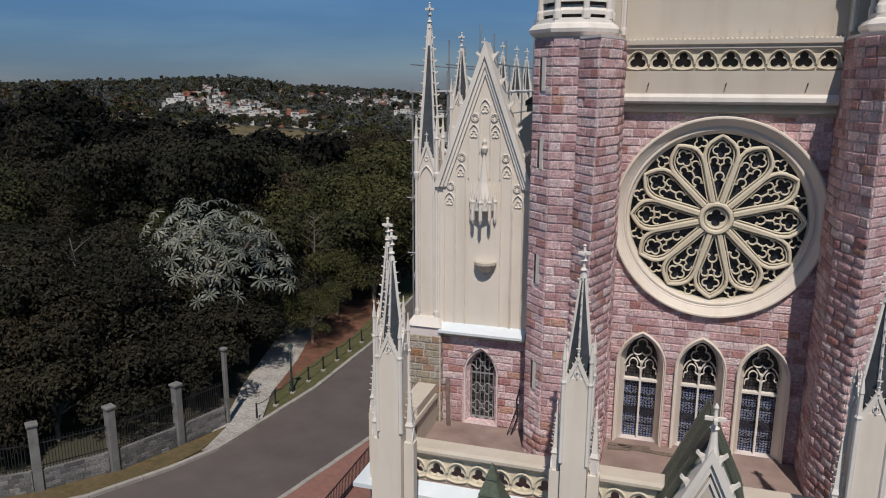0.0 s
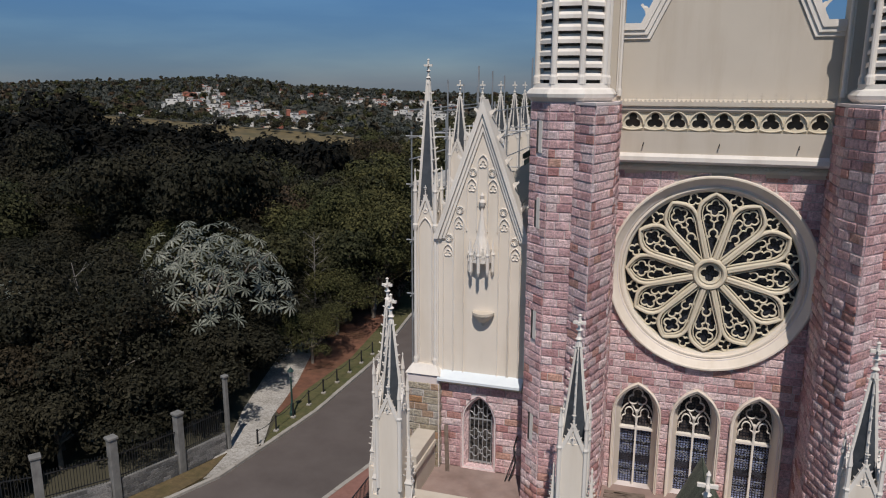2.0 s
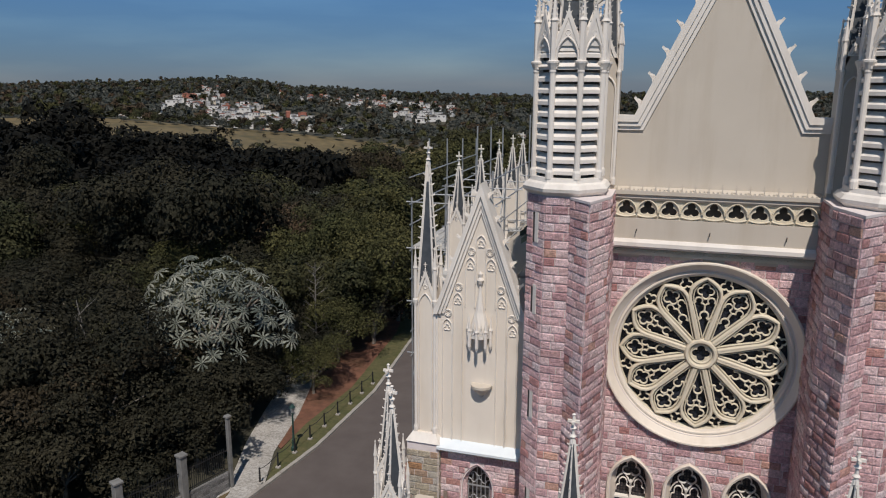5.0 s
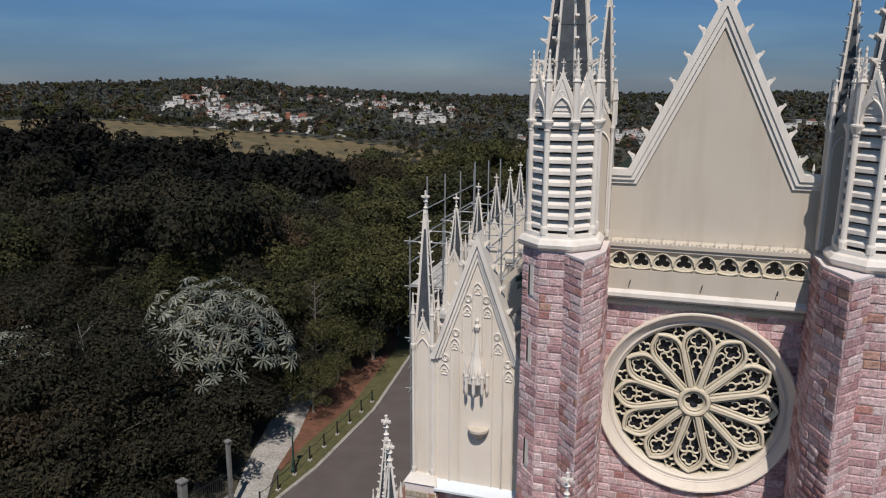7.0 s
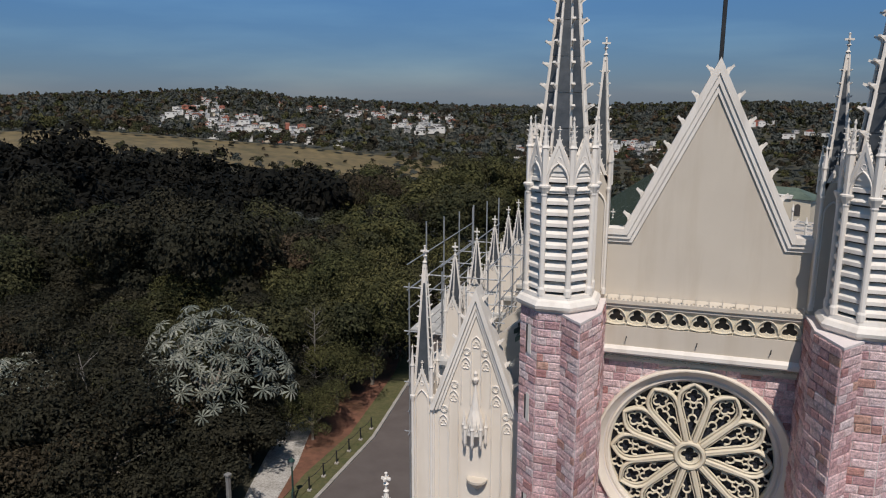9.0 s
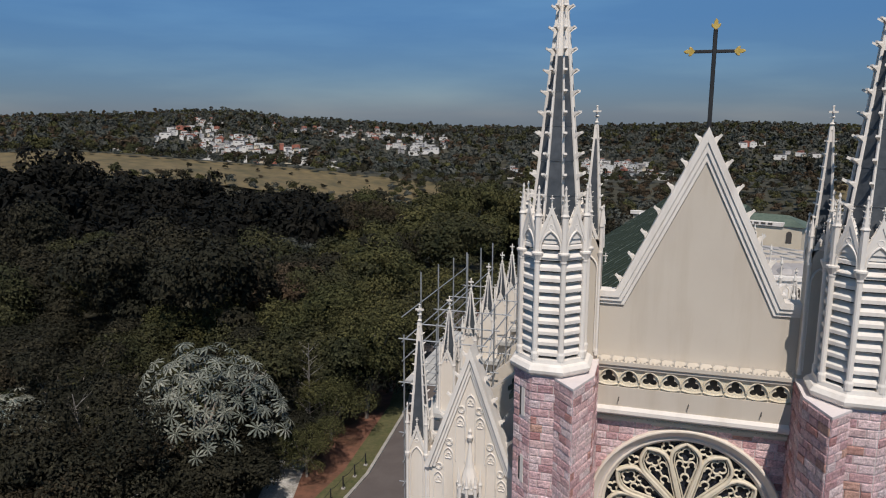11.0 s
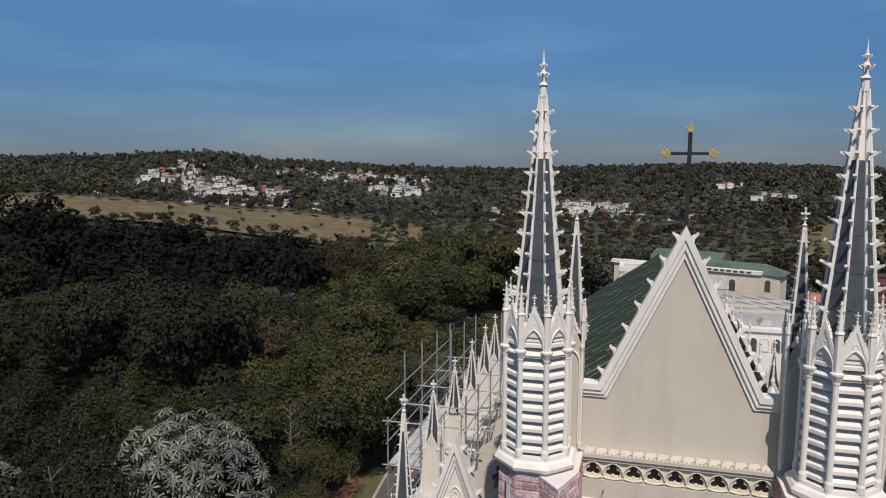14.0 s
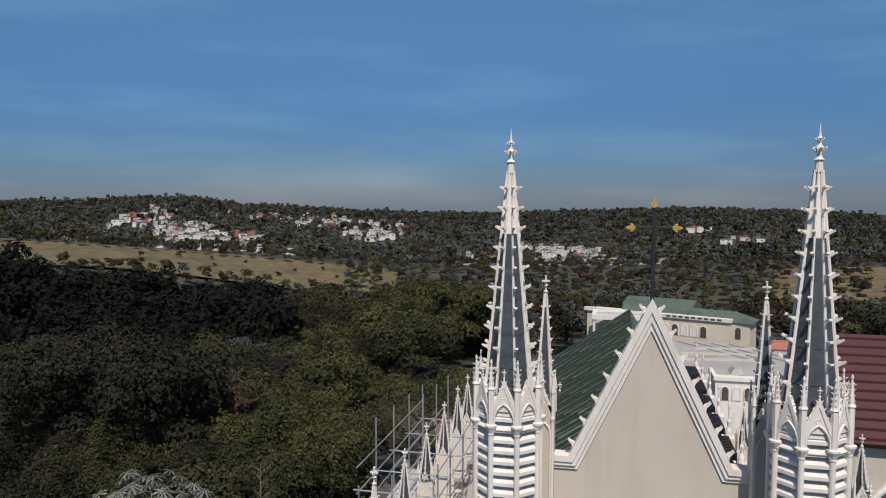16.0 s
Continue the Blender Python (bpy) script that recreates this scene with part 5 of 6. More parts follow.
def leaf_quads(centres, outward, size, droop=0.3, wild=0.42):
    """A pointed leaf spray at each centre, facing roughly outward and up."""
    n = len(centres)
    nrm = outward + rng.normal(0, wild, (n, 3)) + np.array([0, 0, 0.3])
    nrm /= np.linalg.norm(nrm, axis=1)[:, None] + 1e-6
    t = np.cross(nrm, rng.normal(0, 1, (n, 3)))
    t /= np.linalg.norm(t, axis=1)[:, None] + 1e-6
    b = np.cross(nrm, t)
    s = size * rng.uniform(0.6, 1.4, (n, 1))
    v = np.stack([centres - t * s, centres + b * s * 0.45, centres + t * s - nrm * s * droop, centres - b * s * 0.45], 1)
    return v.reshape(-1, 3), np.arange(4 * n).reshape(n, 4)


def crown_points(n, lobes):
    """Points on the skins of several overlapping lobes: (x, y, z, r, squash)."""
    w = np.array([l[3] ** 2 for l in lobes])
    pick = rng.choice(len(lobes), n, p=w / w.sum())
    L = np.array(lobes)[pick]
    d = rng.normal(0, 1, (n, 3))
    d /= np.linalg.norm(d, axis=1)[:, None]
    d[:, 2] = np.where(d[:, 2] < -0.35, -d[:, 2], d[:, 2])
    bumps = 1 + 0.16 * np.sin(d[:, :1] * 7 + pick[:, None]) * np.cos(d[:, 1:2] * 6 + pick[:, None] * 2)
    p = L[:, :3] + d * L[:, 3:4] * rng.uniform(0.72, 1.05, (n, 1)) * bumps * np.stack([np.ones(n), np.ones(n), L[:, 4]], 1)
    return p, d


def lobes_for(h, spread, count, seed, low=0.4):
    r = random.Random(seed)
    out = [(0, 0, h * 0.66, spread * 0.62, 0.75)]
    for k in range(count):
        a = 2 * math.pi * k / count + r.uniform(-0.4, 0.4)
        d = spread * r.uniform(0.35, 0.72)
        out.append((d * math.cos(a), d * math.sin(a), h * r.uniform(low, 0.86), spread * r.uniform(0.26, 0.45), r.uniform(0.6, 0.85)))
    return out


def limbs(bm, h, spread, lobes, r0):
    top = Vector((0.15, 0.1, h * 0.55))
    tube(bm, (0, 0, -0.6), (0.05, 0.02, h * 0.25), r0, r0 * 0.75, 8)
    tube(bm, (0.05, 0.02, h * 0.24), top, r0 * 0.75, r0 * 0.45, 8)
    for l in lobes[1:]:
        mid = Vector((l[0] * 0.45, l[1] * 0.45, h * 0.42))
        tube(bm, (0.05, 0.02, h * 0.27), mid, r0 * 0.4, r0 * 0.28, 6)
        tube(bm, mid, (l[0], l[1], l[2]), r0 * 0.28, r0 * 0.08, 5)


def make_tree(label, h, spread, leaves, size, mat, seed, lobes_n=8, low=0.3):
    t = thing("tree", (0, 0, 0), label, "tree", "trees beyond the fence")
    lb = lobes_for(h, spread, lobes_n, seed, low)
    bm = bmesh.new()
    limbs(bm, h, spread, lb, 0.05 * h ** 0.7)
    part("trunk", bm, bark, t)
    p, d = crown_points(leaves, lb)
    v, f = leaf_quads(p, d, size)
    part("crown", from_arrays("crown", v, f, [mat]), mat, t)
    return t


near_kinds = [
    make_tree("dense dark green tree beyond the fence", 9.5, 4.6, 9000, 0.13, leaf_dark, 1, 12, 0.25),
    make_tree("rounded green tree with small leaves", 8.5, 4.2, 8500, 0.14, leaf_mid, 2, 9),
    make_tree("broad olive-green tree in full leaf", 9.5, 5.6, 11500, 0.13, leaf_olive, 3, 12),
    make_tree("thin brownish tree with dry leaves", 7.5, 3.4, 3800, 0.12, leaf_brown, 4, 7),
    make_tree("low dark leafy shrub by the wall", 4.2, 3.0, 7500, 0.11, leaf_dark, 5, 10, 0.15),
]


def plant(kind, x, y, s, turn, z=None):
    m = pose(x, y, height(x, y) if z is None else z, 0, 0, turn) @ Matrix.Scale(s, 4)
    return copy_thing(near_kinds[kind], m)


near_kinds[0].matrix_basis = pose(-31.0, 33.0, height(-31, 33), 0, 0, 40)
near_kinds[1].matrix_basis = pose(-25.6, 49.0, 0, 0, 0, 70)
near_kinds[2].matrix_basis = pose(-23.6, 53.0, 0, 0, 0, 10)
near_kinds[3].matrix_basis = pose(-28.6, 31.2, height(-28.6, 31.2), 0, 0, 10)
near_kinds[4].matrix_basis = pose(-24.6, 30.3, 0, 0, 0, 10)
for kind, x, y, s, turn in ((4, -26.4, 27.8, 1.0, 80), (4, -28.4, 25.2, 1.05, 150), (4, -25.6, 33.4, 1.2, 210), (3, -30.2, 27.0, 0.95, 60), (4, -32.4, 23.6, 1.2, 20), (0, -34.0, 28.0, 0.8, 100), (4, -24.2, 42.5, 0.9, 30), (2, -22.9, 40.8, 0.42, 90), (2, -23.8, 46.5, 0.6, 190), (4, -24.6, 49.5, 1.2, 10), (4, -23.0, 57.0, 1.3, 70), (1, -25.5, 56.0, 0.8, 140), (4, -27.0, 53.0, 1.2, 100), (2, -22.8, 51.0, 0.75, 250), (2, -30.5, 57.0, 0.95, 120), (1, -23.0, 62.0, 1.0, 30), (0, -29.0, 44.5, 0.75, 200), (1, -33.5, 38.5, 0.85, 310), (4, -27.0, 39.5, 1.1, 45), (3, -36.5, 33.5, 1.0, 220), (2, -19.5, 68.0, 1.0, 77), (0, -33.0, 50.0, 0.9, 15), (4, -29.2, 22.4, 0.9, 260), (4, -25.0, 36.3, 1.0, 330)):
    plant(kind, x, y, s, turn)
r_ = random.Random(11)
spots = []
for _ in range(4000):
    az, r = r_.uniform(-78, -16), r_.uniform(40, 78)
    x, y = r * math.sin(radians(az)), r * math.cos(radians(az))
    if x > -24.5 - max(0, (y - 55)) * 0.25 or x > -29 and y < 56:
        continue
    if math.hypot(x + 28, y - 36.5) < 7.5 or any(math.hypot(x - a, y - b) < 5.0 for a, b in spots):
        continue
    spots.append((x, y))
for x, y in spots[:40]:
    plant(r_.choice((0, 0, 0, 1, 3) if x < -0.78 * y else (0, 1, 1, 2, 2, 3)), x, y, r_.uniform(0.85, 1.15), r_.uniform(0, 360))

# silver-leaved tree with large hand-shaped leaves
def silver_tree(x, y, h, spread, n, label):
    t = thing("tree", (x, y, height(x, y)), label, "tree", "silver-leaved trees")
    z0 = height(x, y)
    bm = bmesh.new()
    tube(bm, (x, y, z0 - 0.5), (x + 0.2, y, z0 + h * 0.5), 0.22, 0.15, 8)
    r = random.Random(5)
    for k in range(9):
        a = 2 * math.pi * k / 9 + r.uniform(-0.3, 0.3)
        d = spread * r.uniform(0.5, 0.9)
        mid = Vector((x + d * 0.5 * math.cos(a), y + d * 0.5 * math.sin(a), z0 + h * 0.62))
        tube(bm, (x + 0.2, y, z0 + h * r.uniform(0.3, 0.5)), mid, 0.1, 0.07, 6)
        tube(bm, mid, (x + d * math.cos(a), y + d * math.sin(a), z0 + h * r.uniform(0.7, 0.92)), 0.07, 0.03, 6)
    part("trunk", bm, bark, t)
    V, F, placed_ = [], [], []
    for k in range(n * 12):
        u = math.sqrt(r.random())
        a = r.uniform(0, 2 * math.pi)
        dome = math.sqrt(max(0.0, 1 - u * u))
        inner = r.random() < 0.25
        lobe = (1 + 0.14 * math.sin(a * 5 + 1) + 0.1 * math.sin(a * 3)) * (0.8 if inner else 1.0)
        tier = 0.35 * math.sin(a * 4 + u * 9)
        c = Vector((x + spread * u * lobe * math.cos(a), y + spread * u * lobe * math.sin(a), z0 + h * (0.44 + 0.56 * dome * (0.8 if inner else 1.0)) + tier + r.uniform(-0.25, 0.25)))
        if any((c - q).length < 0.84 for q in placed_):
            continue
        placed_.append(c)
        if len(placed_) > n:
            break
        size = r.uniform(0.52, 0.70)
        tilt = Vector((math.cos(a) * u * 0.9 + r.uniform(-0.25, 0.25), math.sin(a) * u * 0.9 + r.uniform(-0.25, 0.25) - 0.15, 0.9)).normalized()
        q = tilt.to_track_quat("Z", "Y")
        turn = r.uniform(0, 6.28)
        for j in range(9):
            b = turn + 2 * math.pi * j / 9.6
            o, sd = Vector((math.cos(b), math.sin(b), 0)), Vector((-math.sin(b), math.cos(b), 0))
            base = len(V)
            long = r.uniform(0.8, 1.1)
            for d, wide, sag in ((0.05, 0.015, 0.0), (0.42, 0.07, 0.0), (0.78, 0.115, 0.14), (1.0, 0.03, 0.32)):
                for e in (-1, 1):
                    V.append((c + q @ ((o * d * long + sd * e * wide - Vector((0, 0, sag))) * size))[:])
            F.extend((base + k_, base + k_ + 1, base + k_ + 3, base + k_ + 2) for k_ in (0, 2, 4))
    me = from_arrays("crown", np.array(V), np.array(F), [leaf_silver])
    part("crown", me, leaf_silver, t)


silver_tree(-28.0, 37.0, 9.6, 4.8, 200, "tree with large silvery hand-shaped leaves")
silver_tree(-40.5, 33.5, 9.0, 3.4, 90, "smaller tree with large silvery hand-shaped leaves")
silver_tree(-45.5, 38.5, 8.0, 3.2, 80, "smaller tree with large silvery hand-shaped leaves")
def bare_tree(x, y, h, lean, label, seed, twigs=26, reach=1.5):
    """A thin pale trunk that carries bare forking twigs."""
    r, z0 = random.Random(seed), height(x, y)
    t = thing("tree", (x, y, z0), label, "tree", "bare trees")
    at = lambda f: Vector((x + lean[0] * f, y + lean[1] * f, z0 + h * f))
    bm = bmesh.new()
    for i in range(4):
        tube(bm, at(i / 4), at((i + 1) / 4), 0.10 - 0.02 * i, 0.08 - 0.02 * i, 8)
    part("trunk", bm, pale_bark, t)
    bm = bmesh.new()
    for k in range(twigs):
        f, a = 0.25 + 0.72 * k / twigs, k * 2.4 + r.uniform(-0.3, 0.3)
        L = reach * (1 - 0.7 * k / twigs) * r.uniform(0.7, 1.2)
        p = at(f)
        q = p + Vector((L * math.cos(a), L * math.sin(a), L * 0.55))
        tube(bm, p, q, 0.026, 0.014, 5)
        for w in (-0.6, 0.5):
            tube(bm, p.lerp(q, 0.55), q + Vector((0.4 * math.cos(a + w), 0.4 * math.sin(a + w), 0.3)), 0.012, 0.006, 4)
    part("crown", bm, pale_bark, t, "bare twigs")


pale_bark = surface("pale_bark", ((0.11, 0.10, 0.09), (0.19, 0.175, 0.16)), scale=4.0, grain=18, relief=0.7)
bare_tree(-24.8, 45.0, 8.0, (0.1, 0.1), "slender bare tree with pale trunk and thin twigs", 3, 26, 1.0)
bare_tree(-30.6, 31.0, 8.8, (-2.2, 0.6), "leaning bare tree with pale forked limbs", 5, 12, 2.4)
bare_tree(-29.4, 31.4, 8.2, (1.0, 0.8), "leaning bare tree with pale forked limbs", 6, 12, 2.2)
bare_tree(-31.5, 26.5, 5.4, (0.8, 0.3), "small dry bush of pale bare twigs", 8, 30, 1.6)


# ---- woods in the valley and on the hills ----
def wood_template(leaves, size, h, spread, seed, lobes_n):
    """A crown of blunt leaf clumps for trees far off."""
    lb = lobes_for(h, spread, lobes_n, seed)
    p, d = crown_points(leaves, lb)
    v, f = leaf_quads(p, d, size, 0.12, 0.27)
    q = v.reshape(-1, 4, 3)
    mid = q.mean(1, keepdims=True)
    ax, bx = (q[:, 2] - q[:, 0])[:, None] / 2, (q[:, 1] - q[:, 3])[:, None] / 2
    q = np.concatenate([mid + ax, mid - ax * 0.55 - bx * 1.9, mid - ax * 0.5 + bx * 1.9], 1)
    return (q + rng.normal(0, size * 0.2, q.shape)).reshape(-1, 3), np.arange(3 * len(q)).reshape(-1, 3)


def woods(name, spots, templates, mats, species, label):
    """Joined trees; species(x, y) gives the shares of the materials where a tree stands."""
    V, F, M = [], [], []
    base = 0
    rr = random.Random(3)
    for x, y, s in spots:
        tv, tf = templates[rr.randrange(len(templates))]
        a = rr.uniform(0, 6.28)
        c, sn = math.cos(a), math.sin(a)
        sz = s * rr.uniform(0.8, 1.25)
        v = np.stack([x + s * (tv[:, 0] * c - tv[:, 1] * sn), y + s * (tv[:, 0] * sn + tv[:, 1] * c), height(x, y) + sz * tv[:, 2]], 1)
        V.append(v)
        F.append(tf + base)
        M.append(np.full(len(tf), rr.choices(range(len(mats)), species(x, y))[0]))
        base += len(tv)
    me = from_arrays(name, np.concatenate(V), np.concatenate(F), mats, np.concatenate(M))
    return tagged(part(name, me, mats[0]), label, "woods", "", "stuff")


def scatter(n, az0, az1, r0, r1, gap, seed, keep=lambda x, y, r, az: True):
    rr = random.Random(seed)
    cells, out = {}, []
    for _ in range(n):
        az, r = rr.uniform(az0, az1), math.sqrt(rr.uniform(r0 * r0, r1 * r1))
        x, y = r * math.sin(radians(az)), r * math.cos(radians(az))
        if not keep(x, y, r, az):
            continue
        key = (int(x // gap), int(y // gap))
        if any((x - a) ** 2 + (y - b) ** 2 < gap * gap for i in (-1, 0, 1) for j in (-1, 0, 1) for a, b in cells.get((key[0] + i, key[1] + j), ())):
            continue
        cells.setdefault(key, []).append((x, y))
        out.append((x, y, rr.uniform(0.75, 1.25)))
    return out


mid_t = [wood_template(7800, 0.16, 12, 5.4, 20 + k, 15) for k in range(4)]
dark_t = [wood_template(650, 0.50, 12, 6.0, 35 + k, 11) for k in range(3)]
low_t = [wood_template(1250, 0.38, 12, 6.0, 30 + k, 11) for k in range(4)]
back_t = [wood_template(330, 0.75, 11, 5.6, 60 + k, 8) for k in range(4)]
far_t = [wood_template(68, 1.55, 10, 5.6, 40 + k, 6) for k in range(4)] + [wood_template(56, 1.35, 14, 3.6, 44 + k, 5) for k in range(2)]
MATS = [leaf_dark, leaf_mid, leaf_olive, leaf_brown, leaf_hazy, leaf_russet]


def valley_species(x, y):
    """Green crowns towards the church, darker ones up the valley; clumps of one kind together."""
    az, clump = math.degrees(math.atan2(x, y)), noise.noise((x * 0.03, y * 0.03, 3.7))
    green = smooth(-37, -24, az)
    return (6 - 5.4 * green, 1.0 + 3.5 * green + 3 * green * max(clump, 0), 0.1 + 5 * green, 0.6 + 1.2 * max(-clump, 0), 0.3 + 0.5 * green, 0.15)


def slope_species(x, y):
    clump = noise.noise((x * 0.012, y * 0.012, 1.7))
    brown = smooth(-22, -8, math.degrees(math.atan2(x, y)))
    return (2.0, 3, 1.6 + 3 * max(clump, 0), 1 + 3 * brown, 2 + brown, 0.4 + 1.8 * brown + 2 * max(-clump, 0))


# Mostly the pale leaf colour, so the far hills look hazy.
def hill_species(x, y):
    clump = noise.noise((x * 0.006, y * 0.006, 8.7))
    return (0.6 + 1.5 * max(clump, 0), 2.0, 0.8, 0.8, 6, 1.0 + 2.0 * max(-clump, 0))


clear = lambda x, y, r, az: not (x > -30 and y < 80) and not (x > -26 and y < 110)
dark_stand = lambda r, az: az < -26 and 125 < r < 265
# The cloud shadow on this stand comes from its leaf colour alone.
woods("dark_woods", scatter(9000, -62, -26, 125, 265, 6.8, 25), dark_t, [leaf_cloud_shade], lambda x, y: (1,), "dense stand of trees on a rise, coloured dark as under cloud")
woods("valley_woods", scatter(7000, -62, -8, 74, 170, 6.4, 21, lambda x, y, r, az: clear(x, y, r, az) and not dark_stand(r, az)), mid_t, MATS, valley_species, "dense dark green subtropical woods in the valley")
in_field = lambda r, az: (505 < r < 592 and -61 < az < -17) or (480 < r < 600 and 12 < az < 36)
low_trees = lambda spots: [(x, y, s * (0.7 if 400 < math.hypot(x, y) < 640 else 1.0)) for x, y, s in spots]
woods("lower_woods", low_trees(scatter(26000, -56, 26, 330, 640, 9.0, 22, lambda x, y, r, az: not dark_stand(r, az) and not (in_field(r, az) and (az < -21 or noise.noise((x * 0.02, y * 0.02, 5.5)) < 0.3)) and y > 60)), back_t, MATS, slope_species, "dense dark woods filling the valley floor")
woods("slope_woods", scatter(9000, -56, 26, 168, 330, 9.0, 27, lambda x, y, r, az: not dark_stand(r, az) and y > 60), low_t, MATS, slope_species, "dense green woods on the valley slope")
woods("field_shrubs", [(x, y, s * 0.4) for x, y, s in scatter(60, -36, -18, 515, 574, 22, 29)], back_t, [leaf_brown, leaf_dark], lambda x, y: (1, 1), "scattered low shrubs on the dry field")


# ---- towns on the hills ----
house_walls = [surface("house_wall_" + n, (c, tuple(v * 1.08 for v in c)), scale=0.3, stain_amount=0.4) for n, c in (("white", (0.62, 0.60, 0.565)), ("cream", (0.60, 0.52, 0.40)), ("grey", (0.42, 0.40, 0.38)), ("red", (0.34, 0.12, 0.08)))]
house_roofs = [surface("house_roof_" + n, (c, tuple(v * 1.25 for v in c)), scale=0.5) for n, c in (("clay", (0.24, 0.105, 0.07)), ("dark", (0.10, 0.09, 0.085)), ("pale", (0.40, 0.385, 0.37)))]


def make_house(k):
    rr = random.Random(50 + k)
    w, d, h = rr.uniform(8, 15), rr.uniform(8, 11), rr.choice((4.5, 6.5, 7.0, 9.0))
    t = thing("house", (0, 0, 0), ("white hillside house with clay tiled roof", "cream hillside house with dark roof", "pale flat-roofed house on the hillside", "red-walled hillside house with clay roof", "white two-storey hillside house with dark roof", "grey concrete house with flat roof")[k], "house", "hillside houses")
    part("wall", boxed(-w / 2, w / 2, -d / 2, d / 2, -6, h), house_walls[(0, 1, 0, 3, 0, 2)[k]], t)
    if k in (2, 5):
        part("roof", boxed(-w / 2 - 0.4, w / 2 + 0.4, -d / 2 - 0.4, d / 2 + 0.4, h, h + 0.6), house_roofs[2], t)
    else:
        part("roof", slab_xz(bmesh.new(), [(-w / 2 - 0.7, h - 0.2), (0, h + 2.4), (w / 2 + 0.7, h - 0.2)], -d / 2 - 0.6, d / 2 + 0.6), house_roofs[(0, 1, 2, 0, 1, 2)[k]], t)
    for i in range(2):
        x = -w / 2 + w * (i + 0.5) / 2
        part("window", boxed(x - 1.3, x + 1.3, -d / 2 - 0.08, -d / 2 + 0.05, h * 0.35, h * 0.35 + 2.0), louvre_dark, t)
    return t


kinds = [make_house(k) for k in range(6)]
used = [False] * 6
placed = []
rr = random.Random(77)
EYE_Z = 26.4
seen = {}


def settle(az, el):
    """Where the ground lies along a bearing at an angle below the horizon, in metres."""
    for r in range(700, 1560, 8):
        x, y = r * math.sin(radians(az)), r * math.cos(radians(az))
        if height(x, y) + 3 - EYE_Z > r * math.tan(radians(el)):
            return x, y
    return None


TOWN = [(-40.9, -38.2, -3.1, -2.4, 22), (-38.0, -36.7, -2.1, -1.5, 7), (-37.0, -35.2, -2.1, -1.2, 21), (-35.6, -33.3, -2.3, -0.5, 43), (-35.0, -30.7, -3.75, -1.9, 93), (-32.7, -27.4, -4.3, -2.8, 77), (-30.5, -28.5, -1.3, -0.7, 8), (-28.0, -25.0, -1.8, -1.3, 14), (-25.9, -24.6, -4.6, -4.1, 5), (-24.6, -21.0, -2.2, -0.9, 46), (-21.0, -16.5, -3.3, -1.8, 51), (-12.6, -9.3, -5.2, -4.4, 22), (-7.4, -4.4, -4.4, -3.6, 25), (-6.2, -1.0, -5.3, -3.9, 63), (-2.1, 3.5, -6.0, -4.6, 43), (4.8, 6.9, -2.4, -1.9, 10), (7.6, 10.5, -3.2, -2.8, 10)]
for az0, az1, e0, e1, n in TOWN:
    for _ in range(n):
        p = settle(rr.uniform(az0, az1), rr.uniform(e0, e1))
        if not p or any(math.hypot(p[0] - a, p[1] - b) < 7.0 for a, b in placed):
            continue
        placed.append(p)
        seen.setdefault(round(math.degrees(math.atan2(*p)) * 2), []).append(math.hypot(*p))
        k = rr.choice((0, 0, 2, 4, 1, 3, 0, 5, 1, 4))
        m = pose(*p, height(*p) + 3.2, 0, 0, rr.uniform(-50, 50)) @ Matrix.Diagonal((rr.uniform(0.5, 1.0), rr.uniform(0.45, 0.8), rr.uniform(0.45, 0.8), 1))
        if used[k]:
            copy_thing(kinds[k], m)
        else:
            kinds[k].matrix_basis, used[k] = m, True


def open_view(x, y, r, az):
    """Gaps among the trees where the houses stand."""
    return not any(h - 60 < r < h + 9 for q in (-1, 0, 1) for h in seen.get(round(az * 2) + q, ())) or noise.noise((x * 0.05, y * 0.05, 9.1)) > 0.45


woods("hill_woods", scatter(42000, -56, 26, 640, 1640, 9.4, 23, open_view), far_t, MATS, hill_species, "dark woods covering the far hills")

def garden(x, y, r, az):
    return not open_view(x, y, r, az) and not any((x - a) ** 2 + (y - b) ** 2 < 36 for a, b in placed)


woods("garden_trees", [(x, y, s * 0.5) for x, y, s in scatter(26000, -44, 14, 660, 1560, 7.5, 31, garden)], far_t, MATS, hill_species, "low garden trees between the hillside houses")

# ---- buildings beyond the nave ----
def placed_at(bm, m):
    bmesh.ops.transform(bm, verts=bm.verts, matrix=m)
    return bm


HALL = pose(17.4, 107.5, 0, 0, 0, -20)
hall = thing("hall", (8, 115, 0), "long cream hall with small arched windows and green metal roof", "building")
part("wall", placed_at(boxed(-24, 0, 0, 4.5, 0, 9.1), HALL), house_walls[1], hall)
part("parapet", placed_at(boxed(-24.4, -2.4, -0.25, 0.6, 9.1, 9.6), HALL), white_stone, hall)
for k in range(9):
    part("vent", placed_at(boxed(-11.6 + 0.9 * k, -11.0 + 0.9 * k, -0.29, -0.1, 9.25, 9.5), HALL), louvre_dark, hall)
bm = bmesh.new()
foot = [bm.verts.new(p) for p in ((-19, 0.8, 9.15), (0.4, -0.3, 9.15), (0.4, 4.9, 9.15), (-19, 5.4, 9.15))]
top = [bm.verts.new(p) for p in ((-19, 3.2, 10.4), (-2.4, 2.6, 10.4))]
for f in ((foot[0], foot[1], top[1], top[0]), (foot[1], foot[2], top[1]), (foot[2], foot[3], top[0], top[1]), (foot[3], foot[0], top[0]), tuple(foot[::-1])):
    bm.faces.new(f)
part("roof", placed_at(bm, HALL), green_tile, hall, "green metal hipped roof")
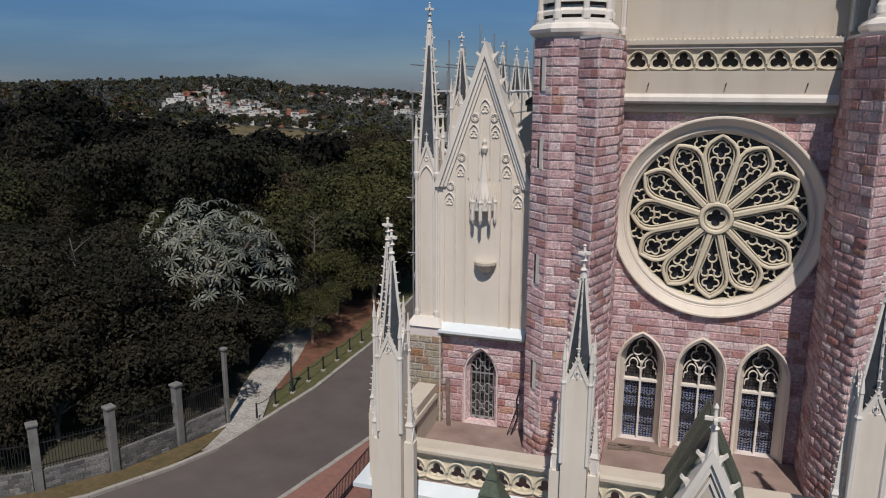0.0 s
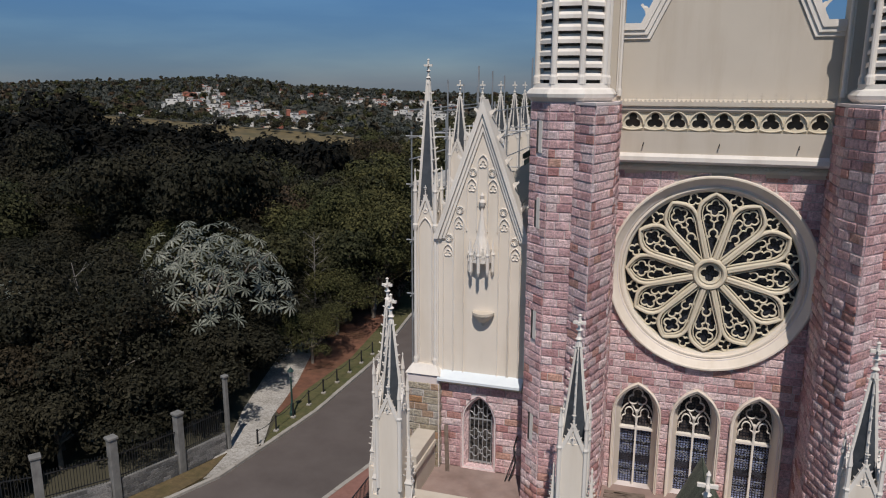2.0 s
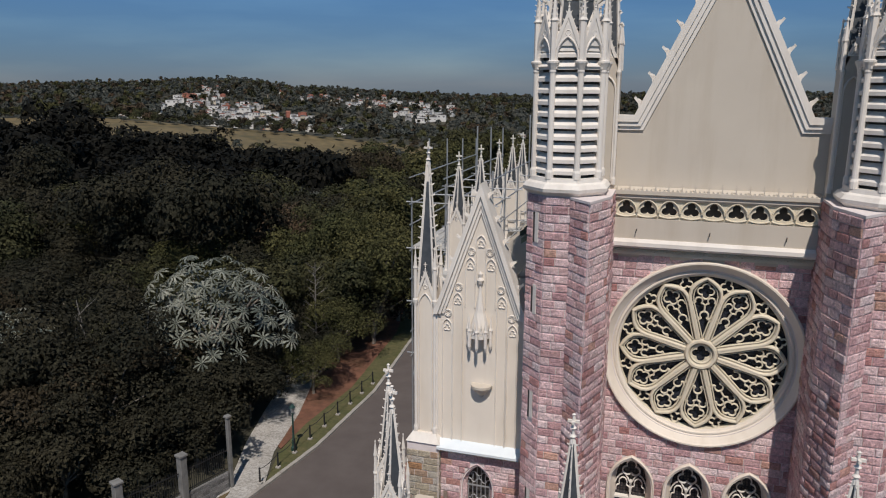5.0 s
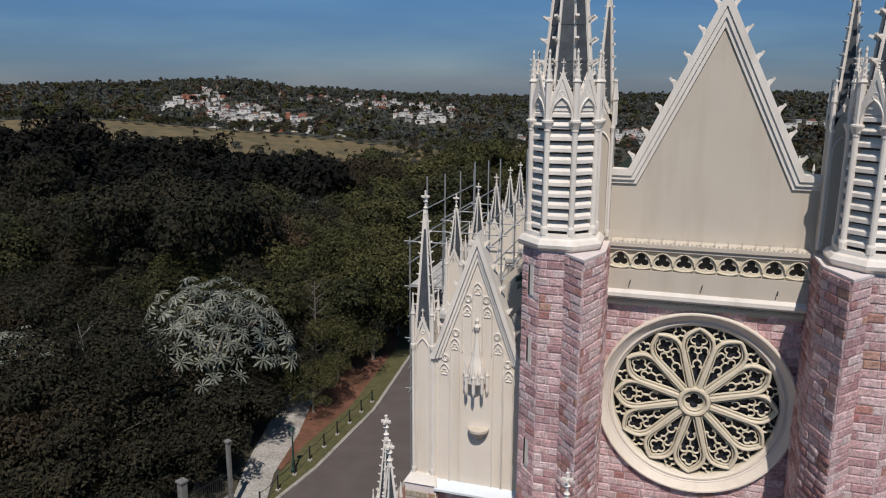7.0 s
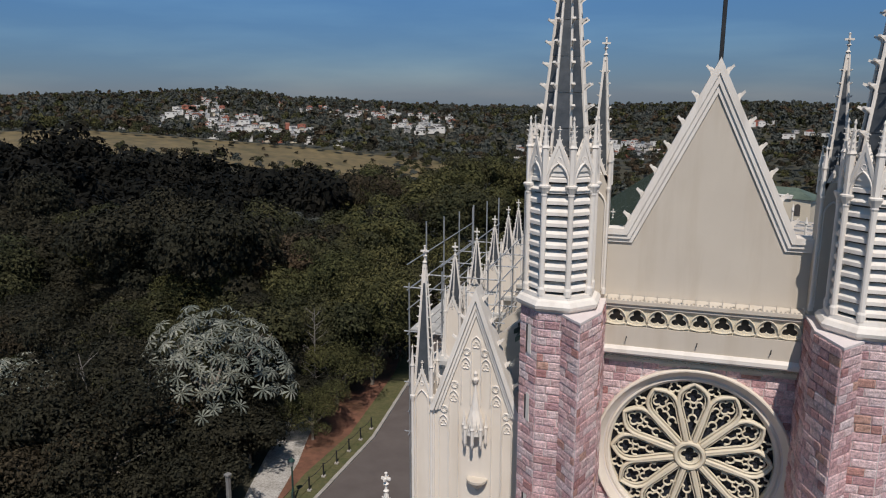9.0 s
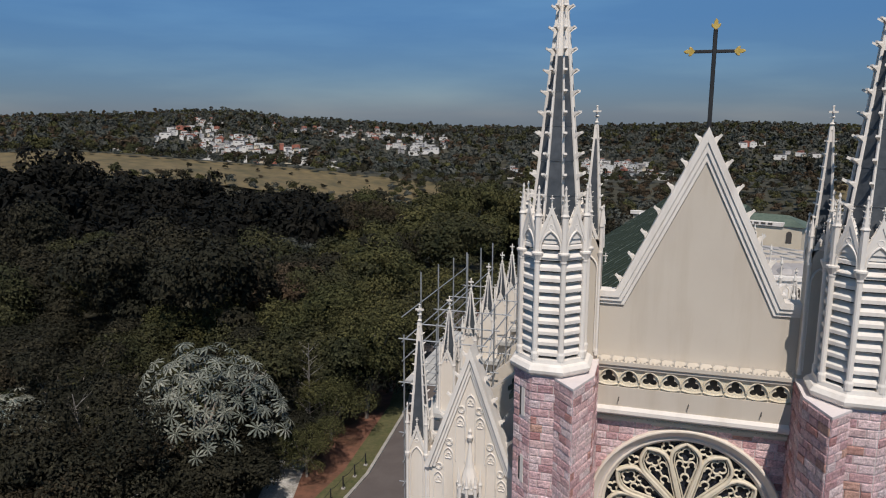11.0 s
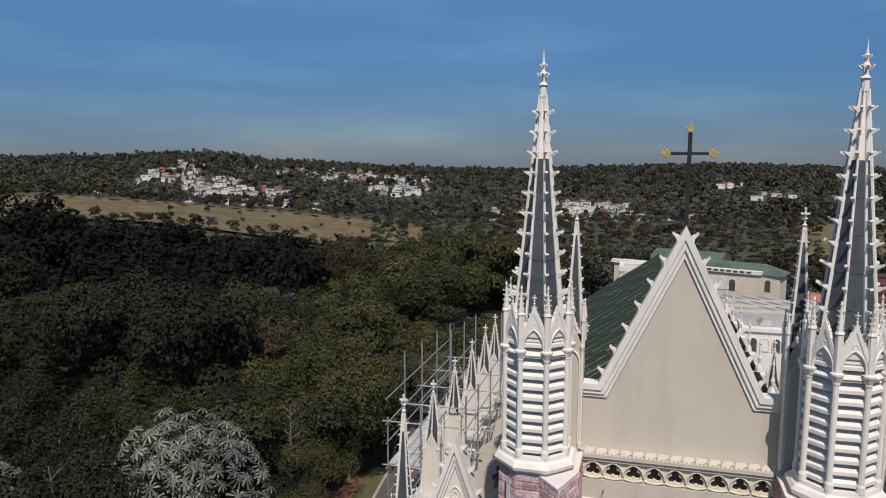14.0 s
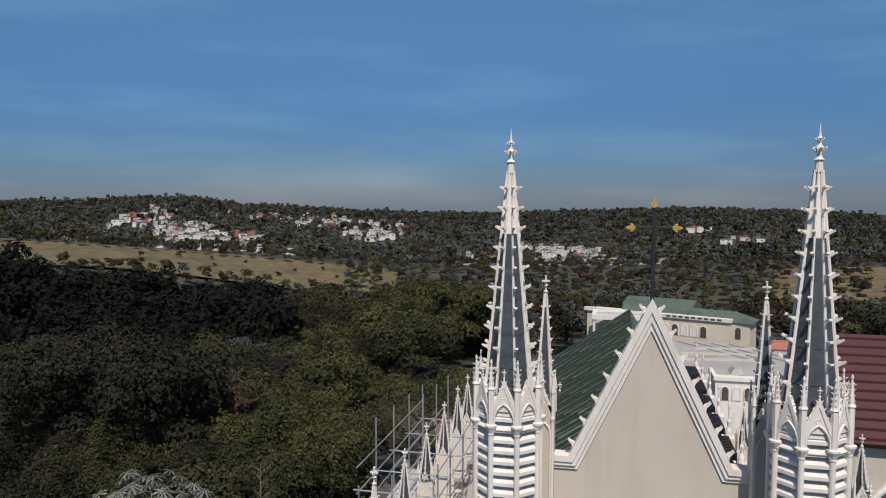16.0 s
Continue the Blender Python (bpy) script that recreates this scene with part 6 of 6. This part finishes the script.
part("upper_roof", placed_at(profile_x(bmesh.new(), [(4.6, 9.0), (4.6, 9.9), (7.5, 10.9), (10.4, 9.9), (10.4, 9.0)], -20, -9.2), HALL), green_tile, hall, "higher green roof behind")
for k in range(8):
    m = HALL @ Matrix.Translation((-6.3 - 1.35 * k, 0, 0))
    part("window", placed_at(slab_xz(bmesh.new(), arch(0, 6.6, 0.42, 7.75, 0.45, 5), -0.06, 0.05), m), white_stone if k % 3 else louvre_dark, hall)
    bm = bmesh.new()
    sweep(bm, arch(0, 6.6, 0.48, 7.75, 0.5, 6), 0.12, 0.1, -0.1)
    part("window_surround", placed_at(bm, m), white_stone, hall)
part("window", placed_at(slab_xz(bmesh.new(), arch(-1.6, 6.9, 0.36, 8.1, 0.4, 5), -0.06, 0.05), HALL), louvre_dark, hall)
portico = thing("portico", (-2, 110, 0), "open white flat-topped portico on slim columns", "portico")
part("frame", boxed(-4.2, 3.5, 108.0, 108.6, 8.9, 9.6), white_stone, portico)
part("frame", boxed(-4.2, 3.5, 113.0, 113.6, 8.9, 9.6), white_stone, portico)
part("frame", boxed(-4.2, -3.6, 108.6, 113.0, 8.9, 9.6), white_stone, portico)
part("slab", boxed(-3.6, 3.5, 108.6, 113.0, 9.1, 9.3), deck, portico)
for x in (-3.9, 3.2):
    part("column", lathe(bmesh.new(), [(0.28, 0.0), (0.22, 0.3), (0.2, 8.5), (0.34, 8.9)], (x, 108.3), 10), white_stone, portico)
part("rear_wall", boxed(-0.5, 3.5, 112.6, 112.9, 0, 8.9), house_walls[1], portico)
roof_grey = surface("weathered_roof_screed", ((0.30, 0.28, 0.27), (0.40, 0.375, 0.36)), scale=0.5, stain=(0.6, 0.58, 0.56), stain_scale=0.25, stain_amount=0.8)
block = thing("cloister", (10, 93, 0), "pale flat-roofed cloister with ribs across its roof", "building")
PLAN = [(2.5, 90), (7.0, 104.2), (12.5, 104.0), (21, 99), (21, 88), (15, 84.6), (9, 84.6)]
part("wall", prism(bmesh.new(), PLAN, 0, 7.0), white_stone, block)
part("flat_roof", prism(bmesh.new(), [(11 + (x - 11) * 0.985, 94 + (y - 94) * 0.985) for x, y in PLAN], 7.0, 7.12), roof_grey, block)
for k in range(4):
    m = pose(7.4 + 2.2 * k, 102.8 - 0.2 * k, 0, 0, 0, -52)
    part("roof_rib", placed_at(boxed(0, 13.0, -0.12, 0.12, 7.1, 7.3), m), deck, block)
for k in range(3):
    m = pose(5.2 + 1.9 * k, 91.0 + 3.6 * k, 0, 0, 0, 8)
    part("roof_rib", placed_at(boxed(0, 11.0, -0.14, 0.14, 7.1, 7.36), m), cream, block)
annex = thing("annex", (12, 83, 0), "small white annex with parapet and round-headed windows", "building")
part("wall", boxed(9.7, 14.0, 81.8, 84.5, 0, 7.1), white_stone, annex)
part("parapet", boxed(9.5, 14.2, 81.6, 82.0, 7.1, 7.5), white_stone, annex)
part("parapet", boxed(9.5, 9.9, 82.0, 86.0, 7.1, 7.5), white_stone, annex)
part("roof_hatch", prism(bmesh.new(), [(11.6, 84.7), (12.9, 84.7), (12.9, 87.2), (11.6, 87.2)], 7.1, 7.7, 0.6, (12.9, 86)), roof_grey, annex)
for k in range(3):
    x = 10.7 + 1.15 * k
    part("window", slab_xz(bmesh.new(), arch(x, 5.0, 0.33, 6.0, 0.4, 6), 81.72, 81.85), white_stone if k == 1 else louvre_dark, annex)
    bm = bmesh.new()
    sweep(bm, arch(x, 5.0, 0.4, 6.0, 0.46, 6), 0.12, 0.12, 81.68)
    part("window_surround", bm, pale_cream, annex)
pavilion = thing("pavilion", (19.5, 100, 0), "small cream pavilion with a shallow red tiled roof", "building")
part("wall", boxed(18.2, 22.0, 99.5, 103.0, 0, 7.4), house_walls[1], pavilion)
part("roof", prism(bmesh.new(), [(17.9, 99.2), (22.3, 99.2), (22.3, 103.3), (17.9, 103.3)], 7.4, 8.1, 0.45, (20.1, 101.2)), house_walls[3], pavilion, "red tiled roof")
structure("courtyard", boxed(2, 34, 36, 77.5, -0.2, 0.12), deck, "grey paved courtyard behind the nave", "pavement")
side = thing("transept", (10, 31, 0), "cream transept with dark red tiled roof and white gable edge", "building")
part("wall", boxed(7.2, 16, 28.6, 36, 0, 17.8), cream, side)
part("roof", profile_x(bmesh.new(), [(28.2, 17.7), (32.2, 21.0), (36.4, 17.7), (36.2, 17.5), (32.2, 20.7), (28.4, 17.5)], 7.3, 16.4), red_tile, side)
part("gable_edge", profile_x(bmesh.new(), [(27.9, 17.7), (32.2, 21.3), (36.6, 17.7), (36.2, 17.4), (32.2, 20.8), (28.3, 17.4)], 6.95, 7.3), white_stone, side)
part("gable_infill", profile_x(bmesh.new(), [(28.6, 17.4), (32.2, 20.6), (36.0, 17.4)], 7.22, 7.4), cream, side)
bm = bmesh.new()
for r in range(12):
    y, z = 28.3 + 4.0 * r / 12, 17.78 + 3.3 * r / 12
    box(bm, 7.35, 16.3, y, y + 0.3, z, z + 0.09)
part("tile_course", bm, red_tile, side)
part("window", slab_xz(bmesh.new(), arch(9.2, 12.0, 0.9, 14.8, 1.3, 7), 28.5, 28.65), louvre_dark, side)
bm = bmesh.new()
sweep(bm, arch(9.2, 12.0, 1.0, 14.8, 1.4, 7), 0.2, 0.15, 28.45)
part("window_surround", bm, white_stone, side)

# ---- roadside: wall, fence, lamp, bollards ----
POSTS = [(-31.3, 17.0), (-28.1, 19.0), (-25.42, 21.15), (-23.62, 23.47), (-22.42, 26.4), (-21.58, 29.07)]
for i, (x, y) in enumerate(POSTS):
    h = 3.0 if i < 5 else 3.9
    p = thing("fence_post", (x, y, 0), "square weathered concrete fence post with cap", "post", "fence posts")
    q = POSTS[min(i + 1, 5)] if i < 5 else POSTS[4]
    a = math.atan2(q[1] - y, q[0] - x)
    w = 0.18 if i < 5 else 0.10
    m = Matrix.Translation((x, y, 0)) @ Matrix.Rotation(a, 4, "Z")
    for n_, args in (("shaft", (-w, w, -w, w, 0, h)), ("cap", (-w - 0.05, w + 0.05, -w - 0.05, w + 0.05, h, h + 0.12))):
        bm = boxed(*args, bevel=0.02)
        bmesh.ops.transform(bm, verts=bm.verts, matrix=m)
        part(n_, bm, concrete, p)
fence_walls = []
for (x0, y0), (x1, y1) in zip(POSTS, POSTS[1:]):
    L = math.hypot(x1 - x0, y1 - y0)
    m = Matrix.Translation((x0, y0, 0)) @ Matrix.Rotation(math.atan2(y1 - y0, x1 - x0), 4, "Z")
    t = thing("block_wall", ((x0 + x1) / 2, (y0 + y1) / 2, 0), "low grey concrete block wall with iron railings", "wall", "roadside walls")
    bm = boxed(0.2, L - 0.2, -0.08, 0.08, 0, 1.02)
    bmesh.ops.transform(bm, verts=bm.verts, matrix=m)
    core = part("core", bm, concrete, t)
    for row in range(5):
        x = 0.22 + (0.2 if row % 2 else 0)
        while x < L - 0.3:
            bw = min(0.39, L - 0.22 - x)
            bm = boxed(x, x + bw - 0.012, -0.1, 0.1, 0.2 * row + 0.012, 0.2 * row + 0.2, bevel=0.012)
            bmesh.ops.transform(bm, verts=bm.verts, matrix=m)
            part("block", bm, block_one, t)
            x += 0.39
    n = int(L / 0.14)
    for i in range(n):
        bm = boxed(0.25 + (L - 0.5) * i / n - 0.012, 0.25 + (L - 0.5) * i / n + 0.012, -0.012, 0.012, 1.0, 2.35)
        bmesh.ops.transform(bm, verts=bm.verts, matrix=m)
        part("bar", bm, iron, t)
    for z in (1.15, 2.15):
        bm = boxed(0.2, L - 0.2, -0.02, 0.02, z, z + 0.04)
        bmesh.ops.transform(bm, verts=bm.verts, matrix=m)
        part("rail", bm, iron, t)
lampost = thing("street_lamp", (-20.35, 33.4, 0.1), "dark green cast-iron lamp post with glass lantern on the lawn", "lamp")
green_iron = surface("green_iron", ((0.01, 0.035, 0.03), (0.02, 0.06, 0.05)), rough=0.5)
part("pole", lathe(bmesh.new(), [(0.16, 0.08), (0.16, 0.3), (0.1, 0.4), (0.1, 0.75), (0.06, 0.85), (0.045, 2.3), (0.08, 2.36), (0.05, 2.42)], (-20.35, 33.4), 10), green_iron, lampost)
part("lantern", lathe(bmesh.new(), [(0.08, 2.4), (0.16, 2.7), (0.16, 2.72)], (-20.35, 33.4), 6), steel, lampost, "glass lantern")
part("cap", lathe(bmesh.new(), [(0.2, 2.72), (0.1, 2.84), (0.03, 2.9), (0.01, 2.98)], (-20.35, 33.4), 6), green_iron, lampost)
BOL = [(-20.3 + 0.07 * i, 29.7 + 1.72 * i) for i in range(9)]
for i, (x, y) in enumerate(BOL):
    b = thing("bollard", (x, y, 0.05), "dark iron bollard with a pale concrete foot along the lawn", "bollard", "bollards along the lawn")
    part("post", tube(bmesh.new(), (x, y, 0.05), (x, y, 1.0), 0.055, 0.045, 8), iron, b)
    part("foot", boxed(x - 0.12, x + 0.12, y - 0.12, y + 0.12, 0.0, 0.2, bevel=0.02), kerb_mat, b)
    if i < len(BOL) - 1:
        x1, y1 = BOL[i + 1]
        bm = bmesh.new()
        pts = [Vector((x + (x1 - x) * f, y + (y1 - y) * f, 0.92 - 0.12 * math.sin(math.pi * f))) for f in (0, 0.25, 0.5, 0.75, 1)]
        for p, q in zip(pts, pts[1:]):
            tube(bm, p, q, 0.018, n=5)
        part("chain", bm, iron, b)


# ---- stones of the walls, one by one ----
def unit_stone():
    """A stone one unit long and high, its face proud and chamfered, its back flat."""
    me = bpy.data.meshes.new("stone")
    c = 0.06
    back = [(0, 0, 0), (1, 0, 0), (1, 0, 1), (0, 0, 1)]
    rim = [(0, -0.55, 0), (1, -0.55, 0), (1, -0.55, 1), (0, -0.55, 1)]
    face = [(c, -1, 0.12), (1 - c, -0.93, 0.1), (1 - c, -1, 0.88), (c, -0.95, 0.9)]
    f = [(0, 1, 5, 4), (1, 2, 6, 5), (2, 3, 7, 6), (3, 0, 4, 7), (4, 5, 9, 8), (5, 6, 10, 9), (6, 7, 11, 10), (7, 4, 8, 11), (8, 9, 10, 11)]
    me.from_pydata(back + rim + face, [], f)
    return me


COURSE, JOINT = 0.215, 0.02


def lay(owner, name, p0, p1, z0, z1, mat_one, mat_many, free=None, singles=300, seed=1, proud=0.035):
    """Courses of stones on an upright face from p0 to p1 in plan; free(z) gives the stretches left open for them."""
    me = unit_stone()
    me.materials.append(mat_one)
    uv = np.array([v.co[:] for v in me.vertices])
    uf = np.array([p.vertices[:] for p in me.polygons])
    rr = random.Random(seed)
    p0, p1 = Vector(p0), Vector(p1)
    L = (p1 - p0).length
    u = (p1 - p0) / L
    ang = math.atan2(u.y, u.x)
    V, F, base, count = [], [], 0, 0
    rows = int((z1 - z0) / COURSE)
    off = Vector()
    t = owner
    if not owner.data:
        off = owner.location.copy()
    for r in range(rows - 1, -1, -1):
        z = z0 + r * COURSE
        for a, b in (free(z + COURSE / 2) if free else [(0, L)]):
            x = a
            first = True
            while x < b - 0.05:
                w = rr.uniform(0.3, 0.52) * (0.55 if first and r % 2 else 1.0)
                first = False
                if b - x - w < 0.14:
                    w = b - x
                sc = (w - JOINT, proud * rr.uniform(0.6, 1.25), COURSE - JOINT)
                loc = Vector((p0.x + u.x * x, p0.y + u.y * x, z))
                if count < singles:
                    ob = new(name, me)
                    ob.parent = owner
                    ob.location, ob.rotation_euler, ob.scale = loc - off, (0, 0, ang), sc
                    count += 1
                else:
                    v = uv * np.array(sc)
                    c, s = math.cos(ang), math.sin(ang)
                    V.append(np.stack([loc.x + v[:, 0] * c - v[:, 1] * s, loc.y + v[:, 0] * s + v[:, 1] * c, loc.z + v[:, 2]], 1))
                    F.append(uf + base)
                    base += len(uv)
                x += w
    if V:
        ob = part(name + "_rest", from_arrays("courses", np.concatenate(V), np.concatenate(F), [mat_many]), mat_many, owner)
        tagged(ob, kind="stuff")


def minus(a, b, cuts):
    """The stretches of a..b outside the cuts."""
    out = [(a, b)]
    for c0, c1 in cuts:
        out = [q for p in out for q in ((p[0], min(p[1], c0)), (max(p[0], c1), p[1])) if q[1] - q[0] > 0.06]
    return out


def front_free(z):
    cuts = []
    if abs(z - ROSE_Z) < 2.53:
        h = math.sqrt(2.53 ** 2 - (z - ROSE_Z) ** 2)
        cuts.append((2.42 - h, 2.42 + h))
    half, rise, spring = 0.64, 0.945, 9.33
    r = (half * half + rise * rise) / (2 * half)
    for cx in LANCETS:
        if z < spring + rise:
            hw = half if z < spring else half - r + math.sqrt(r * r - (z - spring) ** 2)
            cuts.append((2.42 + cx - hw, 2.42 + cx + hw))
    return minus(0.0, 4.84, cuts)


def wing_free(z):
    hw = 0.52 if z < 8.6 else 0.52 * math.sqrt(max(0.0, 1 - ((z - 8.6) / 0.85) ** 1.6))
    c = WX + 7.12
    return minus(0.0, 2.45, [(c - hw, c + hw)] if hw > 0.03 else [])


lay(wall_front, "stone", (-2.42, WALL), (2.42, WALL), 7.01, 16.05, brick_one, brick_many, front_free, 300, 1)
lay(wall_wing, "stone", (-7.12, WING), (-4.67, WING), 7.1, 9.75, brick_one, brick_many, wing_free, 150, 2)
lay(base_turret, "stone", (-8.08, 18.6), (-7.1, 18.6), 6.9, 9.9, yellow_one, yellow_one, None, 60, 3)
lay(base_turret, "stone", (-7.1, 18.6), (-7.1, 18.8), 6.9, 9.9, yellow_one, yellow_one, None, 60, 3)
lay(base_turret, "stone", (-8.08, 19.6), (-8.08, 18.6), 6.9, 9.9, yellow_one, yellow_one, None, 60, 4)
for t in [o for o in scene.objects if o.name.split(".")[0] == "tower" and not o.parent]:
    s = -1 if t.location.x < 0 else 1
    cx = t.location.x
    corner = lambda k: (cx + RB * math.cos(radians(-112.5 + 45 * k)), TY + RB * math.sin(radians(-112.5 + 45 * k)))
    faces = [(corner(-1), corner(0)), (corner(0), corner(1)), (corner(-2), corner(-1))]
    if s > 0:
        faces = [(corner(0), corner(1)), (corner(1), corner(2)), (corner(-1), corner(0))]
    for i, (a, b) in enumerate(faces):
        wdt = (Vector(a) - Vector(b)).length
        slit = s < 0 and i == 0
        fr = None
        if slit:
            fr = lambda z, w=wdt: minus(0.0, w, [(w / 2 - 0.12, w / 2 + 0.12)] if any(abs(z - q) < 0.38 for q in (16.9, 15.05, 12.2, 9.4)) else [])
        lay(t, "stone", a, b, 4.19, 17.74, brick_one, brick_many, fr, 95, 10 + i + 5 * s)
    PIER = [(cx + s * 0.25 * (-1 if s < 0 else -1) * (1 if s > 0 else 1), 17.05), (s * 2.8, 16.45), (s * 2.42, 17.5), (s * 2.42, WALL)]
    if s < 0:
        PIER[0] = (cx + 0.25, 17.05)
        runs = [(PIER[0], PIER[1]), (PIER[1], PIER[2]), (PIER[2], PIER[3])]
    else:
        PIER[0] = (cx - 0.25, 17.05)
        runs = [(PIER[1], PIER[0]), (PIER[2], PIER[1]), (PIER[3], PIER[2])]
    for i, (a, b) in enumerate(runs):
        lay(t, "stone", a, b, 4.355, 17.69, brick_one, brick_many, None, 60 if i < 2 else 0, 30 + i + 5 * s)
    if s < 0:
        a, b = Vector(corner(-1)), Vector(corner(0))
        mid, u = (a + b) / 2, (b - a).normalized()
        nrm = Vector((u.y, -u.x))
        for q in (16.9, 15.05, 12.2, 9.4):
            sl = part("slit_window", boxed(-0.02, 0.11, -0.03, 0.06, q - 0.36, q + 0.40), white_stone, t, "pale slanting reveal of a slit window")
            sl.data.transform(Matrix.Translation((mid.x, mid.y, 0)) @ Matrix.Rotation(math.atan2(u.y, u.x), 4, "Z"))
            # Flat dark strip paints the shaded depth of the open slot.
            dk = part("slit_opening", boxed(-0.12, -0.02, -0.012, 0.05, q - 0.38, q + 0.38), louvre_dark, t)
            dk.data.transform(Matrix.Translation((mid.x, mid.y, 0)) @ Matrix.Rotation(math.atan2(u.y, u.x), 4, "Z"))
